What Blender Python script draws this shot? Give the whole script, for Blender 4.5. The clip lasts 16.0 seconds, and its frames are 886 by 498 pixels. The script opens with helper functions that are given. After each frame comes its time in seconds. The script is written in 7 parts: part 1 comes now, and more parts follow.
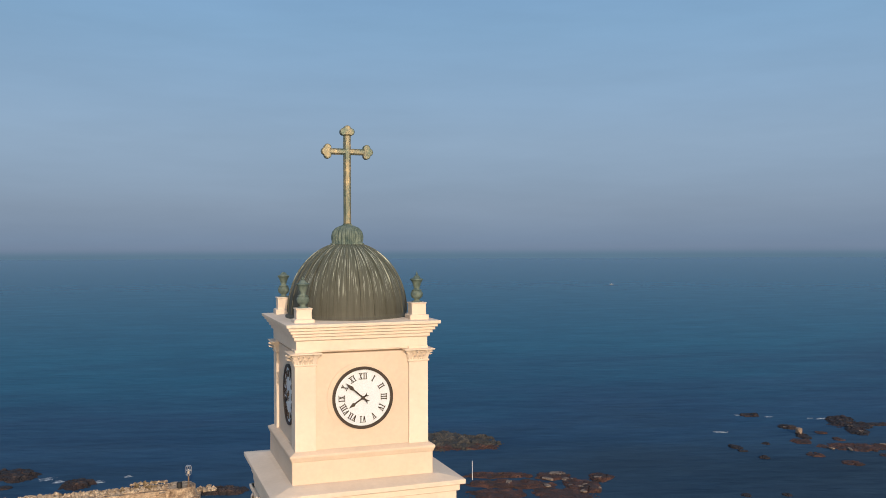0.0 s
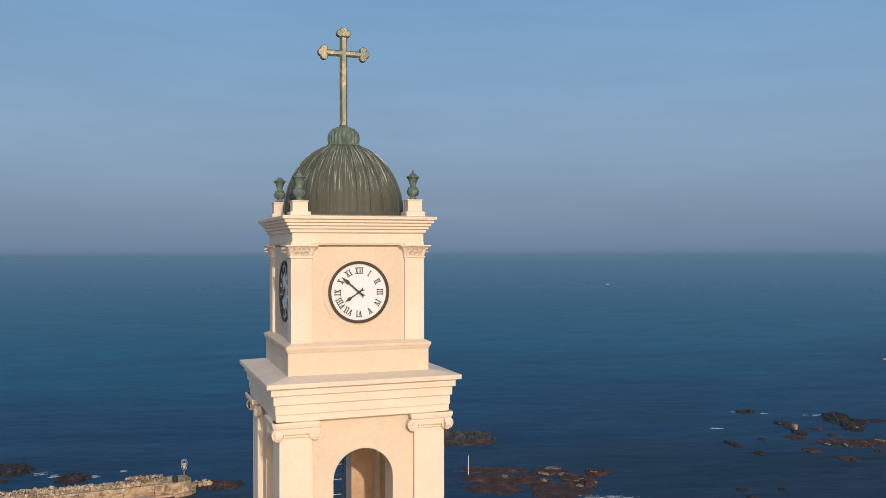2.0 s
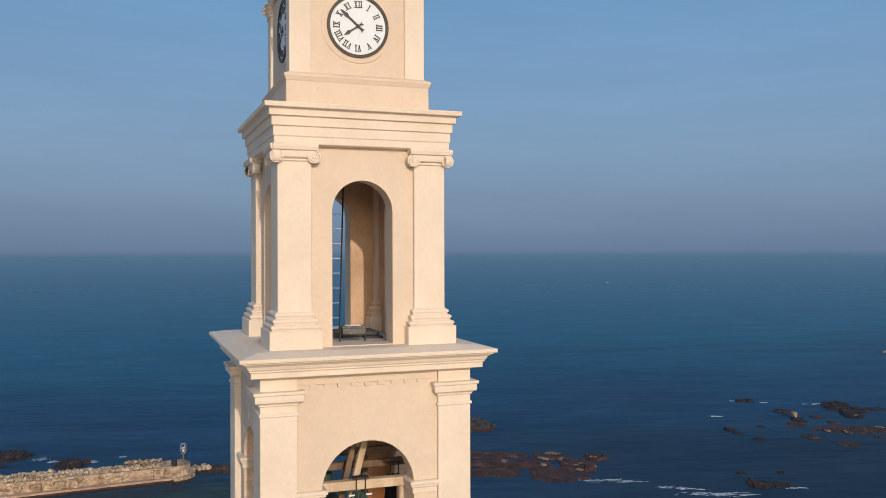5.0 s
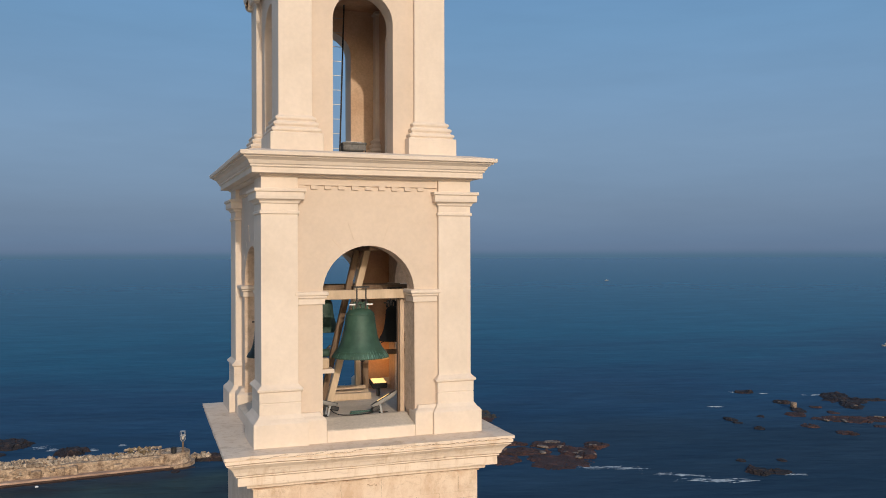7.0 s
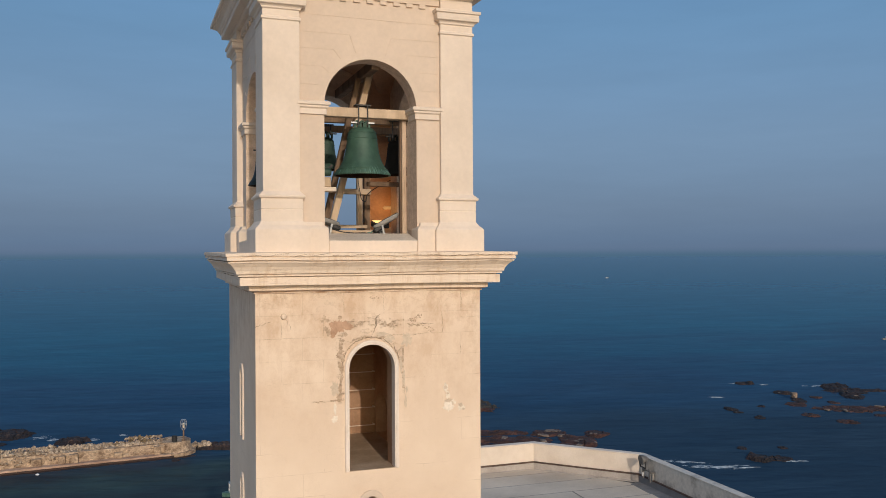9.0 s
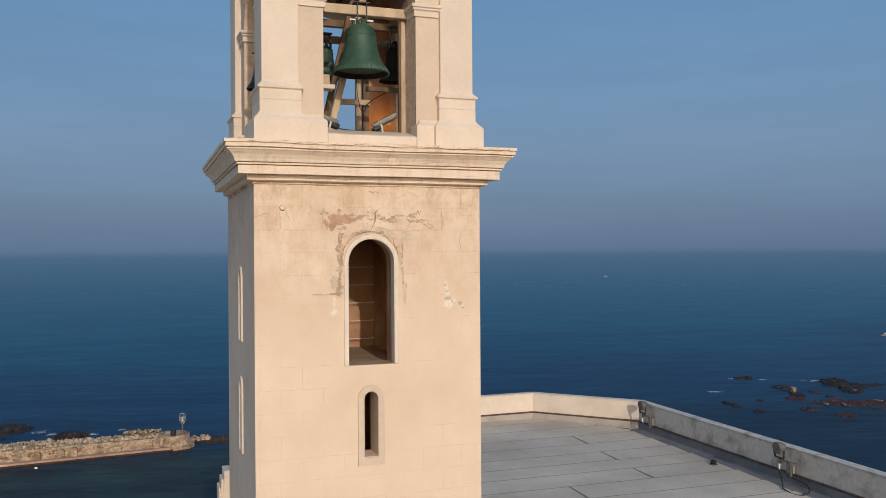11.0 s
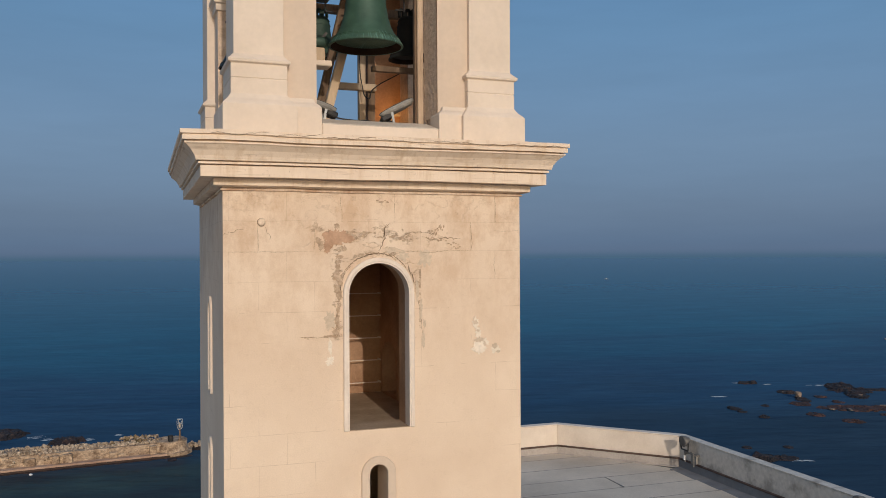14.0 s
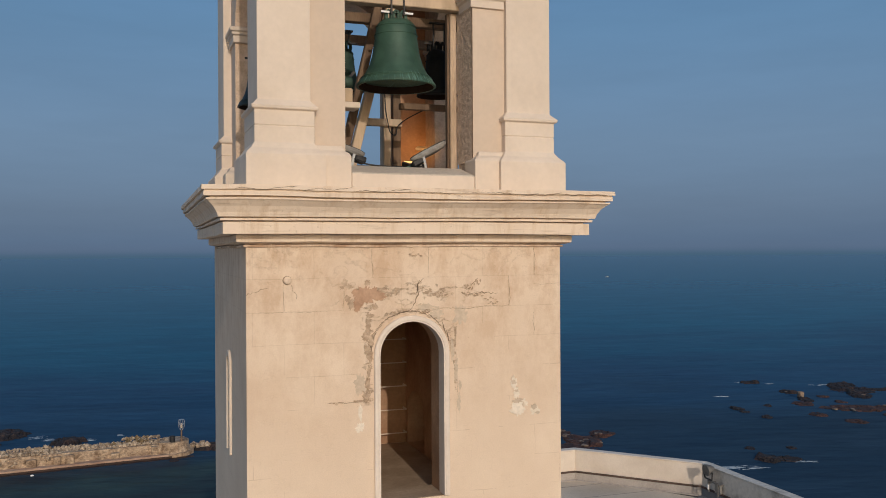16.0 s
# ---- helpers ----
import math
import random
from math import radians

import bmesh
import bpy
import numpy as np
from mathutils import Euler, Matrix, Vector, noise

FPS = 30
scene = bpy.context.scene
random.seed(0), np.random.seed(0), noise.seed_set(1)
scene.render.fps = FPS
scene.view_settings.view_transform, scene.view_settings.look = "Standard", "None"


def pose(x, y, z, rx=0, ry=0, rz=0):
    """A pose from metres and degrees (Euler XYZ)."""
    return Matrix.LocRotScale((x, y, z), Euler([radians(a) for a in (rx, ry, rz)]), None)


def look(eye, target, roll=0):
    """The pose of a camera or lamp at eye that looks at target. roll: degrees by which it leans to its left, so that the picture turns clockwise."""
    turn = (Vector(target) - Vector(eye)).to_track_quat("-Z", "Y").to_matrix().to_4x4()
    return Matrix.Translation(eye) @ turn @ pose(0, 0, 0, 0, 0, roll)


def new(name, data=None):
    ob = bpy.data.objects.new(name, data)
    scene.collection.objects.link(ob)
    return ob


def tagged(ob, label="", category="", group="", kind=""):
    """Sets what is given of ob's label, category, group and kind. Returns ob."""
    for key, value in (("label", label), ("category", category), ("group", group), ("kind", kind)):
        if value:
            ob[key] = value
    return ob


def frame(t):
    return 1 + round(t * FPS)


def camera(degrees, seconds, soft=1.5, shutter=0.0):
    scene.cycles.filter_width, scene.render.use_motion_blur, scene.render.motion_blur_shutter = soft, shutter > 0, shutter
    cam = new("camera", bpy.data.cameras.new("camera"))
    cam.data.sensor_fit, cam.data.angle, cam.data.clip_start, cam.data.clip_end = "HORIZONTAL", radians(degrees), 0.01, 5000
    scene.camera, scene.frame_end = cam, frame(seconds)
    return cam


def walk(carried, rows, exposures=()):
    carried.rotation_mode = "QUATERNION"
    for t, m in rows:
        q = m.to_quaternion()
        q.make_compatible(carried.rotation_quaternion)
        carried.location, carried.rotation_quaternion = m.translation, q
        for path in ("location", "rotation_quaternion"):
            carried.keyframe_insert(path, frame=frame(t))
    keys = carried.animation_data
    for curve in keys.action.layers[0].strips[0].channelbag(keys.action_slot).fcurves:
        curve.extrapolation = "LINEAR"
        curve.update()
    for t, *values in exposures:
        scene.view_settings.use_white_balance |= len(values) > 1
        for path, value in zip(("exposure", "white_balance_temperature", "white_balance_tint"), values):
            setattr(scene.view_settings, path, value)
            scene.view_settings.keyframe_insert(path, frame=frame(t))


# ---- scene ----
SEA = -50.0
cam = camera(54.93, 16.0, soft=0.9)
# seconds, x, y, z, yaw, pitch, roll
PATH = [
    (0.0, -3.334, -14.910, 13.579, -19.009, -0.096, 0.200),
    (0.5, -3.344, -14.919, 12.859, -19.088, -0.050, 0.140),
    (1.0, -3.334, -14.870, 12.252, -19.139, -0.033, 0.152),
    (1.5, -3.315, -14.874, 12.090, -19.187, -0.041, 0.115),
    (2.0, -3.337, -14.917, 11.813, -19.248, -0.020, 0.095),
    (2.5, -3.315, -14.808, 11.139, -19.259, -0.015, 0.122),
    (3.0, -3.336, -14.844, 10.409, -19.282, 0.007, 0.124),
    (3.5, -3.328, -14.792, 9.713, -19.267, -0.027, 0.045),
    (4.0, -3.311, -14.743, 8.969, -19.286, -0.016, 0.127),
    (6.5, -3.300, -14.765, 5.114, -19.316, 0.049, 0.143),
    (7.0, -3.333, -14.776, 4.365, -19.331, -0.001, 0.159),
    (7.5, -3.338, -14.742, 3.702, -19.321, 0.027, 0.109),
    (8.0, -3.353, -14.753, 2.995, -19.322, 0.003, 0.112),
    (8.5, -3.355, -14.728, 2.198, -19.337, -0.019, 0.214),
    (9.0, -3.358, -14.707, 1.429, -19.326, -0.021, 0.283),
    (9.5, -3.363, -14.701, 0.701, -19.352, -0.011, 0.300),
    (10.0, -3.392, -14.677, -0.032, -19.392, -0.012, 0.331),
    (10.2, -3.390, -14.672, -0.165, -19.394, -0.012, 0.335),
    (10.6, -3.380, -14.660, -0.245, -19.397, -0.020, 0.345),
    (11.4, -3.330, -14.640, -0.130, -19.415, -0.045, 0.365),
    (12.3, -3.295, -14.655, 0.025, -19.405, -0.058, 0.335),
    (12.5, -3.301, -14.620, 0.023, -19.396, -0.058, 0.324),
    (13.0, -3.096, -13.678, 0.023, -19.398, 0.041, 0.351),
    (13.5, -2.836, -12.528, 0.042, -19.386, 0.126, 0.271),
    (14.0, -2.635, -11.516, 0.087, -19.396, 0.102, 0.304),
    (14.5, -2.592, -10.983, 0.170, -19.393, 0.002, 0.283),
    (15.0, -2.666, -10.804, 0.212, -19.376, -0.073, 0.268),
    (15.5, -2.742, -10.767, 0.213, -19.361, -0.069, 0.300),
    (16.0, -2.793, -10.753, 0.746, -19.357, -0.064, 0.307),
]
walk(cam, [(t, pose(x, y, z, 90 + pitch, roll, yaw)) for t, x, y, z, yaw, pitch, roll in PATH],
     [(0.0, 0.14, 7260, 13), (1.5, 0.07, 7000, 12), (3.5, -0.03, 6660, 10), (7.0, -0.18, 6500, 10), (9.0, -0.29, 6450, 10), (12.5, -0.34, 6400, 10), (14.0, -0.44, 6400, 10), (16.0, -0.525, 6430, 10)])

# ---- world and sun ----
SUN_FROM = Vector((-0.055, -0.940, 0.340)).normalized()
world = bpy.data.worlds.new("sky")
scene.world = world
world.use_nodes = True
wn, wl = world.node_tree.nodes, world.node_tree.links
wn.clear()
w_out = wn.new("ShaderNodeOutputWorld")
w_bg = wn.new("ShaderNodeBackground")
w_sky = wn.new("ShaderNodeTexSky")
w_sky.sky_type = "NISHITA"
w_sky.sun_disc = False
w_sky.sun_elevation = math.asin(SUN_FROM.z)
w_sky.sun_rotation = math.atan2(SUN_FROM.x, SUN_FROM.y)
w_sky.altitude = 60
w_sky.dust_density = 2.0
w_co = wn.new("ShaderNodeTexCoord")
w_sep = wn.new("ShaderNodeSeparateXYZ")
w_map = wn.new("ShaderNodeMapRange")
w_map.inputs["From Min"].default_value = -0.04
w_map.inputs["From Max"].default_value = 0.36
w_ramp = wn.new("ShaderNodeValToRGB")
SKY_STOPS = [(0.0, (0.070, 0.155, 0.250)), (0.079, (0.084, 0.172, 0.274)), (0.086, (0.104, 0.188, 0.300)), (0.093, (0.129, 0.207, 0.330)), (0.101, (0.143, 0.220, 0.349)), (0.125, (0.146, 0.231, 0.367)), (0.22, (0.175, 0.268, 0.413)),
             (0.4, (0.208, 0.335, 0.512)), (0.72, (0.175, 0.345, 0.57)), (1.0, (0.135, 0.305, 0.56))]
w_ramp.color_ramp.elements[0].position = 0.0
w_ramp.color_ramp.elements[0].color = (*SKY_STOPS[0][1], 1)
w_ramp.color_ramp.elements[1].position = 1.0
w_ramp.color_ramp.elements[1].color = (*SKY_STOPS[-1][1], 1)
for pos_, col_ in SKY_STOPS[1:-1]:
    e_ = w_ramp.color_ramp.elements.new(pos_)
    e_.color = (*col_, 1)
w_mul = wn.new("ShaderNodeMix")
w_mul.data_type = "RGBA"
w_mul.blend_type = "MIX"
w_mul.inputs["Factor"].default_value = 0.85
w_side = wn.new("ShaderNodeVectorMath")
w_side.operation = "DOT_PRODUCT"
w_side.inputs[1].default_value = (SUN_FROM.x, SUN_FROM.y, 0.0)
w_near = wn.new("ShaderNodeMapRange")
w_near.inputs["From Min"].default_value, w_near.inputs["From Max"].default_value = -0.35, 1.0
w_near.inputs["To Min"].default_value, w_near.inputs["To Max"].default_value = 0.95, 0.1
wl.new(w_co.outputs["Generated"], w_side.inputs[0])
wl.new(w_side.outputs["Value"], w_near.inputs["Value"])
wl.new(w_near.outputs["Result"], w_mul.inputs["Factor"])
w_scale = wn.new("ShaderNodeMix")
w_scale.data_type = "RGBA"
w_scale.blend_type = "MULTIPLY"
w_scale.inputs["Factor"].default_value = 1.0
w_scale.inputs["B"].default_value = (0.15, 0.15, 0.15, 1)
wl.new(w_co.outputs["Generated"], w_sep.inputs[0])
wl.new(w_sep.outputs["Z"], w_map.inputs["Value"])
wl.new(w_map.outputs["Result"], w_ramp.inputs["Fac"])
wl.new(w_sky.outputs["Color"], w_scale.inputs["A"])
wl.new(w_scale.outputs["Result"], w_mul.inputs["A"])
wl.new(w_ramp.outputs["Color"], w_mul.inputs["B"])
w_stretch = wn.new("ShaderNodeMapping")
w_stretch.inputs["Scale"].default_value = (1.4, 1.4, 9.0)
w_wisp = wn.new("ShaderNodeTexNoise")
w_wisp.inputs["Scale"].default_value, w_wisp.inputs["Detail"].default_value, w_wisp.inputs["Roughness"].default_value = 2.2, 5.0, 0.6
w_range = wn.new("ShaderNodeMapRange")
w_range.inputs["From Min"].default_value, w_range.inputs["From Max"].default_value = 0.3, 0.7
w_range.inputs["To Min"].default_value, w_range.inputs["To Max"].default_value = 0.955, 1.045
w_haze = wn.new("ShaderNodeMix")
w_haze.data_type, w_haze.blend_type = "RGBA", "MULTIPLY"
w_haze.inputs["Factor"].default_value = 1.0
wl.new(w_co.outputs["Generated"], w_stretch.inputs["Vector"])
wl.new(w_stretch.outputs["Vector"], w_wisp.inputs["Vector"])
wl.new(w_wisp.outputs["Fac"], w_range.inputs["Value"])
wl.new(w_mul.outputs["Result"], w_haze.inputs["A"])
wl.new(w_range.outputs["Result"], w_haze.inputs["B"])
wl.new(w_haze.outputs["Result"], w_bg.inputs["Color"])
w_bg.inputs["Strength"].default_value = 1.0
wl.new(w_bg.outputs["Background"], w_out.inputs["Surface"])

sun_data = bpy.data.lights.new("sun", "SUN")
sun_data.energy = 2.16
sun_data.angle = radians(0.6)
sun_data.color = (1.0, 0.87, 0.74)
sun = new("sun", sun_data)
sun.matrix_world = look(SUN_FROM * 100, (0, 0, 0))


# ---- materials ----
def nodes_of(name):
    m = bpy.data.materials.new(name)
    m.use_nodes = True
    nt = m.node_tree
    return m, nt.nodes, nt.links, nt.nodes["Principled BSDF"]


def rgba(c):
    return (c[0], c[1], c[2], 1.0)


def noise_node(nn, ll, vec, scale, detail=4.0, rough=0.55, stretch=None):
    if stretch:
        mp = nn.new("ShaderNodeMapping")
        mp.inputs["Scale"].default_value = stretch
        ll.new(vec, mp.inputs["Vector"])
        vec = mp.outputs["Vector"]
    n = nn.new("ShaderNodeTexNoise")
    n.inputs["Scale"].default_value = scale
    n.inputs["Detail"].default_value = detail
    n.inputs["Roughness"].default_value = rough
    ll.new(vec, n.inputs["Vector"])
    return n.outputs["Fac"]


def ramp_node(nn, ll, fac, stops):
    r = nn.new("ShaderNodeValToRGB")
    r.color_ramp.elements[0].position, r.color_ramp.elements[0].color = stops[0][0], rgba(stops[0][1])
    r.color_ramp.elements[1].position, r.color_ramp.elements[1].color = stops[-1][0], rgba(stops[-1][1])
    for p, c in stops[1:-1]:
        r.color_ramp.elements.new(p).color = rgba(c)
    ll.new(fac, r.inputs["Fac"])
    return r.outputs["Color"]


def mix_node(nn, ll, a, b, fac, blend="MIX"):
    m = nn.new("ShaderNodeMix")
    m.data_type, m.blend_type = "RGBA", blend
    for key, val in (("A", a), ("B", b), ("Factor", fac)):
        if isinstance(val, (int, float)):
            m.inputs[key].default_value = val
        elif isinstance(val, tuple):
            m.inputs[key].default_value = rgba(val)
        else:
            ll.new(val, m.inputs[key])
    return m.outputs["Result"]


def bump_node(nn, ll, height, strength, dist, normal=None):
    b = nn.new("ShaderNodeBump")
    b.inputs["Strength"].default_value = strength
    b.inputs["Distance"].default_value = dist
    ll.new(height, b.inputs["Height"])
    if normal is not None:
        ll.new(normal, b.inputs["Normal"])
    return b.outputs["Normal"]


def surface(name, dark, light, scale=3.0, rough=0.7, metal=0.0, fine=40.0, bump=0.15, dist=0.01, stretch=None, spread=(0.35, 0.65), spec=0.4, amp=0.12):
    """A two-scale procedural surface on world positions."""
    m, nn, ll, b = nodes_of(name)
    pos = nn.new("ShaderNodeNewGeometry").outputs["Position"]
    big = noise_node(nn, ll, pos, scale, 5, 0.6, stretch)
    small = noise_node(nn, ll, pos, fine, 3, 0.6, stretch)
    c = ramp_node(nn, ll, big, [(spread[0], dark), (spread[1], light)])
    grain = ramp_node(nn, ll, small, [(0.3, (1 - amp, 1 - amp, 1 - amp)), (0.7, (1 + amp * 0.5, 1 + amp * 0.5, 1 + amp * 0.5))])
    ll.new(mix_node(nn, ll, c, grain, 1.0, "MULTIPLY"), b.inputs["Base Color"])
    b.inputs["Roughness"].default_value = rough
    b.inputs["Metallic"].default_value = metal
    b.inputs["Specular IOR Level"].default_value = spec
    ll.new(bump_node(nn, ll, small, bump, dist), b.inputs["Normal"])
    return m


def emitter(name, col, strength):
    m, nn, ll, b = nodes_of(name)
    b.inputs["Base Color"].default_value = rgba(col)
    b.inputs["Emission Color"].default_value = rgba(col)
    b.inputs["Emission Strength"].default_value = strength
    return m


M_PAINT = surface("cream_paint", (0.625, 0.50, 0.39), (0.69, 0.555, 0.435), 0.9, 0.8, 0, 14, 0.05, 0.004, spec=0.2, amp=0.04)
M_TRIM = surface("pale_cream_paint", (0.685, 0.57, 0.46), (0.755, 0.635, 0.52), 1.1, 0.8, 0, 14, 0.05, 0.004, spec=0.2, amp=0.04)
M_REVEAL = surface("pale_reveal_paint", (0.71, 0.60, 0.50), (0.79, 0.685, 0.585), 1.6, 0.8, 0, 20, 0.08, 0.004, spec=0.2, amp=0.05)
M_WHITE = surface("white_paint", (0.78, 0.76, 0.72), (0.84, 0.82, 0.78), 3, 0.6, 0, 50, 0.06, 0.004)
M_DIAL = surface("dial_enamel", (0.66, 0.70, 0.745), (0.70, 0.74, 0.78), 4, 0.4, 0, 60, 0.02, 0.002)
M_BLACK = surface("dark_bronze_paint", (0.030, 0.019, 0.013), (0.055, 0.036, 0.026), 6, 0.5, 0, 60, 0.05, 0.002)
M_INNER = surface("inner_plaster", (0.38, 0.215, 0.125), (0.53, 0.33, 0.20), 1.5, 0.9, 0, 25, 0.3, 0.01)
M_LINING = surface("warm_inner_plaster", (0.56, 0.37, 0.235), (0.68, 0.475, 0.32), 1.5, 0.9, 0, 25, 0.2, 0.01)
M_JAMB = surface("rough_brown_render", (0.57, 0.415, 0.295), (0.73, 0.56, 0.42), 9, 0.95, 0, 45, 0.15, 0.008)
M_POST = surface("brown_timber", (0.46, 0.33, 0.225), (0.60, 0.45, 0.32), 5, 0.8, 0, 40, 0.3, 0.004, (1, 1, 0.15))
M_BELLIN = surface("brown_bell_inside", (0.030, 0.018, 0.012), (0.055, 0.035, 0.024), 4, 1.0, 0, 30, 0.2, 0.004, spec=0.05)
# nearly black base colour, far darker than the green bronze
M_NEARBLACK = surface("black_bronze", (0.006, 0.007, 0.007), (0.013, 0.014, 0.013), 4, 0.85, 0, 30, 0.2, 0.004)
M_BELFRY = surface("belfry_plaster", (0.42, 0.225, 0.125), (0.56, 0.33, 0.20), 1.5, 0.9, 0, 25, 0.3, 0.01)
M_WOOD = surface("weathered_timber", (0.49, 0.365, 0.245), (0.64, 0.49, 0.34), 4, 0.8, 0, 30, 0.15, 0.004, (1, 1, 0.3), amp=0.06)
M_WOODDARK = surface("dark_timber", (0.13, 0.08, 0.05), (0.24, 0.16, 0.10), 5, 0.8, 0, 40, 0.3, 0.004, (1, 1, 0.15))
M_PATINA = surface("green_bronze", (0.030, 0.060, 0.044), (0.056, 0.100, 0.074), 4, 0.6, 0.15, 30, 0.2, 0.004)
M_VERD = surface("grey_verdigris", (0.062, 0.098, 0.084), (0.165, 0.21, 0.175), 8, 0.6, 0.1, 50, 0.2, 0.004)
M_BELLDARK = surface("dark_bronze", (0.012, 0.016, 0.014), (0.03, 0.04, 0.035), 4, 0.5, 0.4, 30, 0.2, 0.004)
M_IRON = surface("dark_iron", (0.03, 0.03, 0.032), (0.07, 0.065, 0.06), 10, 0.6, 0.6, 60, 0.1, 0.002)
M_STEEL = surface("grey_metal", (0.35, 0.36, 0.36), (0.48, 0.48, 0.47), 10, 0.45, 0.5, 60, 0.05, 0.002)
M_CONCRETE = surface("grey_concrete", (0.36, 0.315, 0.265), (0.60, 0.54, 0.465), 1.6, 0.85, 0, 9, 0.1, 0.006, None, (0.36, 0.5), amp=0.16)
M_PARAPET = surface("parapet_paint", (0.67, 0.56, 0.455), (0.77, 0.665, 0.555), 1.3, 0.8, 0, 25, 0.05, 0.004, amp=0.05)
M_ROOF = surface("roof_membrane", (0.47, 0.395, 0.31), (0.67, 0.575, 0.46), 0.35, 0.75, 0, 30, 0.15, 0.004)
M_APRON = surface("apron_membrane", (0.15, 0.15, 0.155), (0.24, 0.235, 0.235), 1.2, 0.75, 0, 30, 0.15, 0.004)
M_UPSTAND = surface("grey_upstand", (0.36, 0.315, 0.28), (0.48, 0.425, 0.38), 1.2, 0.8, 0, 20, 0.1, 0.004)
M_FLASH = surface("brown_flashing", (0.06, 0.036, 0.028), (0.13, 0.085, 0.065), 3, 0.8, 0, 30, 0.2, 0.004)
M_SEAM = surface("seam_grey", (0.17, 0.15, 0.13), (0.30, 0.27, 0.235), 2, 0.8, 0, 30, 0.1, 0.004)
M_TAR = surface("dark_flashing", (0.045, 0.04, 0.042), (0.09, 0.085, 0.09), 2, 0.7, 0, 30, 0.2, 0.004)
M_PIER = surface("pier_stone", (0.20, 0.125, 0.075), (0.53, 0.385, 0.255), 0.5, 0.9, 0, 2.0, 0.7, 0.08, (1, 1, 1.3), (0.34, 0.64), amp=0.35)
M_BOULDER = surface("tan_boulder", (0.15, 0.10, 0.062), (0.64, 0.50, 0.36), 0.7, 0.9, 0, 4.0, 0.6, 0.06, None, (0.34, 0.66), amp=0.3)
M_MOSSROCK = surface("mossy_boulder", (0.10, 0.068, 0.034), (0.34, 0.235, 0.125), 0.8, 0.9, 0, 4.0, 0.6, 0.06, None, (0.34, 0.66), amp=0.3)
M_PIERTOE = surface("pier_ledge", (0.36, 0.225, 0.155), (0.58, 0.395, 0.28), 0.25, 0.9, 0, 3.0, 0.3, 0.05)
M_FOAM = surface("sea_foam", (0.12, 0.18, 0.23), (0.50, 0.54, 0.57), 0.8, 0.9, 0, 4.0, 0.3, 0.05)
M_LAMPGREY = surface("lamp_grey_paint", (0.21, 0.20, 0.185), (0.31, 0.295, 0.27), 8, 0.6, 0, 50, 0.05, 0.003)
M_PROJ = surface("projector_grey", (0.09, 0.085, 0.08), (0.18, 0.17, 0.155), 8, 0.6, 0, 50, 0.05, 0.003)
M_SLAB = surface("pale_screed", (0.54, 0.455, 0.36), (0.68, 0.585, 0.475), 1.5, 0.9, 0, 25, 0.2, 0.006)
M_LANDING = surface("dusty_screed", (0.34, 0.24, 0.155), (0.50, 0.37, 0.255), 1.5, 0.9, 0, 25, 0.2, 0.006)
M_CABLE = surface("green_cable", (0.05, 0.12, 0.09), (0.10, 0.18, 0.14), 8, 0.5, 0, 40, 0.02, 0.002)
M_LAMP = emitter("warm_lamp", (1.0, 0.58, 0.20), 1.7)


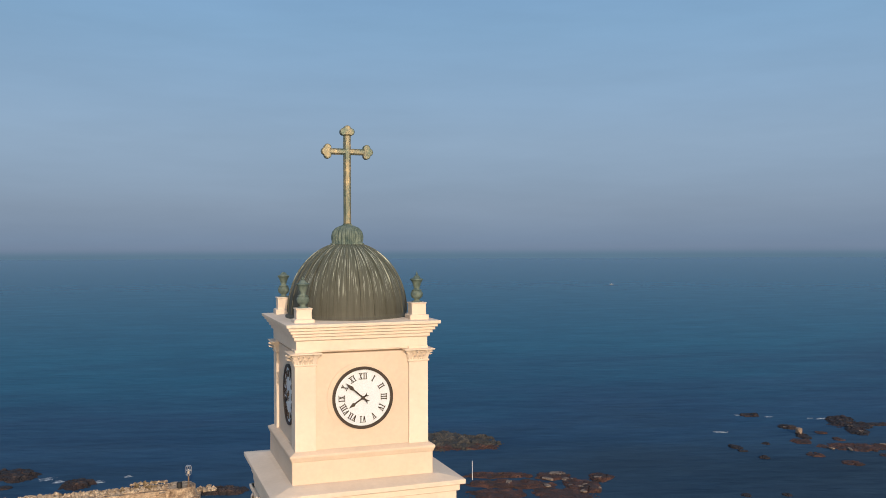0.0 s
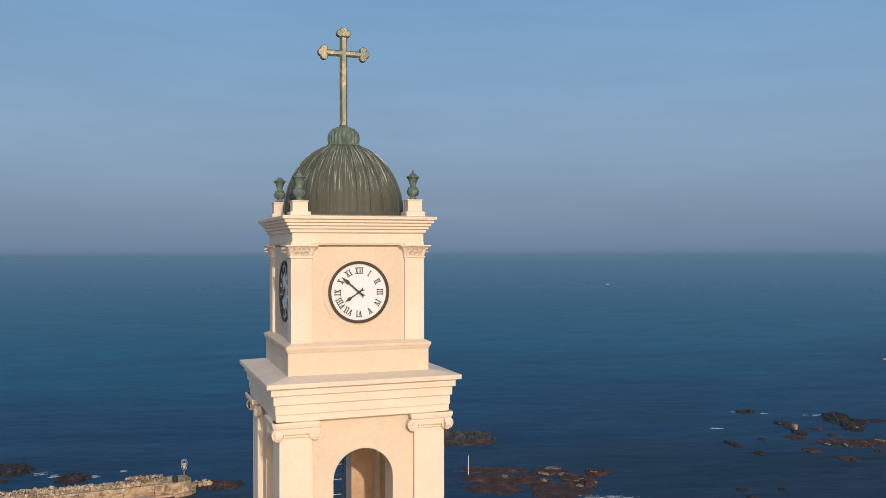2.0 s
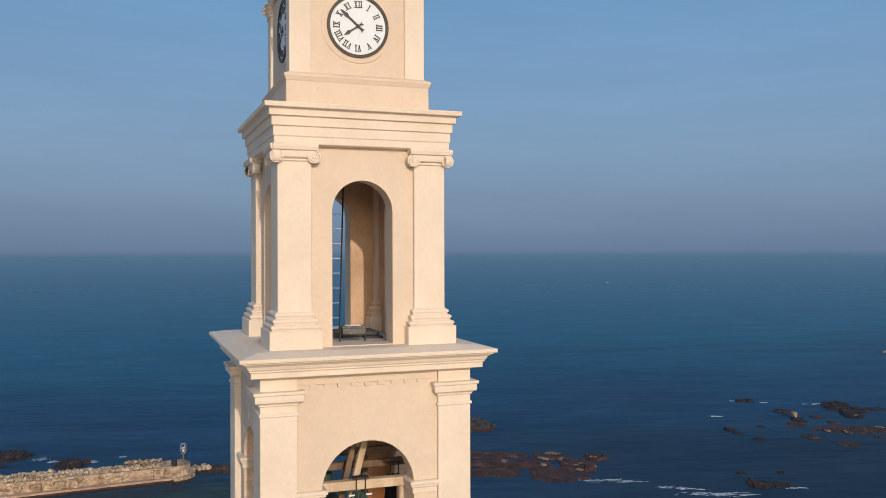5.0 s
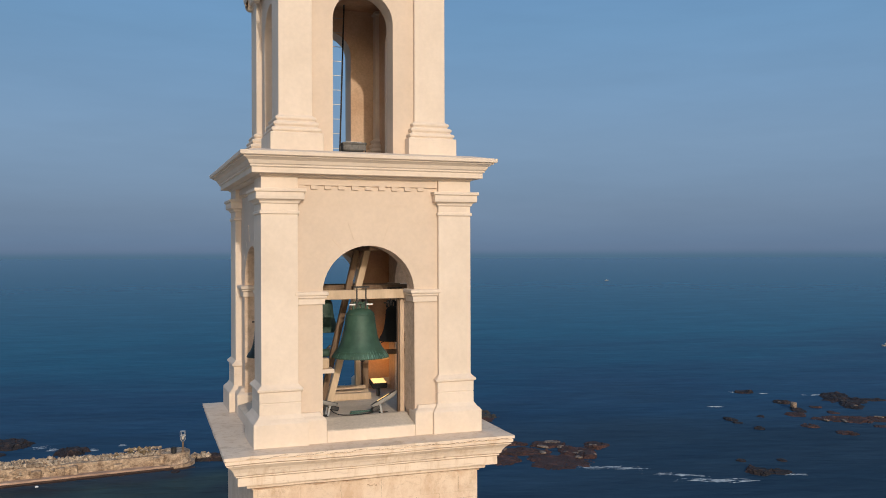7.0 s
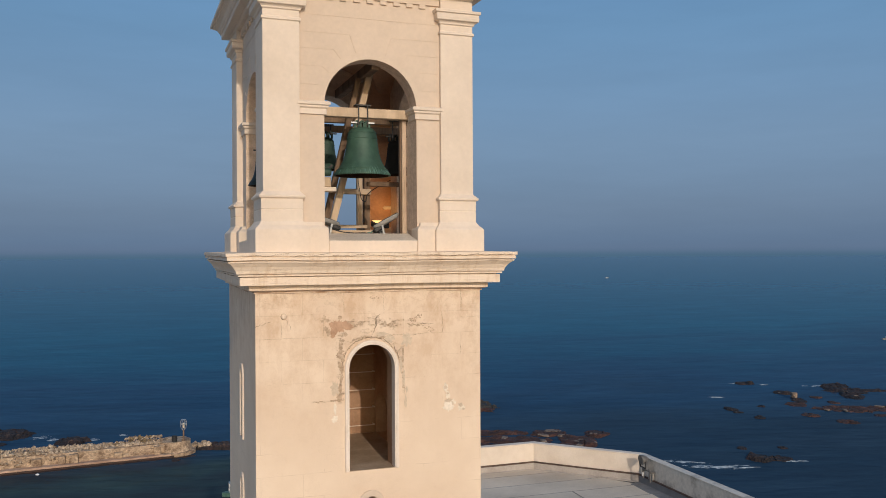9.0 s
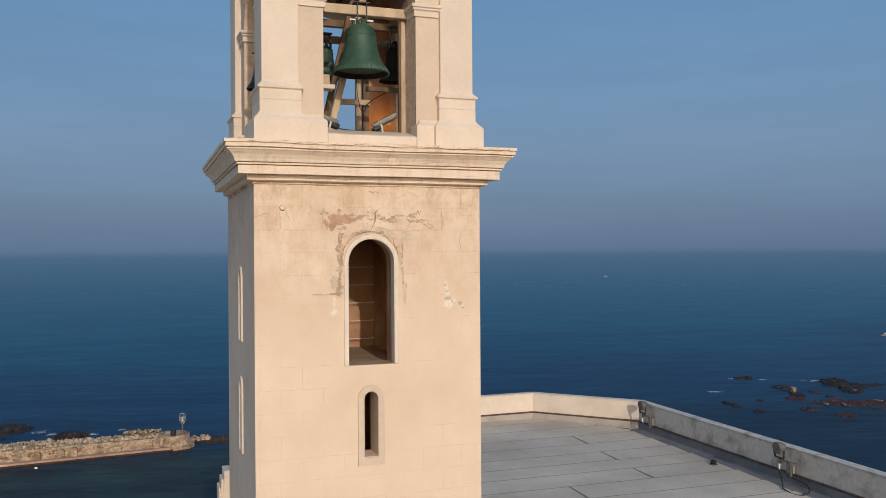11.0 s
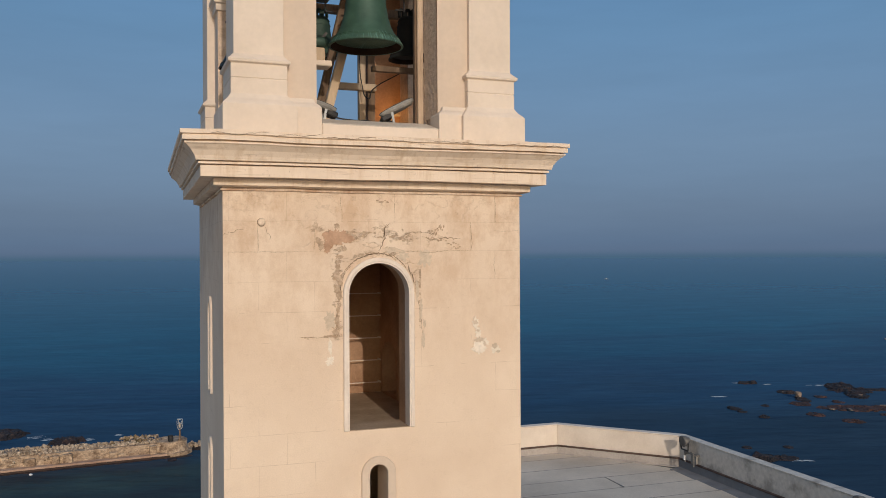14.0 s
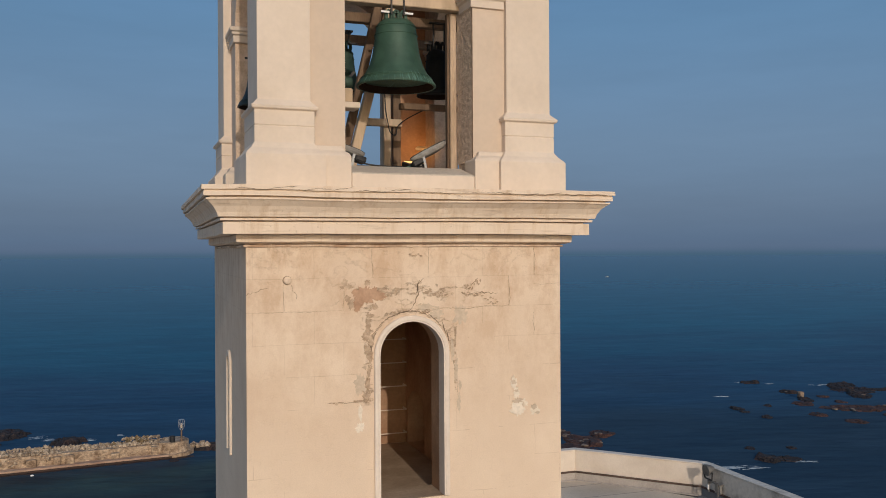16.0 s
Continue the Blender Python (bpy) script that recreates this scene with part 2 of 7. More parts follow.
def shaft_material():
    m, nn, ll, b = nodes_of("aged_cream_plaster")
    pos = nn.new("ShaderNodeNewGeometry").outputs["Position"]
    big = noise_node(nn, ll, pos, 0.9, 6, 0.62)
    mid = noise_node(nn, ll, pos, 4.6, 7, 0.70, (1, 1, 0.6))
    fine_ = noise_node(nn, ll, pos, 70, 3, 0.7)
    c = ramp_node(nn, ll, big, [(0.3, (0.70, 0.545, 0.41)), (0.7, (0.795, 0.645, 0.50))])
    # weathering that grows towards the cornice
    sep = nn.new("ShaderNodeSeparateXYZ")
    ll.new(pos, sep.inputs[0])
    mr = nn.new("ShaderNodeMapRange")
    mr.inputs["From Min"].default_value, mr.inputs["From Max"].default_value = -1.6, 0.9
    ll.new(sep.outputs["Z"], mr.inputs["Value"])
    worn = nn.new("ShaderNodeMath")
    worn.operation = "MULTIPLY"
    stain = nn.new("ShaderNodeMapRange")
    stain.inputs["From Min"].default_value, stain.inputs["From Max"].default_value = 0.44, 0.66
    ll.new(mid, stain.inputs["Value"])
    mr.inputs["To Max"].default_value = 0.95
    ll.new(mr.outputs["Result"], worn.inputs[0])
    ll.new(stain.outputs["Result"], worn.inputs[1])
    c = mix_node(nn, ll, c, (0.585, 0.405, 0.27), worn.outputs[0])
    # eroded band over the window and round its arch
    def calc(op, a, b_=None, c_=None):
        q = nn.new("ShaderNodeMath")
        q.operation = op
        for k, val in enumerate((a, b_, c_)):
            if val is None:
                continue
            if isinstance(val, (int, float)):
                q.inputs[k].default_value = val
            else:
                ll.new(val, q.inputs[k])
        return q.outputs[0]
    dx = calc("ADD", sep.outputs["X"], 0.03)
    dz = calc("MAXIMUM", calc("ADD", sep.outputs["Z"], 0.41), 0.0)
    rad = calc("SQRT", calc("ADD", calc("MULTIPLY", dx, dx), calc("MULTIPLY", dz, dz)))
    ring = calc("SUBTRACT", 1.0, calc("MULTIPLY", calc("ABSOLUTE", calc("SUBTRACT", rad, 0.49)), 7.0))
    ring = calc("MULTIPLY", ring, calc("GREATER_THAN", sep.outputs["Z"], -0.95))
    ring = calc("MULTIPLY", ring, calc("MAXIMUM", calc("LESS_THAN", sep.outputs["X"], 0.2), calc("GREATER_THAN", sep.outputs["Z"], -0.42)))
    band = calc("SUBTRACT", 1.0, calc("MULTIPLY", calc("ABSOLUTE", calc("SUBTRACT", sep.outputs["Z"], 0.27)), 4.5))
    band = calc("MINIMUM", band, calc("SUBTRACT", 1.6, calc("MULTIPLY", calc("ABSOLUTE", dx), 1.35)))
    def strip(cx, wide, z0, z1):
        side = calc("SUBTRACT", 1.0, calc("DIVIDE", calc("ABSOLUTE", calc("SUBTRACT", sep.outputs["X"], cx)), wide))
        ends = calc("MINIMUM", calc("MULTIPLY", calc("SUBTRACT", sep.outputs["Z"], z0), 5.0), calc("MULTIPLY", calc("SUBTRACT", z1, sep.outputs["Z"]), 5.0))
        return calc("MINIMUM", side, ends)
    beside = calc("MAXIMUM", calc("MAXIMUM", strip(-0.50, 0.16, -0.95, 0.30), strip(0.49, 0.045, -1.12, 0.0)), strip(-0.62, 0.20, -0.02, 0.48))
    where = calc("MINIMUM", calc("MAXIMUM", calc("MAXIMUM", calc("MAXIMUM", ring, band), beside), calc("MULTIPLY", mr.outputs["Result"], 0.5)), 0.85)
    flake = noise_node(nn, ll, pos, 4.5, 6, 0.62, (0.75, 1, 1.25))
    rim = calc("SUBTRACT", 1.0, calc("MULTIPLY", calc("ABSOLUTE", calc("SUBTRACT", flake, 0.525)), 62.0))
    gate = noise_node(nn, ll, pos, 2.6, 3, 0.6)
    rim = calc("MULTIPLY", calc("MAXIMUM", rim, 0.0), calc("MULTIPLY", calc("GREATER_THAN", gate, 0.47), calc("MINIMUM", calc("MULTIPLY", calc("MAXIMUM", calc("SUBTRACT", where, 0.28), 0.04), 2.4), 1.0)))
    chips = noise_node(nn, ll, pos, 11.0, 8, 0.78, (0.6, 1, 1.3))
    eroded = nn.new("ShaderNodeMapRange")
    eroded.inputs["From Min"].default_value, eroded.inputs["From Max"].default_value = 0.875, 0.915
    ll.new(calc("ADD", calc("MULTIPLY", where, 0.42), chips), eroded.inputs["Value"])
    only_front = calc("MULTIPLY", calc("MAXIMUM", eroded.outputs["Result"], rim), calc("LESS_THAN", sep.outputs["Y"], -1.79))
    c = mix_node(nn, ll, c, ramp_node(nn, ll, noise_node(nn, ll, pos, 22, 4, 0.6), [(0.35, (0.37, 0.255, 0.17)), (0.65, (0.58, 0.44, 0.31))]), only_front)
    cmb = nn.new("ShaderNodeCombineXYZ")
    ll.new(calc("ADD", calc("ADD", sep.outputs["X"], sep.outputs["Y"]), 2.255), cmb.inputs["X"])
    ll.new(calc("SUBTRACT", sep.outputs["Z"], 0.085), cmb.inputs["Y"])
    br = nn.new("ShaderNodeTexBrick")
    br.inputs["Scale"].default_value = 1.0
    br.inputs["Brick Width"].default_value, br.inputs["Row Height"].default_value = 0.64, 0.345
    br.inputs["Mortar Size"].default_value, br.inputs["Mortar Smooth"].default_value = 0.0045, 0.5
    br.inputs["Color1"].default_value = br.inputs["Color2"].default_value = (1, 1, 1, 1)
    br.inputs["Mortar"].default_value = (0, 0, 0, 1)
    wob = noise_node(nn, ll, pos, 1.6, 3, 0.6)
    shift = nn.new("ShaderNodeVectorMath")
    shift.operation = "ADD"
    ll.new(cmb.outputs["Vector"], shift.inputs[0])
    ll.new(calc("MULTIPLY", calc("SUBTRACT", wob, 0.5), 0.03), shift.inputs[1])
    ll.new(shift.outputs["Vector"], br.inputs["Vector"])
    lines = calc("MULTIPLY", calc("SUBTRACT", 1.0, br.outputs["Color"]), calc("MULTIPLY", calc("MULTIPLY", calc("GREATER_THAN", calc("MULTIPLY_ADD", mr.outputs["Result"], 0.13, big), 0.50), calc("MULTIPLY_ADD", stain.outputs["Result"], 0.7, 0.3)), 0.55))
    c = mix_node(nn, ll, c, (0.44, 0.31, 0.21), lines)
    grain = ramp_node(nn, ll, fine_, [(0.3, (0.94, 0.935, 0.93)), (0.7, (1.04, 1.04, 1.04))])
    ll.new(mix_node(nn, ll, c, grain, 1.0, "MULTIPLY"), b.inputs["Base Color"])
    b.inputs["Roughness"].default_value = 0.85
    b.inputs["Specular IOR Level"].default_value = 0.2
    # courses of the blocks show through the plaster
    n1 = bump_node(nn, ll, mid, 0.10, 0.02)
    dent = nn.new("ShaderNodeMath")
    dent.operation = "SUBTRACT"
    dent.inputs[0].default_value = 1.0
    ll.new(only_front, dent.inputs[1])
    n1 = bump_node(nn, ll, dent.outputs[0], 0.6, 0.012, n1)
    n1 = bump_node(nn, ll, br.outputs["Color"], 0.07, 0.015, n1)
    ll.new(bump_node(nn, ll, fine_, 0.05, 0.004, n1), b.inputs["Normal"])
    return m


def copper_material():
    m, nn, ll, b = nodes_of("aged_copper_sheet")
    pos = nn.new("ShaderNodeNewGeometry").outputs["Position"]
    big = noise_node(nn, ll, pos, 2.5, 5, 0.6)
    c = ramp_node(nn, ll, big, [(0.3, (0.066, 0.063, 0.046)), (0.7, (0.098, 0.096, 0.074))])
    sep = nn.new("ShaderNodeSeparateXYZ")
    ll.new(pos, sep.inputs[0])
    ang = nn.new("ShaderNodeMath")
    ang.operation = "ARCTAN2"
    ll.new(sep.outputs["Y"], ang.inputs[0])
    ll.new(sep.outputs["X"], ang.inputs[1])
    polar = nn.new("ShaderNodeCombineXYZ")
    ll.new(ang.outputs[0], polar.inputs["X"])
    ll.new(sep.outputs["Z"], polar.inputs["Y"])
    streak = noise_node(nn, ll, polar.outputs["Vector"], 1.0, 2, 0.6, (58.0, 2.2, 1))
    mr = nn.new("ShaderNodeMapRange")
    mr.inputs["From Min"].default_value, mr.inputs["From Max"].default_value = 12.62, 13.15
    ll.new(sep.outputs["Z"], mr.inputs["Value"])
    st = nn.new("ShaderNodeMapRange")
    st.inputs["From Min"].default_value, st.inputs["From Max"].default_value = 0.57, 0.66
    ll.new(streak, st.inputs["Value"])
    mu = nn.new("ShaderNodeMath")
    mu.operation = "MULTIPLY"
    ll.new(mr.outputs["Result"], mu.inputs[0])
    ll.new(st.outputs["Result"], mu.inputs[1])
    gr = nn.new("ShaderNodeMapRange")
    gr.inputs["From Min"].default_value, gr.inputs["From Max"].default_value = 12.3, 13.5
    ll.new(sep.outputs["Z"], gr.inputs["Value"])
    gr.inputs["To Max"].default_value = 0.55
    c = mix_node(nn, ll, c, (0.085, 0.108, 0.082), gr.outputs["Result"])
    c = mix_node(nn, ll, c, (0.47, 0.51, 0.44), mu.outputs[0])
    # darker runs between the folds
    dark = noise_node(nn, ll, polar.outputs["Vector"], 1.0, 2, 0.6, (34.0, 0.9, 3))
    c = mix_node(nn, ll, c, ramp_node(nn, ll, dark, [(0.36, (0.80, 0.79, 0.78)), (0.56, (1.04, 1.04, 1.04))]), 1.0, "MULTIPLY")
    ll.new(c, b.inputs["Base Color"])
    b.inputs["Roughness"].default_value = 0.75
    b.inputs["Metallic"].default_value = 0.1
    fine_ = noise_node(nn, ll, pos, 40, 3, 0.6)
    ll.new(bump_node(nn, ll, fine_, 0.1, 0.004), b.inputs["Normal"])
    return m


def gilt_material():
    m, nn, ll, b = nodes_of("worn_gilt_bronze")
    pos = nn.new("ShaderNodeNewGeometry").outputs["Position"]
    big = noise_node(nn, ll, pos, 7, 5, 0.65, (1, 1, 0.55))
    ll.new(ramp_node(nn, ll, big, [(0.36, (0.095, 0.135, 0.105)), (0.50, (0.16, 0.165, 0.12)), (0.60, (0.25, 0.215, 0.135)), (0.72, (0.46, 0.37, 0.22))]), b.inputs["Base Color"])
    b.inputs["Roughness"].default_value = 0.42
    b.inputs["Metallic"].default_value = 0.35
    return m


def sea_material():
    """Water coloured by distance from shore: dark inshore, then teal, deep blue far out."""
    m, nn, ll, b = nodes_of("sea_water")
    nn.remove(b)
    out = nn["Material Output"]
    pos = nn.new("ShaderNodeNewGeometry").outputs["Position"]
    sep = nn.new("ShaderNodeSeparateXYZ")
    ll.new(pos, sep.inputs[0])
    zone = noise_node(nn, ll, pos, 0.005, 5, 0.6, (1.0, 1.8, 1))
    patch = noise_node(nn, ll, pos, 0.02, 5, 0.6, (0.8, 2.0, 1))
    off = nn.new("ShaderNodeMath")
    off.operation = "MULTIPLY_ADD"
    off.inputs[1].default_value = 420.0
    ll.new(zone, off.inputs[0])
    ll.new(sep.outputs["Y"], off.inputs[2])
    mr = nn.new("ShaderNodeMapRange")
    mr.inputs["From Min"].default_value, mr.inputs["From Max"].default_value = 300.0, 2100.0
    ll.new(off.outputs[0], mr.inputs["Value"])
    water_tone = ramp_node(nn, ll, mr.outputs["Result"], [(0.0, (0.021, 0.043, 0.068)), (0.045, (0.023, 0.053, 0.087)), (0.10, (0.022, 0.072, 0.134)), (0.22, (0.016, 0.118, 0.192)), (0.5, (0.016, 0.122, 0.196)), (1.0, (0.016, 0.116, 0.186))])
    water_tone = mix_node(nn, ll, water_tone, ramp_node(nn, ll, patch, [(0.35, (0.84, 0.88, 0.91)), (0.65, (1.12, 1.07, 1.06))]), 1.0, "MULTIPLY")
    bx = nn.new("ShaderNodeMapRange")
    bx.inputs["From Min"].default_value, bx.inputs["From Max"].default_value = 55.0, 20.0
    ll.new(sep.outputs["X"], bx.inputs["Value"])
    by = nn.new("ShaderNodeMapRange")
    by.inputs["From Min"].default_value, by.inputs["From Max"].default_value = 214.0, 196.0
    ll.new(sep.outputs["Y"], by.inputs["Value"])
    basin = nn.new("ShaderNodeMath")
    basin.operation = "MULTIPLY"
    ll.new(bx.outputs["Result"], basin.inputs[0])
    ll.new(by.outputs["Result"], basin.inputs[1])
    shoal = ramp_node(nn, ll, noise_node(nn, ll, pos, 0.045, 4, 0.6, (1.0, 1.6, 1)), [(0.36, (0.029, 0.040, 0.046)), (0.52, (0.032, 0.053, 0.056)), (0.68, (0.040, 0.066, 0.062))])
    water_tone = mix_node(nn, ll, water_tone, shoal, basin.outputs[0])
    rot = nn.new("ShaderNodeMapping")
    rot.inputs["Rotation"].default_value = (0, 0, radians(14))
    ll.new(pos, rot.inputs["Vector"])
    swell = noise_node(nn, ll, rot.outputs["Vector"], 0.045, 4, 0.55, (0.4, 1.0, 1))
    chop = noise_node(nn, ll, rot.outputs["Vector"], 0.16, 4, 0.55, (0.35, 1.0, 1))
    # light and dark faces of small waves are painted into the colour
    ripple = noise_node(nn, ll, rot.outputs["Vector"], 0.07, 6, 0.66, (0.42, 1.0, 1))
    water_tone = mix_node(nn, ll, water_tone, ramp_node(nn, ll, ripple, [(0.34, (0.89, 0.905, 0.92)), (0.5, (0.99, 0.99, 0.99)), (0.68, (1.10, 1.09, 1.08))]), 1.0, "MULTIPLY")
    wavelet = noise_node(nn, ll, rot.outputs["Vector"], 0.22, 5, 0.62, (0.55, 1.0, 1))
    water_tone = mix_node(nn, ll, water_tone, ramp_node(nn, ll, wavelet, [(0.36, (0.93, 0.94, 0.95)), (0.5, (1.0, 1.0, 1.0)), (0.66, (1.07, 1.065, 1.06))]), 1.0, "MULTIPLY")
    n1 = bump_node(nn, ll, swell, 0.4, 3.0)
    n2 = bump_node(nn, ll, chop, 0.5, 1.4, n1)
    dif = nn.new("ShaderNodeBsdfDiffuse")
    glo = nn.new("ShaderNodeBsdfGlossy")
    glo.inputs["Roughness"].default_value = 0.25
    ll.new(water_tone, dif.inputs["Color"])
    ll.new(n2, dif.inputs["Normal"])
    ll.new(n2, glo.inputs["Normal"])
    fr = nn.new("ShaderNodeFresnel")
    fr.inputs["IOR"].default_value = 1.33
    cube = nn.new("ShaderNodeMath")
    cube.operation = "POWER"
    cube.inputs[1].default_value = 2.6
    ll.new(fr.outputs["Fac"], cube.inputs[0])
    mu = nn.new("ShaderNodeMath")
    mu.operation = "MULTIPLY_ADD"
    mu.inputs[1].default_value, mu.inputs[2].default_value = 0.52, 0.03
    ll.new(cube.outputs[0], mu.inputs[0])
    mx = nn.new("ShaderNodeMixShader")
    ll.new(mu.outputs[0], mx.inputs["Fac"])
    ll.new(dif.outputs["BSDF"], mx.inputs[1])
    ll.new(glo.outputs["BSDF"], mx.inputs[2])
    ll.new(mx.outputs["Shader"], out.inputs["Surface"])
    return m


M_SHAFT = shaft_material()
M_COPPER = copper_material()


def cornice_material():
    m, nn, ll, b = nodes_of("streaked_cream_plaster")
    pos = nn.new("ShaderNodeNewGeometry").outputs["Position"]
    big = noise_node(nn, ll, pos, 1.1, 5, 0.6)
    c = ramp_node(nn, ll, big, [(0.3, (0.725, 0.58, 0.45)), (0.7, (0.82, 0.68, 0.54))])
    run = noise_node(nn, ll, pos, 5.0, 5, 0.7, (1.6, 1.6, 0.25))
    st = nn.new("ShaderNodeMapRange")
    st.inputs["From Min"].default_value, st.inputs["From Max"].default_value = 0.50, 0.72
    ll.new(run, st.inputs["Value"])
    st.inputs["To Max"].default_value = 0.65
    c = mix_node(nn, ll, c, (0.54, 0.365, 0.215), st.outputs["Result"])
    lay = noise_node(nn, ll, pos, 3.0, 5, 0.7, (0.5, 0.5, 7.0))
    la = nn.new("ShaderNodeMapRange")
    la.inputs["From Min"].default_value, la.inputs["From Max"].default_value = 0.56, 0.68
    la.inputs["To Max"].default_value = 0.42
    ll.new(lay, la.inputs["Value"])
    c = mix_node(nn, ll, c, (0.36, 0.245, 0.155), la.outputs["Result"])
    # rusty drip line left on the lowest mouldings
    sep = nn.new("ShaderNodeSeparateXYZ")
    ll.new(pos, sep.inputs[0])
    drip = nn.new("ShaderNodeMapRange")
    drip.inputs["From Min"].default_value, drip.inputs["From Max"].default_value = 0.812, 0.785
    ll.new(sep.outputs["Z"], drip.inputs["Value"])
    damp = nn.new("ShaderNodeMapRange")
    damp.inputs["From Min"].default_value, damp.inputs["From Max"].default_value = 0.40, 0.62
    damp.inputs["To Max"].default_value = 0.75
    ll.new(noise_node(nn, ll, pos, 2.4, 5, 0.7, (1, 1, 0.4)), damp.inputs["Value"])
    rust = nn.new("ShaderNodeMath")
    rust.operation = "MULTIPLY"
    ll.new(drip.outputs["Result"], rust.inputs[0])
    ll.new(damp.outputs["Result"], rust.inputs[1])
    c = mix_node(nn, ll, c, (0.36, 0.20, 0.105), rust.outputs[0])
    speck = noise_node(nn, ll, pos, 26.0, 4, 0.7)
    sp = nn.new("ShaderNodeMapRange")
    sp.inputs["From Min"].default_value, sp.inputs["From Max"].default_value = 0.62, 0.74
    sp.inputs["To Max"].default_value = 0.6
    ll.new(speck, sp.inputs["Value"])
    c = mix_node(nn, ll, c, (0.40, 0.30, 0.22), sp.outputs["Result"])
    ll.new(c, b.inputs["Base Color"])
    b.inputs["Roughness"].default_value = 0.85
    b.inputs["Specular IOR Level"].default_value = 0.2
    ll.new(bump_node(nn, ll, speck, 0.2, 0.01), b.inputs["Normal"])
    return m


M_CORNICE = cornice_material()
M_GILT = gilt_material()
M_SEA = sea_material()


# ---- mesh helpers ----
def thing(name, label, category, at=(0, 0, 0), group="", kind=""):
    ob = new(name)
    ob.empty_display_size = 0.1
    ob.location = at
    return tagged(ob, label, category, group, kind)


def finish(bm, name, material, smooth=False):
    me = bpy.data.meshes.new(name)
    bmesh.ops.recalc_face_normals(bm, faces=bm.faces)
    bm.to_mesh(me)
    bm.free()
    me.materials.append(material)
    if smooth:
        for p in me.polygons:
            p.use_smooth = True
    return me


DEPTH, TOWER = [1.0], [None]  # the tower's rear half is deeper than its front half
TWIST = [0.0]  # the upper tiers stand a little turned on the shaft, in radians


def part(name, bm, material, parent, label="", loc=None, rot=None, smooth=False, bevel=0.0, extra=None):
    """Links a bmesh (or a ready mesh) as one part under a thing or part; places are in the world for a thing's parts."""
    k = DEPTH[0] if parent is TOWER[0] else 1.0
    if k != 1.0 and loc is None and not isinstance(bm, bpy.types.Mesh):
        for v in bm.verts:
            if v.co.y > 0:
                v.co.y *= k
    me = bm if isinstance(bm, bpy.types.Mesh) else finish(bm, name, material, smooth)
    if extra is not None:
        me.materials.append(extra)
    ob = new(name, me)
    if loc is not None:
        ob.location = loc if loc[1] < 0 else (loc[0], loc[1] * k, loc[2])
    if rot is not None:
        ob.rotation_euler = rot
    if parent is TOWER[0] and TWIST[0]:
        ob.location = Matrix.Rotation(TWIST[0], 3, "Z") @ ob.location
        ob.rotation_euler = (0, 0, TWIST[0])
    ob.parent = parent
    if parent.type == "EMPTY":
        ob.matrix_parent_inverse = Matrix.Translation(-Vector(parent.location))
    if label:
        ob["label"] = label
    if bevel:
        mod = ob.modifiers.new("bevel", "BEVEL")
        mod.width, mod.segments, mod.limit_method = bevel, 1, "ANGLE"
    return ob


def solid(name, bm, material, label, category, kind="", group="", smooth=False):
    """A top-level thing of one mesh."""
    ob = new(name, finish(bm, name, material, smooth))
    return tagged(ob, label, category, group, kind)


def box(bm, x0, x1, y0, y1, z0, z1):
    v = [bm.verts.new(p) for p in ((x0, y0, z0), (x1, y0, z0), (x1, y1, z0), (x0, y1, z0), (x0, y0, z1), (x1, y0, z1), (x1, y1, z1), (x0, y1, z1))]
    for f in ((3, 2, 1, 0), (4, 5, 6, 7), (0, 1, 5, 4), (1, 2, 6, 5), (2, 3, 7, 6), (3, 0, 4, 7)):
        bm.faces.new([v[i] for i in f])
    return v


def boxed(*a):
    bm = bmesh.new()
    box(bm, *a)
    return bm


def bar(bm, a, b, w, h, up=(0, 0, 1)):
    """A square bar from a to b."""
    a, b = Vector(a), Vector(b)
    d = (b - a).normalized()
    s = d.cross(Vector(up))
    s = s.normalized() if s.length > 1e-4 else Vector((1, 0, 0))
    u = s.cross(d)
    ring = lambda p: [bm.verts.new(p + s * i * w / 2 + u * j * h / 2) for i, j in ((-1, -1), (1, -1), (1, 1), (-1, 1))]
    r0, r1 = ring(a), ring(b)
    for i in range(4):
        bm.faces.new((r0[i], r0[(i + 1) % 4], r1[(i + 1) % 4], r1[i]))
    bm.faces.new(r0[::-1])
    bm.faces.new(r1)


def barred(*a, **k):
    bm = bmesh.new()
    bar(bm, *a, **k)
    return bm


def square_turn(bm, prof, hx, hy, cx=0.0, cy=0.0):
    """Carries a profile of (offset, z), from bottom to top, round a rectangle with half sides hx, hy."""
    rings = [[bm.verts.new((cx + i * (hx + o), cy + j * (hy + o), z)) for i, j in ((-1, -1), (1, -1), (1, 1), (-1, 1))] for o, z in prof]
    for r0, r1 in zip(rings, rings[1:]):
        for i in range(4):
            bm.faces.new((r0[i], r0[(i + 1) % 4], r1[(i + 1) % 4], r1[i]))
    bm.faces.new(rings[0][::-1])
    bm.faces.new(rings[-1])


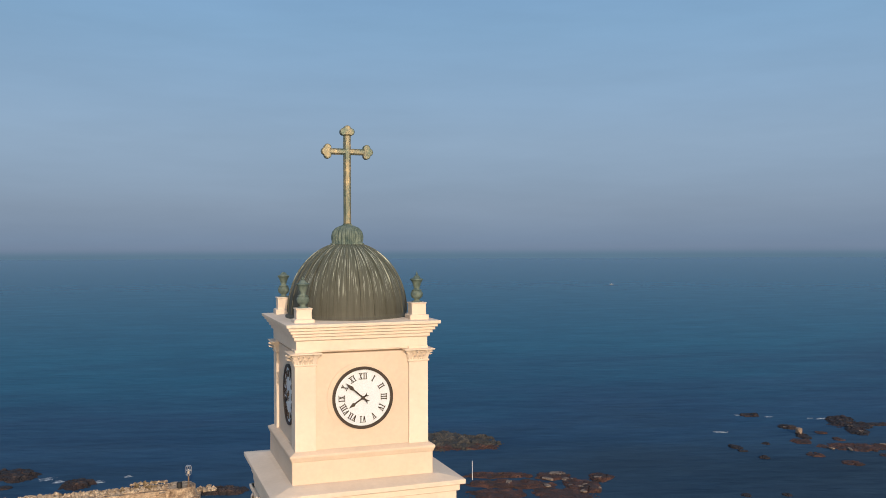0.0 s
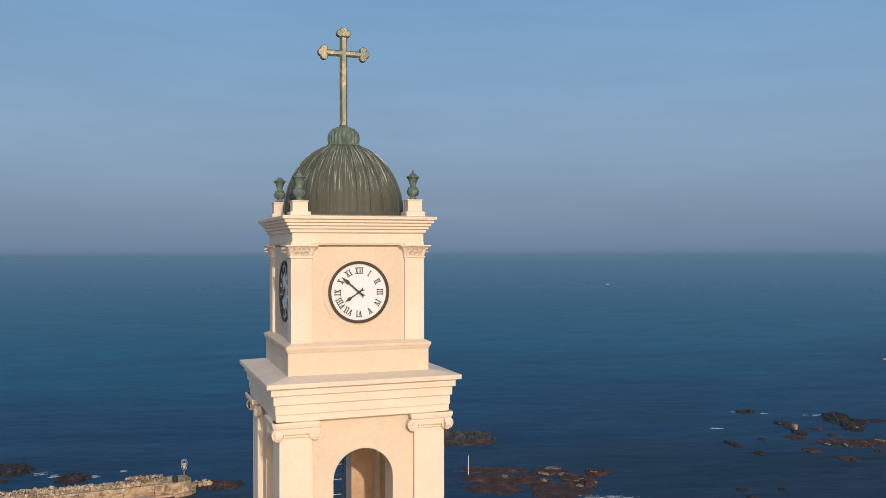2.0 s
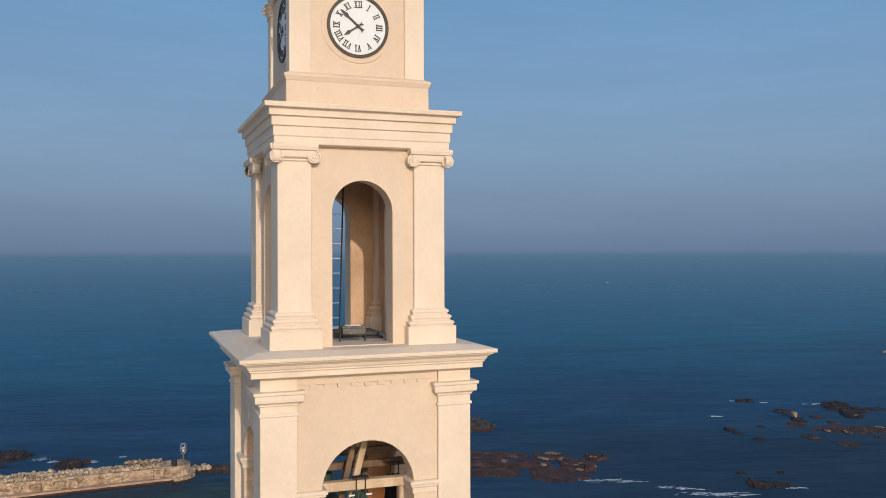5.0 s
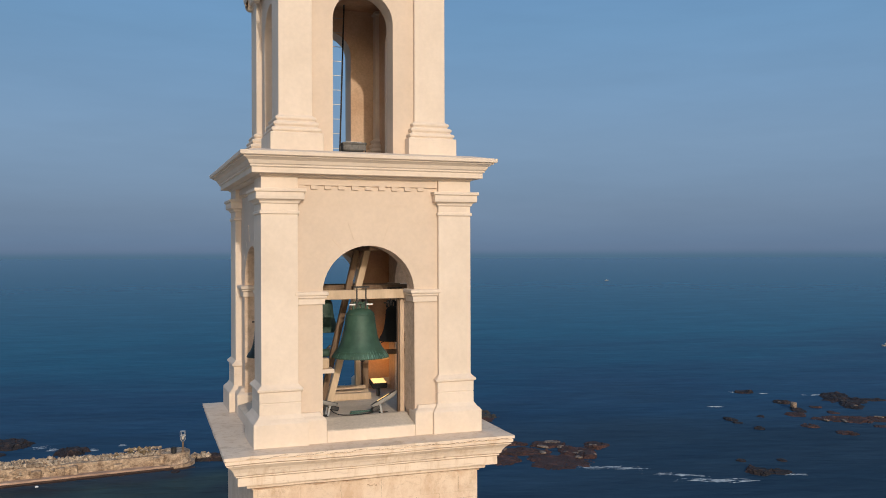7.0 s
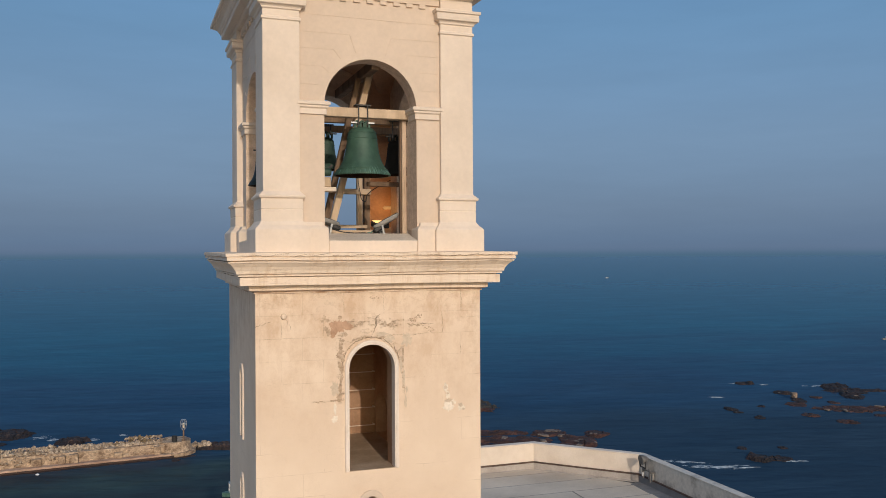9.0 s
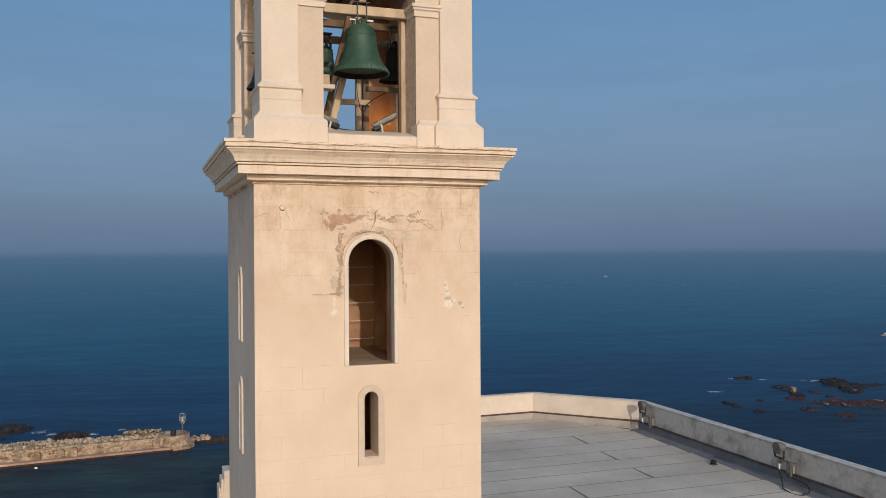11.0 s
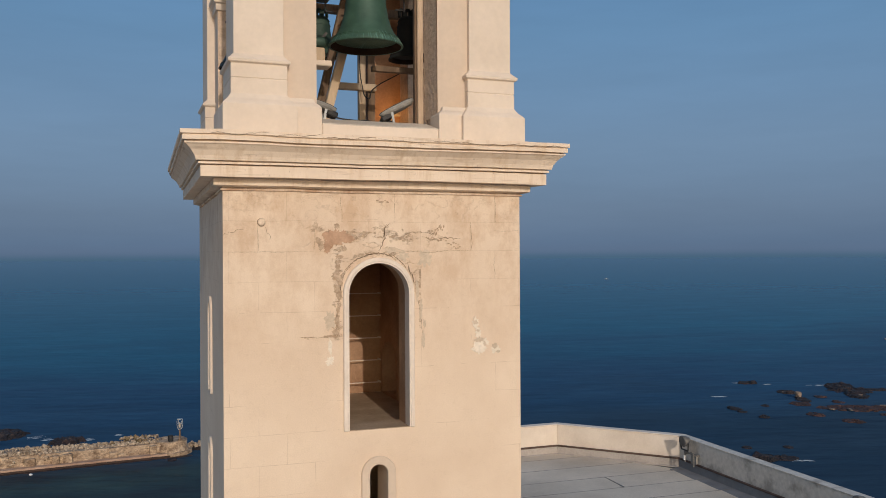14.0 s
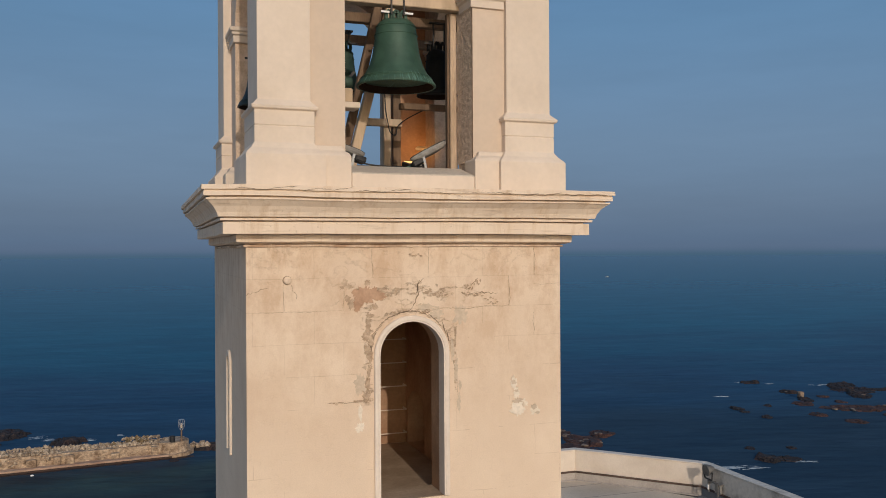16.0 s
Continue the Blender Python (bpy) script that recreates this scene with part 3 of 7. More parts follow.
def wear(bm, cuts, amount, chip):
    """Cuts the long edges of a moulding and makes its lines waver and chip a little."""
    long_ = [e for e in bm.edges if e.calc_length() > 2.0 and len(e.link_faces) == 2 and not any(len(f.verts) == 4 and abs(f.normal.z) > 0.999 and f.calc_area() > 8 for f in e.link_faces)]
    bmesh.ops.subdivide_edges(bm, edges=long_, cuts=cuts, use_grid_fill=True)
    for v in bm.verts:
        p = v.co
        v.co.z += amount * noise.noise(Vector((p.x * 0.9, p.y * 0.9, p.z * 3))) + 0.3 * amount * noise.noise(Vector((p.x * 4, p.y * 4, p.z * 9)))
        d = chip * max(0.0, noise.noise(Vector((p.x * 6.5, p.y * 6.5, p.z * 14))) - 0.25) * 3
        out = Vector((p.x, p.y, 0)).normalized()
        v.co -= out * d


def turned(prof, n=32, cx=0.0, cy=0.0, flute=0, depth=0.0):
    """A lathed solid from (radius, z), bottom to top, with flutes if wanted."""
    bm = bmesh.new()
    rings = []
    for r, z in prof:
        ring = []
        for i in range(n):
            a = 2 * math.pi * i / n
            k = r * (1 - depth * (0.5 - 0.5 * math.cos(a * flute))) if flute else r
            ring.append(bm.verts.new((cx + k * math.cos(a), cy + k * math.sin(a), z)))
        rings.append(ring)
    for r0, r1 in zip(rings, rings[1:]):
        for i in range(n):
            bm.faces.new((r0[i], r0[(i + 1) % n], r1[(i + 1) % n], r1[i]))
    bm.faces.new(rings[0][::-1])
    bm.faces.new(rings[-1])
    return bm


def arch_points(cx, half, spring, n=20):
    return [(cx - half * math.cos(math.pi * i / n), spring + half * math.sin(math.pi * i / n)) for i in range(n + 1)]


def arch_wall(bm, w0, w1, z0, z1, cx, half, sill, spring, thick, bare=False):
    """A wall in x and z, its outer face at y = 0 and its inner one at y = thick, with an arched opening."""
    arc = arch_points(cx, half, spring)
    outline = []
    quads = [((w0, z0), (w1, z0), (w1, sill), (w0, sill))] if sill > z0 + 1e-4 else []
    quads.append(((w0, sill), (cx - half, sill), (cx - half, spring), (w0, spring)))
    quads.append(((cx + half, sill), (w1, sill), (w1, spring), (cx + half, spring)))
    quads.append(((w0, spring), (cx - half, spring), (cx - half, z1), (w0, z1)))
    quads.append(((cx + half, spring), (w1, spring), (w1, z1), (cx + half, z1)))
    for a, b in zip(arc, arc[1:]):
        quads.append((a, b, (b[0], z1), (a[0], z1)))
    for q in quads:
        for y, flip in ((0, False), (thick, True)):
            vs = [bm.verts.new((x, y, z)) for x, z in q]
            bm.faces.new(vs[::-1] if flip else vs).material_index = 1 if flip else 0
    inner = [(cx - half, sill)] + arc + [(cx + half, sill)]
    edge = list(zip(inner, inner[1:]))
    edge.append((inner[-1], inner[0]))
    edge += [((w0, z0), (w0, z1)), ((w0, z1), (w1, z1)), ((w1, z1), (w1, z0)), ((w1, z0), (w0, z0))]
    for k, (a, b) in enumerate(edge):
        f = bm.faces.new([bm.verts.new(p) for p in ((a[0], 0, a[1]), (b[0], 0, b[1]), (b[0], thick, b[1]), (a[0], thick, a[1]))])
        f.material_index = 1 if bare and k < len(edge) - 4 else 0
    bmesh.ops.remove_doubles(bm, verts=bm.verts, dist=1e-4)


def arch_band(cx, half, width, sill, spring, proud):
    """A raised band round an arched opening, at y = -proud to 0."""
    bm = bmesh.new()
    path_in = [(cx - half, sill)] + arch_points(cx, half, spring) + [(cx + half, sill)]
    path_out = [(cx - half - width, sill)] + arch_points(cx, half + width, spring) + [(cx + half + width, sill)]
    rings = []
    for a, b in zip(path_in, path_out):
        rings.append([bm.verts.new(p) for p in ((a[0], 0.01, a[1]), (a[0], -proud, a[1]), (b[0], -proud, b[1]), (b[0], 0.01, b[1]))])
    for r0, r1 in zip(rings, rings[1:]):
        for i in range(4):
            bm.faces.new((r0[i], r0[(i + 1) % 4], r1[(i + 1) % 4], r1[i]))
    bm.faces.new(rings[0])
    bm.faces.new(rings[-1][::-1])
    return bm


TURNS = [0, math.pi / 2, math.pi, -math.pi / 2]


def around(y, i):
    """The pose of a face piece built at y = 0: i = 0 the face towards -y, 1 towards +x, 2 towards +y, 3 towards -x."""
    return Matrix.Rotation(TURNS[i], 4, "Z") @ Matrix.Translation((0, y, 0))


def face_part(name, bm, material, parent, y, i, label="", **k):
    bm.transform(around(y, i))
    return part(name, bm, material, parent, label, **k)


# ---- sea, ground ----
bm = bmesh.new()
vs = [bm.verts.new(p) for p in ((-9000, -9000, SEA), (9000, -9000, SEA), (9000, 9000, SEA), (-9000, 9000, SEA))]
bm.faces.new(vs)
solid("water", bm, M_SEA, "deep blue sea with low swell reaching the hazy horizon", "sea", "structure")

# unseen town hill under and behind the tower, pale to bounce fill light
M_GROUND = surface("pale_bounce_ground", (0.42, 0.34, 0.26), (0.58, 0.48, 0.38), 0.05, 0.95, 0, 1.0, 0.3, 0.1)
bm = bmesh.new()
rim = [(140 * math.cos(a) * (1 + 0.1 * math.sin(5 * a)), -30 + 110 * math.sin(a)) for a in [2 * math.pi * i / 60 for i in range(60)]]
top = [bm.verts.new((x, y, -40)) for x, y in rim]
low = [bm.verts.new((x * 1.15, -30 + (y + 30) * 1.15, -52)) for x, y in rim]
bm.faces.new(top)
for i in range(60):
    bm.faces.new((top[i], low[i], low[(i + 1) % 60], top[(i + 1) % 60]))
solid("ground", bm, M_GROUND, "unseen dry pale tan hill that the church stands on", "ground", "structure")

# ---- bell tower ----
tower = thing("bell_tower", "cream painted stone bell tower in four tiers with copper dome", "bell tower", (0, 0, -40))
TOWER[0], DEPTH[0] = tower, 1.27

# shaft: outer half side 1.8
S = 1.8
bm = bmesh.new()
arch_wall(bm, -S, S, -2.18, 1.2, -0.017, 0.375, -2.01, -0.421, 0.45, True)
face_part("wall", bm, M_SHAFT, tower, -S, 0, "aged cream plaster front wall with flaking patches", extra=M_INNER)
bm = bmesh.new()
arch_wall(bm, -S, S, -40, -2.18, -0.032, 0.108, -3.43, -2.53, 0.45)
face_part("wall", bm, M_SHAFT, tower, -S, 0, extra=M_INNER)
bm = boxed(-S + 0.45, S - 0.95, 0, 0.6, -40, 1.2)
face_part("wall", bm, M_SHAFT, tower, -S, 1)
bm = boxed(-S, S, 0, 0.95, -40, 1.2)
face_part("wall", bm, M_SHAFT, tower, -S, 2)
# the side wall has two blind lancets in thin raised frames
bm = bmesh.new()
arch_wall(bm, -S + 0.95, S - 0.45, -2.08, 1.2, 0.0, 0.14, -1.72, -0.70, 0.12)
face_part("wall", bm, M_SHAFT, tower, -S, 3, extra=M_TRIM)
bm = bmesh.new()
arch_wall(bm, -S + 0.95, S - 0.45, -40, -2.08, 0.0, 0.14, -3.58, -2.54, 0.12)
face_part("wall", bm, M_SHAFT, tower, -S, 3, extra=M_TRIM)
bm = boxed(-S + 0.95, S - 0.45, 0.122, 0.95, -40, 1.2)
face_part("wall", bm, M_SHAFT, tower, -S, 3)
for sill_, spring_ in ((-1.74, -0.70), (-3.60, -2.54)):
    face_part("window_trim", arch_band(0.0, 0.14, 0.07, sill_, spring_, 0.03), M_TRIM, tower, -S, 3, "thin raised lancet frame", bevel=0.008)
bm = bmesh.new()
arch_wall(bm, -1.35, 0.84, -2.05, 0.61, 0.46, 0.30, -2.04, -1.55, 0.30)
bm.transform(Matrix.Translation((1.075, 0, 0)) @ Matrix.Rotation(math.pi / 2, 4, "Z") @ Matrix.Translation((0, 0.0, 0)))
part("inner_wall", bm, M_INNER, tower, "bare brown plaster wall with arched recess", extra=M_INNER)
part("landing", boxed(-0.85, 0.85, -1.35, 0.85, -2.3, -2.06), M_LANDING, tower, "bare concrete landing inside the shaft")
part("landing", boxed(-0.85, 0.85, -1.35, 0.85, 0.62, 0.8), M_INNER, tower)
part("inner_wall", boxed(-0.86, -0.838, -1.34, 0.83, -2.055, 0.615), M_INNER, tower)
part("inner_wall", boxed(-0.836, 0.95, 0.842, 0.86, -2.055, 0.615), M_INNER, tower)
face_part("window_trim", arch_band(-0.017, 0.375, 0.056, -2.01, -0.421, 0.035), M_REVEAL, tower, -S, 0, "raised pale arched window surround", bevel=0.01)
bm = arch_band(-0.017, 0.364, 0.014, -2.0, -0.421, 0.03)
for v in bm.verts:
    v.co.y = min(v.co.y, -0.028) if v.co.y < 0 else 0.15
face_part("reveal_lining", bm, M_REVEAL, tower, -S, 0, "pale painted outer reveal")
face_part("window_trim", arch_band(-0.032, 0.108, 0.1, -3.55, -2.53, 0.03), M_PAINT, tower, -S, 0, bevel=0.008)
part("window_sill", boxed(-0.388, 0.354, -S + 0.003, -1.352, -2.06, -2.003), M_LANDING, tower, "dusty window sill")
part("window_sill", boxed(-0.24, 0.176, -S - 0.032, -S + 0.02, -3.56, -3.44), M_PAINT, tower)

# the large cornice over the shaft
DEPTH[0] = 1.06
C4 = [(0.0, 0.755), (0.026, 0.76), (0.026, 0.778), (0.004, 0.781), (0.004, 0.790), (0.05, 0.794), (0.085, 0.805), (0.105, 0.81), (0.105, 0.886), (0.085, 0.888), (0.085, 0.893), (0.25, 0.893), (0.25, 1.020), (0.20, 1.022), (0.20, 1.035),
      (0.277, 1.036), (0.277, 1.06), (0.245, 1.062), (0.245, 1.073), (0.30, 1.074), (0.315, 1.12), (0.35, 1.175), (0.405, 1.225), (0.425, 1.236), (0.425, 1.252), (0.385, 1.254), (0.385, 1.265), (0.447, 1.268), (0.447, 1.312), (0.440, 1.314), (0.440, 1.326), (0.466, 1.329), (0.466, 1.376), (0.10, 1.386), (-0.2, 1.386)]
bm = bmesh.new()
square_turn(bm, C4, S, S)
wear(bm, 70, 0.013, 0.011)
part("cornice", bm, M_CORNICE, tower, "weathered cracked moulded cornice")

DEPTH[0], TWIST[0] = 1.3, radians(1.25)


# tier with the bells: pier face 1.72, wall face 1.64
def tier(parent, wall_y, side_x, pier, pier_w, pier_d, z0, z1, half, sill, spring, thick, pier_prof, bare=False, lining=None, rear=0.0):
    for i in range(4):
        w = side_x if i in (0, 2) else wall_y - thick
        bm = bmesh.new()
        arch_wall(bm, -w, w, z0, z1, 0.0, half - (rear if i == 2 else 0.0), sill, spring, thick, bare)
        face_part("wall", bm, M_PAINT, parent, -wall_y if i in (0, 2) else -side_x, i, extra=lining or M_PAINT)
    h, d = pier_w / 2, pier_d / 2
    for sx, sy in ((-1, -1), (1, -1), (1, 1), (-1, 1)):
        bm = bmesh.new()
        square_turn(bm, pier_prof, h, d)
        part("pilaster", bm, M_TRIM, parent, "pale cream corner pilaster with moulded base", loc=(sx * (pier - h), sy * (pier - d), 0), bevel=0.008)


P3 = [(0.136, 1.36), (0.136, 1.73), (0.12, 1.755), (0.075, 1.80), (0.036, 1.86), (0.036, 2.03), (0.028, 2.033), (0.028, 2.041), (0.036, 2.044), (0.036, 2.200), (0.066, 2.215), (0.072, 2.245), (0.05, 2.262), (0.0, 2.315),
      (0.0, 4.90), (0.022, 4.91), (0.022, 4.95), (0.0, 4.96), (0.0, 5.062), (0.022, 5.072), (0.026, 5.098), (0.045, 5.115), (0.085, 5.13), (0.09, 5.175), (0.086, 5.235), (0.112, 5.245), (0.112, 5.29), (0.0, 5.296), (0.0, 5.5)]
tier(tower, 1.64, 1.60, 1.707, 0.56, 0.70, 1.36, 5.5, 0.752, 1.47, 3.67, 0.36, P3, True, M_JAMB)
for i in range(4):
    out = -1.64 if i in (0, 2) else -1.60
    # base course and impost mouldings beside each opening
    for sx in (-1, 1):
        a, b = sorted((sx * 0.72, sx * 1.2))
        bm = bmesh.new()
        square_turn(bm, [(0.0, 1.36), (0.0, 1.74), (-0.02, 1.77), (-0.06, 1.80), (-0.08, 1.85)], (b - a) / 2, 0.16, (a + b) / 2, 0.02)
        face_part("base_course", bm, M_TRIM, tower, out, i, bevel=0.006)
        a, b = sorted((sx * 0.70, sx * 1.16))
        bm = bmesh.new()
        square_turn(bm, [(0.0, 3.51), (0.0, 3.60), (0.025, 3.615), (0.025, 3.645), (0.05, 3.655), (0.05, 3.70), (0.02, 3.715)], (b - a) / 2 - 0.02, 0.19, (a + b) / 2, 0.16)
        face_part("impost", bm, M_TRIM, tower, out, i, bevel=0.005)
    bm = bmesh.new()
    ends = [[bm.verts.new((x, y, z)) for y, z in ((-0.136, 1.37), (-0.136, 1.565), (0.29, 1.68), (0.40, 1.68), (0.40, 1.37))] for x in (-0.716, 0.718)]
    bm.faces.new(ends[0])
    bm.faces.new(ends[1][::-1])
    for k in range(5):
        f = bm.faces.new((ends[0][k], ends[1][k], ends[1][(k + 1) % 5], ends[0][(k + 1) % 5]))
        f.material_index = 1 if k in (1, 2) else 0
    face_part("sill", bm, M_TRIM, tower, out, i, "worn pale sloping sill", bevel=0.012, extra=M_SLAB)
    # stepped frieze between the pilasters
    bm = bmesh.new()
    box(bm, -1.14, 1.14, -0.035, 0.02, 5.357, 5.5)
    face_part("frieze", bm, M_PAINT, tower, out, i)
    for k in range(10):
        x = -1.158 + 0.2175 * k
        face_part("frieze_block", boxed(x, x + 0.106, -0.034, 0.02, 5.297, 5.355), M_PAINT, tower, out, i)
    # shallow joints of the rendered wall, slanting down to the arch
    for z, inner, dx, dz in ((5.05, 0.0, 0, 0), (4.78, 0.34, 0.10, 0.28), (4.53, 0.60, 0.12, 0.14), (4.26, 0.78, 0.11, 0.09), (3.97, 0.82, 0, 0)):
        for sx in (-1, 1):
            a, b = sorted((sx * inner, sx * 1.13))
            face_part("course_line", boxed(a, b, -0.005, 0.01, z, z + 0.013), M_PAINT, tower, out, i)
            if dz:
                face_part("arch_joint", barred((sx * inner, 0.0, z + 0.005), (sx * (inner - dx), 0.0, z - dz), 0.011, 0.014, (0, 1, 0)), M_PAINT, tower, out, i)
part("floor_slab", boxed(-1.26, 1.26, -1.24, 1.3, 1.39, 1.65), M_SLAB, tower, "grey concrete belfry floor")
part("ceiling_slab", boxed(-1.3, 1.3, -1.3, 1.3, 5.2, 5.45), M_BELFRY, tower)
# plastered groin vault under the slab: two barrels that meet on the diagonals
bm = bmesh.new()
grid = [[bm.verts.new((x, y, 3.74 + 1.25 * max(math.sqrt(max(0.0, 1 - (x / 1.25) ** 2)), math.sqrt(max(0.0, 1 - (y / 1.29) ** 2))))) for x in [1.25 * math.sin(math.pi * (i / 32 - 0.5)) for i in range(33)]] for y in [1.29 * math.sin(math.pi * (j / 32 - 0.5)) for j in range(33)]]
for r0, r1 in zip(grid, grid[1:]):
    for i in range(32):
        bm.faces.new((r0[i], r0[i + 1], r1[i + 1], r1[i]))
vault = part("vault", bm, M_BELFRY, tower, "brown plastered groin vault")
shell_ = vault.modifiers.new("thickness", "SOLIDIFY")
shell_.thickness, shell_.offset = 0.04, 1.0

C3 = [(0.0, 5.47), (0.03, 5.49), (0.03, 5.515), (0.165, 5.515), (0.165, 5.60), (0.19, 5.61), (0.19, 5.635), (0.21, 5.65), (0.235, 5.70), (0.285, 5.735), (0.305, 5.74), (0.305, 5.765), (0.35, 5.765), (0.355, 5.825), (0.05, 5.885), (-0.2, 5.885)]
bm = bmesh.new()
square_turn(bm, C3, 1.70, 1.70)
part("cornice", bm, M_TRIM, tower, "pale cream moulded cornice", bevel=0.006)

DEPTH[0] = 1.16
# open tier with scrolled capitals: pier face 1.384, wall face 1.31
P2 = [(0.15, 5.88), (0.15, 6.18), (0.105, 6.185), (0.105, 6.20), (0.126, 6.214), (0.126, 6.248), (0.105, 6.264), (0.07, 6.272), (0.07, 6.294), (0.091, 6.308), (0.091, 6.342), (0.07, 6.358), (0.035, 6.366), (0.035, 6.388), (0.056, 6.402), (0.056, 6.434), (0.02, 6.456), (0.0, 6.47),
      (0.0, 8.82), (0.03, 8.83), (0.03, 8.86), (0.0, 8.87), (0.0, 9.1)]
tier(tower, 1.31, 1.29, 1.384, 0.532, 0.62, 5.88, 9.1, 0.503, 5.90, 8.05, 0.36, P2, False, M_LINING, 0.09)
part("floor_slab", boxed(-0.95, 0.95, -0.95, 0.95, 5.87, 5.893), M_CONCRETE, tower)
part("ceiling_slab", boxed(-0.95, 0.95, -0.95, 0.95, 8.9, 9.08), M_INNER, tower)


def scroll(r, depth):
    bm = bmesh.new()
    n = 22
    for ring_r0, ring_r1, d in ((0, r * 0.28, depth), (r * 0.28, r * 0.45, depth * 0.55), (r * 0.45, r * 0.72, depth * 0.85), (r * 0.72, r * 0.8, depth * 0.5), (r * 0.8, r, depth)):
        for i in range(n):
            a0, a1 = 2 * math.pi * i / n, 2 * math.pi * (i + 1) / n
            p = lambda rr, a, y: bm.verts.new((rr * math.cos(a), y, rr * math.sin(a)))
            if ring_r0 == 0:
                bm.faces.new((p(0, 0, -d), p(ring_r1, a0, -d), p(ring_r1, a1, -d)))
            else:
                bm.faces.new((p(ring_r0, a0, -d), p(ring_r1, a0, -d), p(ring_r1, a1, -d), p(ring_r0, a1, -d)))
            bm.faces.new((p(ring_r1, a0, -d), p(ring_r1, a0, depth), p(ring_r1, a1, depth), p(ring_r1, a1, -d)))
            if ring_r0:
                bm.faces.new((p(ring_r0, a0, -d), p(ring_r0, a0, depth), p(ring_r0, a1, depth), p(ring_r0, a1, -d)))
    bmesh.ops.remove_doubles(bm, verts=bm.verts, dist=1e-4)
    return bm


scroll_mesh = finish(scroll(0.105, 0.055), "scroll", M_TRIM)
for i in range(4):
    for sx in (-1, 1):
        m = around(-1.384, i)
        half_w, mid_x = (0.285, 1.118) if i in (0, 2) else (0.33, 1.075)
        bm = bmesh.new()
        square_turn(bm, [(0.0, 8.87), (0.02, 8.89), (0.03, 8.96), (0.03, 8.985), (0.06, 8.99), (0.075, 9.045), (0.075, 9.085)], half_w, 0.07, sx * mid_x, 0.02)
        bm.transform(m)
        cap = part("capital", bm, M_TRIM, tower, "pale cream scrolled capital", bevel=0.006)
        for k in (-1, 1):
            p = m @ Vector((sx * mid_x + k * (half_w + 0.01), -0.03, 8.895))
            part("scroll", scroll_mesh, None, cap, loc=p, rot=(0, 0, TURNS[i]))
        for k in range(7):
            p = sx * mid_x - 0.15 + 0.05 * k
            bm = turned([(0.012, 8.90), (0.02, 8.93), (0.02, 8.955), (0.008, 8.975)], 8, p, -0.055)
            bm.transform(m)
            part("egg_bead", bm, M_TRIM, cap, smooth=True)

DEPTH[0] = 1.04
C2 = [(0.0, 9.07), (0.075, 9.09), (0.075, 9.20), (0.09, 9.21), (0.09, 9.355), (0.12, 9.365), (0.12, 9.505), (0.165, 9.515), (0.165, 9.61), (0.18, 9.625), (0.24, 9.635), (0.245, 9.71), (-0.1, 9.765), (-0.3, 9.765)]
bm = bmesh.new()
square_turn(bm, C2, 1.372, 1.372)
part("entablature", bm, M_TRIM, tower, "pale cream entablature in three stepped bands", bevel=0.006)

DEPTH[0], TWIST[0] = 1.11, radians(0.35)
# clock tier: wall face 1.085, pier face 1.13
bm = bmesh.new()
square_turn(bm, [(0.105, 9.76), (0.105, 10.13), (0.115, 10.14), (0.135, 10.19), (0.142, 10.20), (0.142, 10.235), (0.125, 10.245), (0.04, 10.285), (0.0, 10.285), (0.0, 11.848), (-0.09, 11.852), (-0.09, 11.92)], 1.085, 1.085)
part("clock_stage", bm, M_PAINT, tower, "cream painted clock stage with plinth", bevel=0.006)


def acanthus(reach, tall_, off, turn_):
    """A leaf that rises on the capital and curls outwards at its tip."""
    bm = bmesh.new()
    last = None
    for f, w, d in ((0.0, 0.040, 0.0), (0.25, 0.050, 0.014), (0.5, 0.055, 0.030), (0.75, 0.048, 0.058), (0.95, 0.034, 0.092), (0.90, 0.016, 0.115), (0.80, 0.006, 0.118)):
        z = 11.685 + tall_ * f
        d *= 0.8
        w *= 0.78
        row = [bm.verts.new((off + sx_ * w, -reach - d - (0.016 if sx_ == 0 else 0.0), z)) for sx_ in (-1, 0, 1)]
        row += [bm.verts.new((off + sx_ * w, -reach - d + 0.02, z - 0.012 * (f > 0.7))) for sx_ in (1, -1)]
        if last:
            for i in range(5):
                bm.faces.new((last[i], last[(i + 1) % 5], row[(i + 1) % 5], row[i]))
        else:
            bm.faces.new(row[::-1])
        last = row
    bm.faces.new(last)
    bm.transform(turn_)
    return bm


P1 = [(0.0, 10.26), (0.0, 11.66), (0.02, 11.665), (0.02, 11.69), (0.0, 11.695), (0.012, 11.76), (0.035, 11.81), (0.065, 11.845), (0.092, 11.85), (0.10, 11.858), (0.10, 11.875), (0.0, 11.878), (0.0, 11.92)]
for sx, sy in ((-1, -1), (1, -1), (1, 1), (-1, 1)):
    bm = bmesh.new()
    square_turn(bm, P1, 0.17, 0.17)
    pil = part("pilaster", bm, M_TRIM, tower, "pale cream pilaster with leafy capital", loc=(sx * 0.96, sy * 0.96, 0), bevel=0.005)
    for q in range(8):
        # two rows of curling leaves on each face and one leaf at each corner
        turn_ = Matrix.Rotation(q * math.pi / 4, 4, "Z")
        reach = 0.17 if q % 2 == 0 else 0.208
        for off, tall_ in (((-0.12, 0.150), (-0.04, 0.165), (0.04, 0.150), (0.12, 0.165), (-0.08, 0.095), (0.0, 0.090), (0.08, 0.095)) if q % 2 == 0 else ((0.0, 0.165),)):
            part("leaf", acanthus(reach, tall_, off, turn_), M_TRIM, pil)
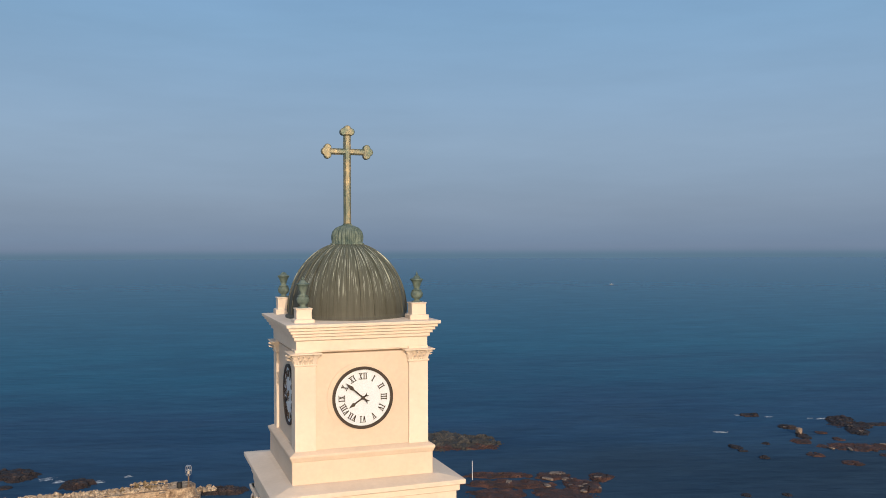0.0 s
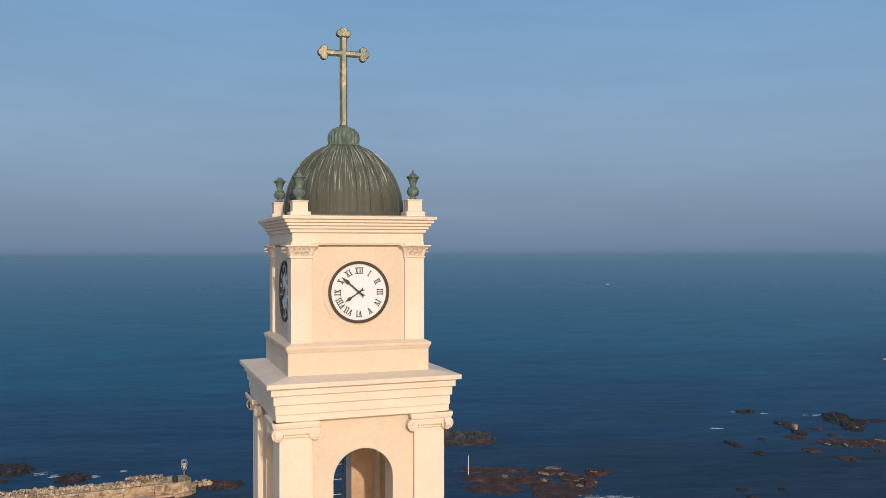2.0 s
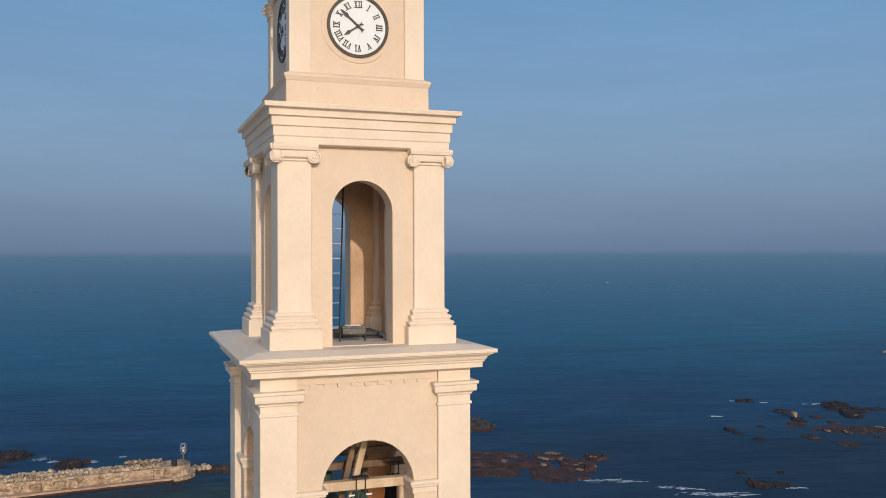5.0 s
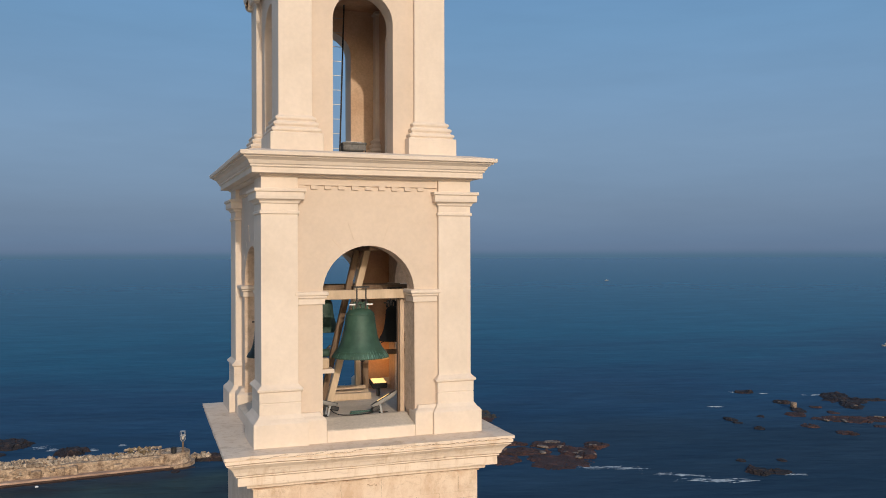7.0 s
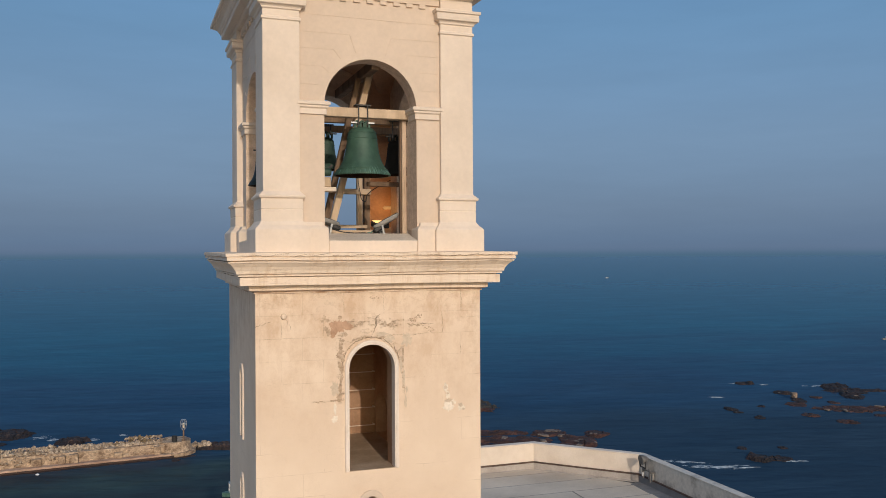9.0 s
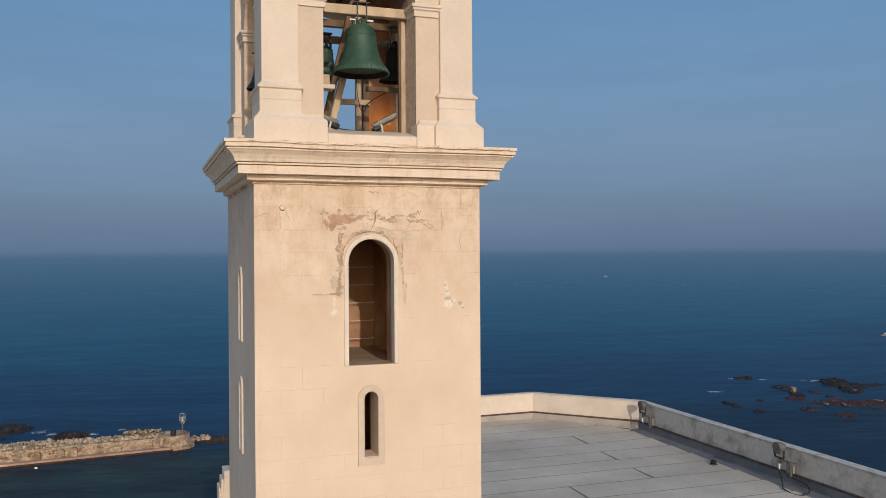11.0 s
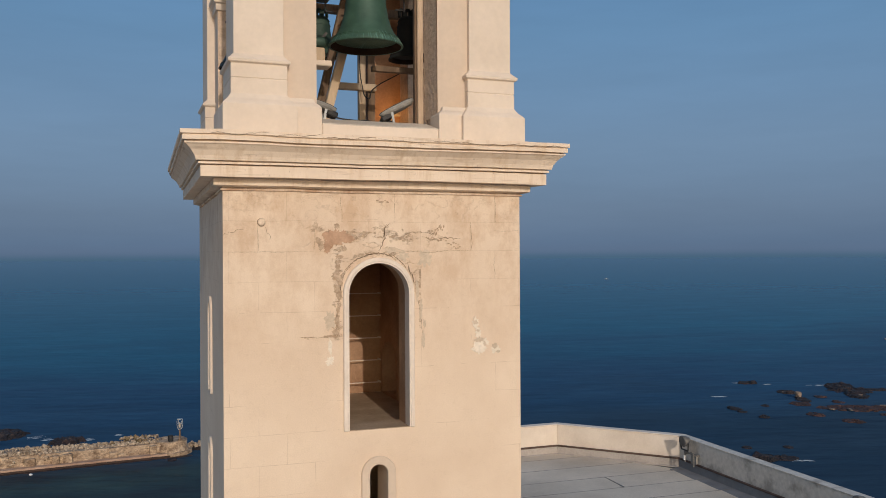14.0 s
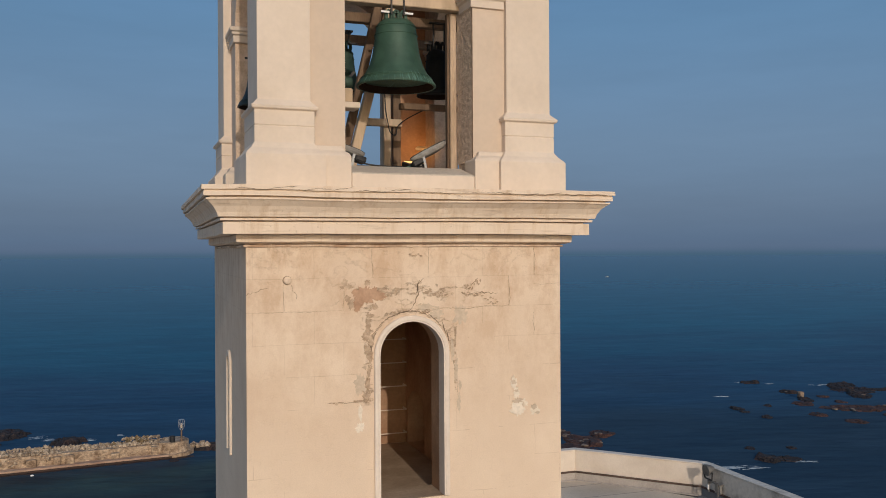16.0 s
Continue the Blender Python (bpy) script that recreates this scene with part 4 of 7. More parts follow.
C1 = [(0.0, 11.88), (0.0, 11.90), (0.012, 11.90), (0.012, 12.07), (0.024, 12.072), (0.05, 12.086), (0.05, 12.132), (0.042, 12.136), (0.085, 12.142), (0.085, 12.184), (0.076, 12.188), (0.12, 12.194), (0.12, 12.236), (0.11, 12.240), (0.155, 12.246), (0.155, 12.288), (0.146, 12.292), (0.195, 12.298), (0.20, 12.350), (-0.1, 12.375), (-0.3, 12.375)]
DEPTH[0], TWIST[0] = 1.15, radians(0.85)
bm = bmesh.new()
square_turn(bm, C1, 1.105, 1.105)
part("cornice", bm, M_TRIM, tower, "pale cream stepped cornice", bevel=0.005)

# dome
DEPTH[0], TWIST[0] = 1.0, 0.0
prof = [(1.09, 12.36), (1.09, 12.40), (1.05, 12.405)] + [(1.05 * math.sqrt(max(0, 1 - ((z - 12.45) / 1.24) ** 2)), z) for z in [12.45 + 1.19 * math.sin(k / 24 * math.pi / 2) for k in range(25)]]
def folded_dome():
    bm = bmesh.new()
    n = 224
    rings = []
    for r, z in prof:
        fold = 0.020 * max(0.0, min(1.0, (z - 12.75) / 0.5))
        rings.append([bm.verts.new(((r - fold * (0.5 + 0.5 * math.cos(a * 56)) * (0.7 + 0.5 * math.sin(a * 7 + 1))) * math.cos(a), (r - fold * (0.5 + 0.5 * math.cos(a * 56))) * math.sin(a), z)) for a in [2 * math.pi * i / n for i in range(n)]])
    for r0, r1 in zip(rings, rings[1:]):
        for i in range(n):
            bm.faces.new((r0[i], r0[(i + 1) % n], r1[(i + 1) % n], r1[i]))
    bm.faces.new(rings[0][::-1])
    bm.faces.new(rings[-1])
    return bm


dome = part("dome", folded_dome(), M_COPPER, tower, "brown green copper dome with standing seams", smooth=True)
for k in range(28):
    a = 2 * math.pi * k / 28
    bm = bmesh.new()
    last = None
    for r, z in prof[3:]:
        ring = [bm.verts.new(p) for p in ((r - 0.01, -0.009, z), (r + 0.014, -0.005, z), (r + 0.014, 0.005, z), (r - 0.01, 0.009, z))]
        if last:
            for i in range(4):
                bm.faces.new((last[i], last[(i + 1) % 4], ring[(i + 1) % 4], ring[i]))
        last = ring
    bm.transform(Matrix.Rotation(a, 4, "Z"))
    part("seam", bm, M_COPPER, dome)
cap_prof = [(0.25, 13.60), (0.30, 13.645), (0.30, 13.66), (0.27, 13.67), (0.285, 13.74), (0.285, 13.80), (0.265, 13.87), (0.21, 13.935), (0.12, 13.975), (0.08, 13.985), (0.08, 14.01)]
part("dome_cap", turned(cap_prof, 144, 0, 0, 24, 0.10), M_VERD, tower, "fluted verdigris dome cap", smooth=True)

# cross
cross = thing("cross", "worn gilded bronze cross with trefoil ends on the dome", "cross", (0, 0, 14.0))
part("upright", boxed(-0.066, 0.066, -0.05, 0.05, 13.98, 15.60), M_GILT, cross, bevel=0.034)
part("crossbar", boxed(-0.34, 0.34, -0.046, 0.046, 15.235, 15.345), M_GILT, cross, bevel=0.028)
for cx, cz, dx, dz in ((-0.365, 15.29, -1, 0), (0.365, 15.29, 1, 0), (0.0, 15.655, 0, 1)):
    bm = bmesh.new()
    for ox, oz, r in ((dx * 0.03, dz * 0.03, 0.072), (-dx * 0.012 + dz * 0.066, -dz * 0.012 + dx * 0.066, 0.066), (-dx * 0.012 - dz * 0.066, -dz * 0.012 - dx * 0.066, 0.066), (0, 0, 0.07)):
        d = 0.05 + 0.12 * (r - 0.06) + 0.03 * abs(ox) + 0.017 * oz
        b2 = turned([(r * 0.8, -d), (r, -0.04), (r, 0.04), (r * 0.8, d)], 20)
        b2.transform(Matrix.Translation((cx + ox, 0, cz + oz)) @ Matrix.Rotation(math.pi / 2, 4, "X"))
        tmp = bpy.data.meshes.new("lobe")
        b2.to_mesh(tmp)
        b2.free()
        bm.from_mesh(tmp)
    part("trefoil_end", bm, M_GILT, cross)

# urns on pedestals
URN = [(0.09, 12.67), (0.09, 12.685), (0.055, 12.70), (0.042, 12.725), (0.075, 12.745), (0.10, 12.78), (0.106, 12.815), (0.098, 12.845), (0.075, 12.868), (0.085, 12.874), (0.085, 12.884), (0.052, 12.892), (0.048, 12.915), (0.060, 12.955), (0.080, 13.015), (0.104, 13.052), (0.112, 13.056), (0.112, 13.068), (0.095, 13.074), (0.062, 13.092), (0.045, 13.12), (0.020, 13.135)]
for k, (sx, sy) in enumerate(((-1, -1), (1, -1), (1, 1), (-1, 1))):
    x, y = sx * 0.985 + (0.02 if k == 0 else 0.0), sy * 0.985
    low_ = (0.075, 0.025, 0.03, 0.0)[k]
    bm = bmesh.new()
    square_turn(bm, [(0.04, 12.36), (0.04, 12.455 - low_ * 0.5), (0.0, 12.46 - low_ * 0.5), (0.0, 12.655 - low_), (0.015, 12.66 - low_), (0.015, 12.675 - low_)], 0.125, 0.125, x, y)
    part("pedestal", bm, M_TRIM, tower, bevel=0.006)
    urn = thing("urn_finial", "small verdigris bronze urn with flared lip on a pedestal", "finial", (x, y, 12.675 - low_), "urns round the dome")
    part("body", turned([(r, z - low_) for r, z in URN], 28, x, y), M_VERD, urn, smooth=True)
    if k != 3:
        part("spike", turned([(0.018, 13.13 - low_), (0.012, 13.14 - low_), (0.022, 13.152 - low_), (0.022, 13.162 - low_), (0.006, 13.178 - low_), (0.003, 13.20 - low_)], 12, x, y), M_VERD, urn, smooth=True)


# ---- clocks ----
GLYPH = {"I": 0.023, "V": 0.060, "X": 0.060}


def numeral(text, height):
    """Serifed strokes of a Roman numeral, centred, in x and z."""
    bm = bmesh.new()
    gap = 0.014
    w = sum(GLYPH[c] for c in text) + gap * (len(text) - 1)
    x = -w / 2
    h = height / 2
    y0, y1 = -0.006, 0.006

    def stroke(x0, x1, t):
        vs = []
        for y in (y0, y1):
            vs.append([bm.verts.new(p) for p in ((x0 - t / 2, y, h), (x0 + t / 2, y, h), (x1 + t / 2, y, -h), (x1 - t / 2, y, -h))])
        bm.faces.new(vs[0])
        bm.faces.new(vs[1][::-1])
        for i in range(4):
            bm.faces.new((vs[0][i], vs[0][(i + 1) % 4], vs[1][(i + 1) % 4], vs[1][i]))

    for c in text:
        g = GLYPH[c]
        if c == "I":
            stroke(x + g / 2, x + g / 2, 0.014)
            marks = [(x + g / 2, h), (x + g / 2, -h)]
        elif c == "V":
            stroke(x + 0.012, x + g / 2, 0.015)
            stroke(x + g - 0.010, x + g / 2, 0.008)
            marks = [(x + 0.012, h), (x + g - 0.01, h)]
        else:
            stroke(x + 0.012, x + g - 0.012, 0.015)
            stroke(x + g - 0.012, x + 0.012, 0.008)
            marks = [(x + 0.012, h), (x + g - 0.012, h), (x + 0.012, -h), (x + g - 0.012, -h)]
        for mx, mz in marks:
            box(bm, mx - 0.018, mx + 0.018, y0, y1, mz - 0.004, mz + 0.004)
        x += g + gap
    return bm


def pointer(length, width, tail):
    bm = bmesh.new()
    out = [(-width * 0.35, 0), (-width * 0.35, length * 0.55), (-width, length * 0.66), (-width * 0.55, length * 0.80), (0, length), (width * 0.55, length * 0.80), (width, length * 0.66), (width * 0.35, length * 0.55), (width * 0.35, 0),
           (width * 0.4, -tail * 0.5), (width * 0.9, -tail), (0, -tail * 0.75), (-width * 0.9, -tail), (-width * 0.4, -tail * 0.5)]
    f = [bm.verts.new((x, -0.006, z)) for x, z in out]
    g = [bm.verts.new((x, 0.006, z)) for x, z in out]
    bm.faces.new(f)
    bm.faces.new(g[::-1])
    for i in range(len(out)):
        bm.faces.new((f[i], f[(i + 1) % len(out)], g[(i + 1) % len(out)], g[i]))
    return bm


def ring_band(r0, r1, y0, y1, n=72):
    bm = bmesh.new()
    rows = []
    for i in range(n):
        a = 2 * math.pi * i / n
        c, s = math.cos(a), math.sin(a)
        rows.append([bm.verts.new((r * c, y, r * s)) for r, y in ((r0, y1), (r0, y0), (r1, y0), (r1, y1))])
    for i in range(n):
        a, b = rows[i], rows[(i + 1) % n]
        for k in range(4):
            bm.faces.new((a[k], a[(k + 1) % 4], b[(k + 1) % 4], b[k]))
    return bm


ROMAN = ["XII", "I", "II", "III", "IV", "V", "VI", "VII", "VIII", "IX", "X", "XI"]
for i in range(4):
    m = Matrix.Rotation(radians(0.35), 4, "Z") @ around(-1.085, i) @ Matrix.Translation((0.36 if i == 3 else 0, 0, 11.095))
    base = m @ Vector((0, 0, 0))
    clock = thing("tower_clock", "white tower clock dial with dark rim and Roman numerals", "clock", base, "clocks of the tower")

    def on(bm, y, turn=0.0):
        bm.transform(m @ Matrix.Translation((0, y, 0)) @ Matrix.Rotation(turn, 4, "Y"))
        return bm

    part("surround", on(ring_band(0.515, 0.600, -0.014, 0.01), 0), M_PAINT, clock, "raised cream plaster ring")
    part("rim", on(ring_band(0.468, 0.516, -0.042, 0.01), 0), M_BLACK, clock, "dark bronze rim")
    dial = turned([(0.466, 0.0), (0.466, 0.02)], 72)
    dial.transform(Matrix.Rotation(math.pi / 2, 4, "X"))
    part("dial", on(dial, 0.0), M_DIAL, clock, "white dial")
    for k, text in enumerate(ROMAN):
        bm = numeral(text, 0.098)
        bm.transform(Matrix.Translation((0, 0, 0.358)))
        part("numeral", on(bm, -0.028, radians(30 * k)), M_BLACK, clock)
    part("hour_pointer", on(pointer(0.29, 0.032, 0.10), -0.037, radians(236)), M_BLACK, clock, "black hour pointer with spade tip")
    part("minute_pointer", on(pointer(0.39, 0.034, 0.12), -0.046, radians(311)), M_BLACK, clock, "black minute pointer with spade tip")
    hub = turned([(0.026, 0.0), (0.026, 0.06)], 16)
    hub.transform(Matrix.Rotation(math.pi / 2, 4, "X"))
    part("hub", on(hub, 0.0), M_BLACK, clock)

# ---- belfry: bells, timber frame, floodlights ----
def bell(x, y, lip_z, r, h, material, label, top_z, group="bells of the tower", bolts=None):
    """A bell with crown loops, straps and clapper; lip radius r, body height h, hung from top_z."""
    ob = thing("bell", label, "bell", (x, y, lip_z), group)
    prof = [(1.0, 0.0), (0.995, 0.025), (0.91, 0.095), (0.78, 0.19), (0.68, 0.30), (0.60, 0.45), (0.55, 0.62), (0.52, 0.78), (0.48, 0.89), (0.37, 0.955), (0.15, 0.985)]
    inner = [(0.12, 0.93), (0.40, 0.86), (0.46, 0.7), (0.54, 0.45), (0.66, 0.25), (0.86, 0.06), (0.94, 0.0)]
    pts = [(r * a, lip_z + h * b) for a, b in inner + prof]
    bm = bmesh.new()
    rings = [[bm.verts.new((x + q * math.cos(2 * math.pi * i / 48), y + q * math.sin(2 * math.pi * i / 48), z)) for i in range(48)] for q, z in pts]
    inside = set(v for ring in rings[:7] for v in ring)
    for r0, r1 in zip(rings, rings[1:]):
        for i in range(48):
            bm.faces.new((r0[i], r0[(i + 1) % 48], r1[(i + 1) % 48], r1[i]))
    bm.faces.new(rings[0])
    bm.faces.new(rings[-1])
    for f in bm.faces:
        if all(v in inside for v in f.verts):
            f.material_index = 1
    part("body", bm, material, ob, smooth=True, extra=M_BELLIN)
    for zz in (0.10, 0.125, 0.74, 0.86):
        q = r * (0.905 if zz < 0.11 else 0.875 if zz < 0.2 else 0.535 if zz < 0.8 else 0.50)
        part("raised_band", turned([(q - 0.01, lip_z + h * zz - 0.006), (q + 0.007, lip_z + h * zz), (q - 0.01, lip_z + h * zz + 0.008)], 48, x, y), material, ob, smooth=True)
    top = lip_z + h
    for dx in (-0.085, 0.0, 0.085):
        bm = bmesh.new()
        pts = [(dx - 0.03, top - 0.03), (dx - 0.03, top + 0.06), (dx, top + 0.09), (dx + 0.03, top + 0.06), (dx + 0.03, top - 0.03)]
        for a, b in zip(pts, pts[1:]):
            bar(bm, (x + a[0], y, a[1]), (x + b[0], y, b[1]), 0.035, 0.05, (0, 1, 0))
        part("crown_loop", bm, material, ob)
    for dx in (-0.075, 0.075):
        part("strap", barred((x + dx, y - 0.085, top + 0.02), (x + dx, y - 0.085, top_z + 0.06), 0.018, 0.015), M_IRON, ob, "dark iron hanger strap")
        part("bolt_bar", barred((x + dx * 1.9 - 0.05, y - 0.05, top + 0.055), (x + dx * 1.9 + 0.05, y - 0.05, top + 0.055), 0.022, 0.022), bolts or M_IRON, ob)
    part("top_plate", boxed(x - 0.13, x + 0.13, y - 0.10, y + 0.06, top_z + 0.05, top_z + 0.07), M_IRON, ob)
    part("clapper", turned([(0.02, lip_z + h * 0.9), (0.02, lip_z + h * 0.2), (0.05, lip_z + h * 0.22), (0.055, lip_z + h * 0.15), (0.03, lip_z + h * 0.10)], 14, x, y), M_NEARBLACK, ob, smooth=True)
    return ob


def streaked_bronze(cx, cy, lip):
    """Green bronze with pale verdigris runs over the sound bow, strongest on one side."""
    m, nn, ll, b = nodes_of("streaked_green_bronze")
    pos = nn.new("ShaderNodeNewGeometry").outputs["Position"]
    c = ramp_node(nn, ll, noise_node(nn, ll, pos, 4, 5, 0.6), [(0.35, (0.024, 0.061, 0.040)), (0.65, (0.047, 0.104, 0.069))])
    sub = nn.new("ShaderNodeVectorMath")
    sub.operation = "SUBTRACT"
    sub.inputs[1].default_value = (cx, cy, lip)
    ll.new(pos, sub.inputs[0])
    sep = nn.new("ShaderNodeSeparateXYZ")
    ll.new(sub.outputs["Vector"], sep.inputs[0])
    ang = nn.new("ShaderNodeMath")
    ang.operation = "ARCTAN2"
    ll.new(sep.outputs["Y"], ang.inputs[0])
    ll.new(sep.outputs["X"], ang.inputs[1])
    polar = nn.new("ShaderNodeCombineXYZ")
    ll.new(ang.outputs[0], polar.inputs["X"])
    ll.new(sep.outputs["Z"], polar.inputs["Y"])
    runs = noise_node(nn, ll, polar.outputs["Vector"], 1.0, 3, 0.6, (24.0, 5.0, 1))
    low = nn.new("ShaderNodeMapRange")
    low.inputs["From Min"].default_value, low.inputs["From Max"].default_value = 0.20, 0.06
    low.inputs["To Max"].default_value = 0.20
    ll.new(sep.outputs["Z"], low.inputs["Value"])
    side = nn.new("ShaderNodeMapRange")
    side.inputs["From Min"].default_value, side.inputs["From Max"].default_value = -0.1, 0.35
    side.inputs["To Max"].default_value = 0.10
    ll.new(sep.outputs["X"], side.inputs["Value"])
    add = nn.new("ShaderNodeMath")
    add.operation = "ADD"
    ll.new(low.outputs["Result"], add.inputs[0])
    ll.new(runs, add.inputs[1])
    add2 = nn.new("ShaderNodeMath")
    add2.operation = "ADD"
    ll.new(add.outputs[0], add2.inputs[0])
    ll.new(side.outputs["Result"], add2.inputs[1])
    fac = nn.new("ShaderNodeMapRange")
    fac.inputs["From Min"].default_value, fac.inputs["From Max"].default_value = 0.74, 0.90
    ll.new(add2.outputs[0], fac.inputs["Value"])
    ll.new(mix_node(nn, ll, c, (0.12, 0.24, 0.19), fac.outputs["Result"]), b.inputs["Base Color"])
    b.inputs["Roughness"].default_value = 0.6
    b.inputs["Metallic"].default_value = 0.15
    ll.new(bump_node(nn, ll, noise_node(nn, ll, pos, 30, 3, 0.6), 0.2, 0.004), b.inputs["Normal"])
    return m


main_bell = bell(-0.013, -1.23, 2.615, 0.464, 0.80, streaked_bronze(-0.013, -1.23, 2.615), "large dark green bronze bell hung in the arch", 3.69, bolts=M_WHITE)
bell(-0.24, 0.60, 2.87, 0.30, 0.60, M_PATINA, "smaller green bronze bell deeper in the belfry", 3.62)
bell(0.86, -0.15, 2.74, 0.27, 0.62, M_NEARBLACK, "dark bronze bell in the shade of the belfry", 3.62)
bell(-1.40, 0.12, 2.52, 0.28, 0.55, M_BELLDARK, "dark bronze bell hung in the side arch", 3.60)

part("inner_panel", boxed(0.70, 1.27, 1.40, 1.44, 1.655, 5.1), M_BELFRY, tower, "brown plaster panel")
# coarse plaster on the reveal of the front arch
me = bpy.data.meshes.new("rough_reveal")
gy, gz = 38, 150
pts = [(0.775 - 0.014 * i / gy - 0.0045 * (0.8 + noise.fractal(Vector((0.3, (0.44 * i / gy) * 20, (1.78 * k / gz) * 20)), 0.7, 2.0, 4)), -1.632 + 0.44 * i / gy, 1.74 + 1.78 * k / gz) for k in range(gz + 1) for i in range(gy + 1)]
me.from_pydata(pts, [], [(k * (gy + 1) + i, k * (gy + 1) + i + 1, (k + 1) * (gy + 1) + i + 1, (k + 1) * (gy + 1) + i) for k in range(gz) for i in range(gy)])
bm = bmesh.new()
bm.from_mesh(me)
part("jamb_return", boxed(0.772, 0.88, -1.275, -1.195, 1.655, 3.66), M_JAMB, tower)
part("rough_reveal", bm, M_JAMB, tower, "coarse brown plaster reveal")

# lit timbers take the paler base colour, those in shade the dark one
rack = thing("timber_rack", "weathered timber bell frame with diagonal legs", "timber rack", (0, 0, 1.65))
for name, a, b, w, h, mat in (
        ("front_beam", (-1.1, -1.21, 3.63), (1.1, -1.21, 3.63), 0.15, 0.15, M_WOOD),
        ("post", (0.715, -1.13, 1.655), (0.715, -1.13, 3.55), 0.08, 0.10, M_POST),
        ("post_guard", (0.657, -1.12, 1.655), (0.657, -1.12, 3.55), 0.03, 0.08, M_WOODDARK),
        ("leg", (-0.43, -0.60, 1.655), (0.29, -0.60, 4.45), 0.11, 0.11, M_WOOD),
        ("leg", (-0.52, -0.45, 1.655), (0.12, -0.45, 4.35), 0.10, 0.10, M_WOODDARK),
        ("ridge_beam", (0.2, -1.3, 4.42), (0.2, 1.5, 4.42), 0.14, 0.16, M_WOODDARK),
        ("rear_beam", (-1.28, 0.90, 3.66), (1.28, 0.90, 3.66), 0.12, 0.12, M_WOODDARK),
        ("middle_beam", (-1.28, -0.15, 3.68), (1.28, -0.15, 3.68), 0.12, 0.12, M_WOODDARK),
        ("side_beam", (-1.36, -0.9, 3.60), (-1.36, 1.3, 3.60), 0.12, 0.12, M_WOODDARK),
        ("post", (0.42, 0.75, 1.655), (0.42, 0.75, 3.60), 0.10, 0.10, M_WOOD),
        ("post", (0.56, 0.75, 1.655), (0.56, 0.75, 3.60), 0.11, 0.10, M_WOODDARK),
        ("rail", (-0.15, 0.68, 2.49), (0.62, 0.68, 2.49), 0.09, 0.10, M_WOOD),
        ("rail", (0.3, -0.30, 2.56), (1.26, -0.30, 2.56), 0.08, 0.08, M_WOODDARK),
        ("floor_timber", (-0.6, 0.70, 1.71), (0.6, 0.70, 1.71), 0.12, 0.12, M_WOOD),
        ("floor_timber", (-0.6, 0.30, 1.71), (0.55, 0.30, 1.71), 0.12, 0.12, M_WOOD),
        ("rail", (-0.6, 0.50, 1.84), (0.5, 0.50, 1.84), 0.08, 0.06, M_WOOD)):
    part(name, barred(a, b, w, h), mat, rack, "sunlit grey brown timber" if mat is M_WOOD else "darker brown timber", bevel=0.008)
shelf = thing("wall_shelf", "cream painted bracket shelf in the belfry", "shelf", (-0.8, -1.05, 2.36))
part("board", boxed(-1.3, -0.43, -1.19, -0.92, 2.36, 2.43), M_TRIM, shelf, bevel=0.01)
part("bracket", boxed(-0.9, -0.84, -1.15, -0.95, 2.2, 2.36), M_TRIM, shelf)
motor = thing("bell_striker", "small brass and green bell striking motor on the shelf", "motor", (-0.56, -1.05, 2.43))
part("housing", boxed(-0.64, -0.50, -1.12, -0.98, 2.43, 2.60), M_WOOD, motor, bevel=0.015)
bm = turned([(0.05, -0.08), (0.065, -0.06), (0.065, 0.06), (0.05, 0.08)], 18)
bm.transform(Matrix.Translation((-0.57, -1.05, 2.68)) @ Matrix.Rotation(math.pi / 2, 4, "Y"))
part("drum", bm, M_PATINA, motor, smooth=True)
part("arm", barred((-0.57, -1.05, 2.68), (-0.47, -1.05, 2.80), 0.03, 0.03), M_IRON, motor)


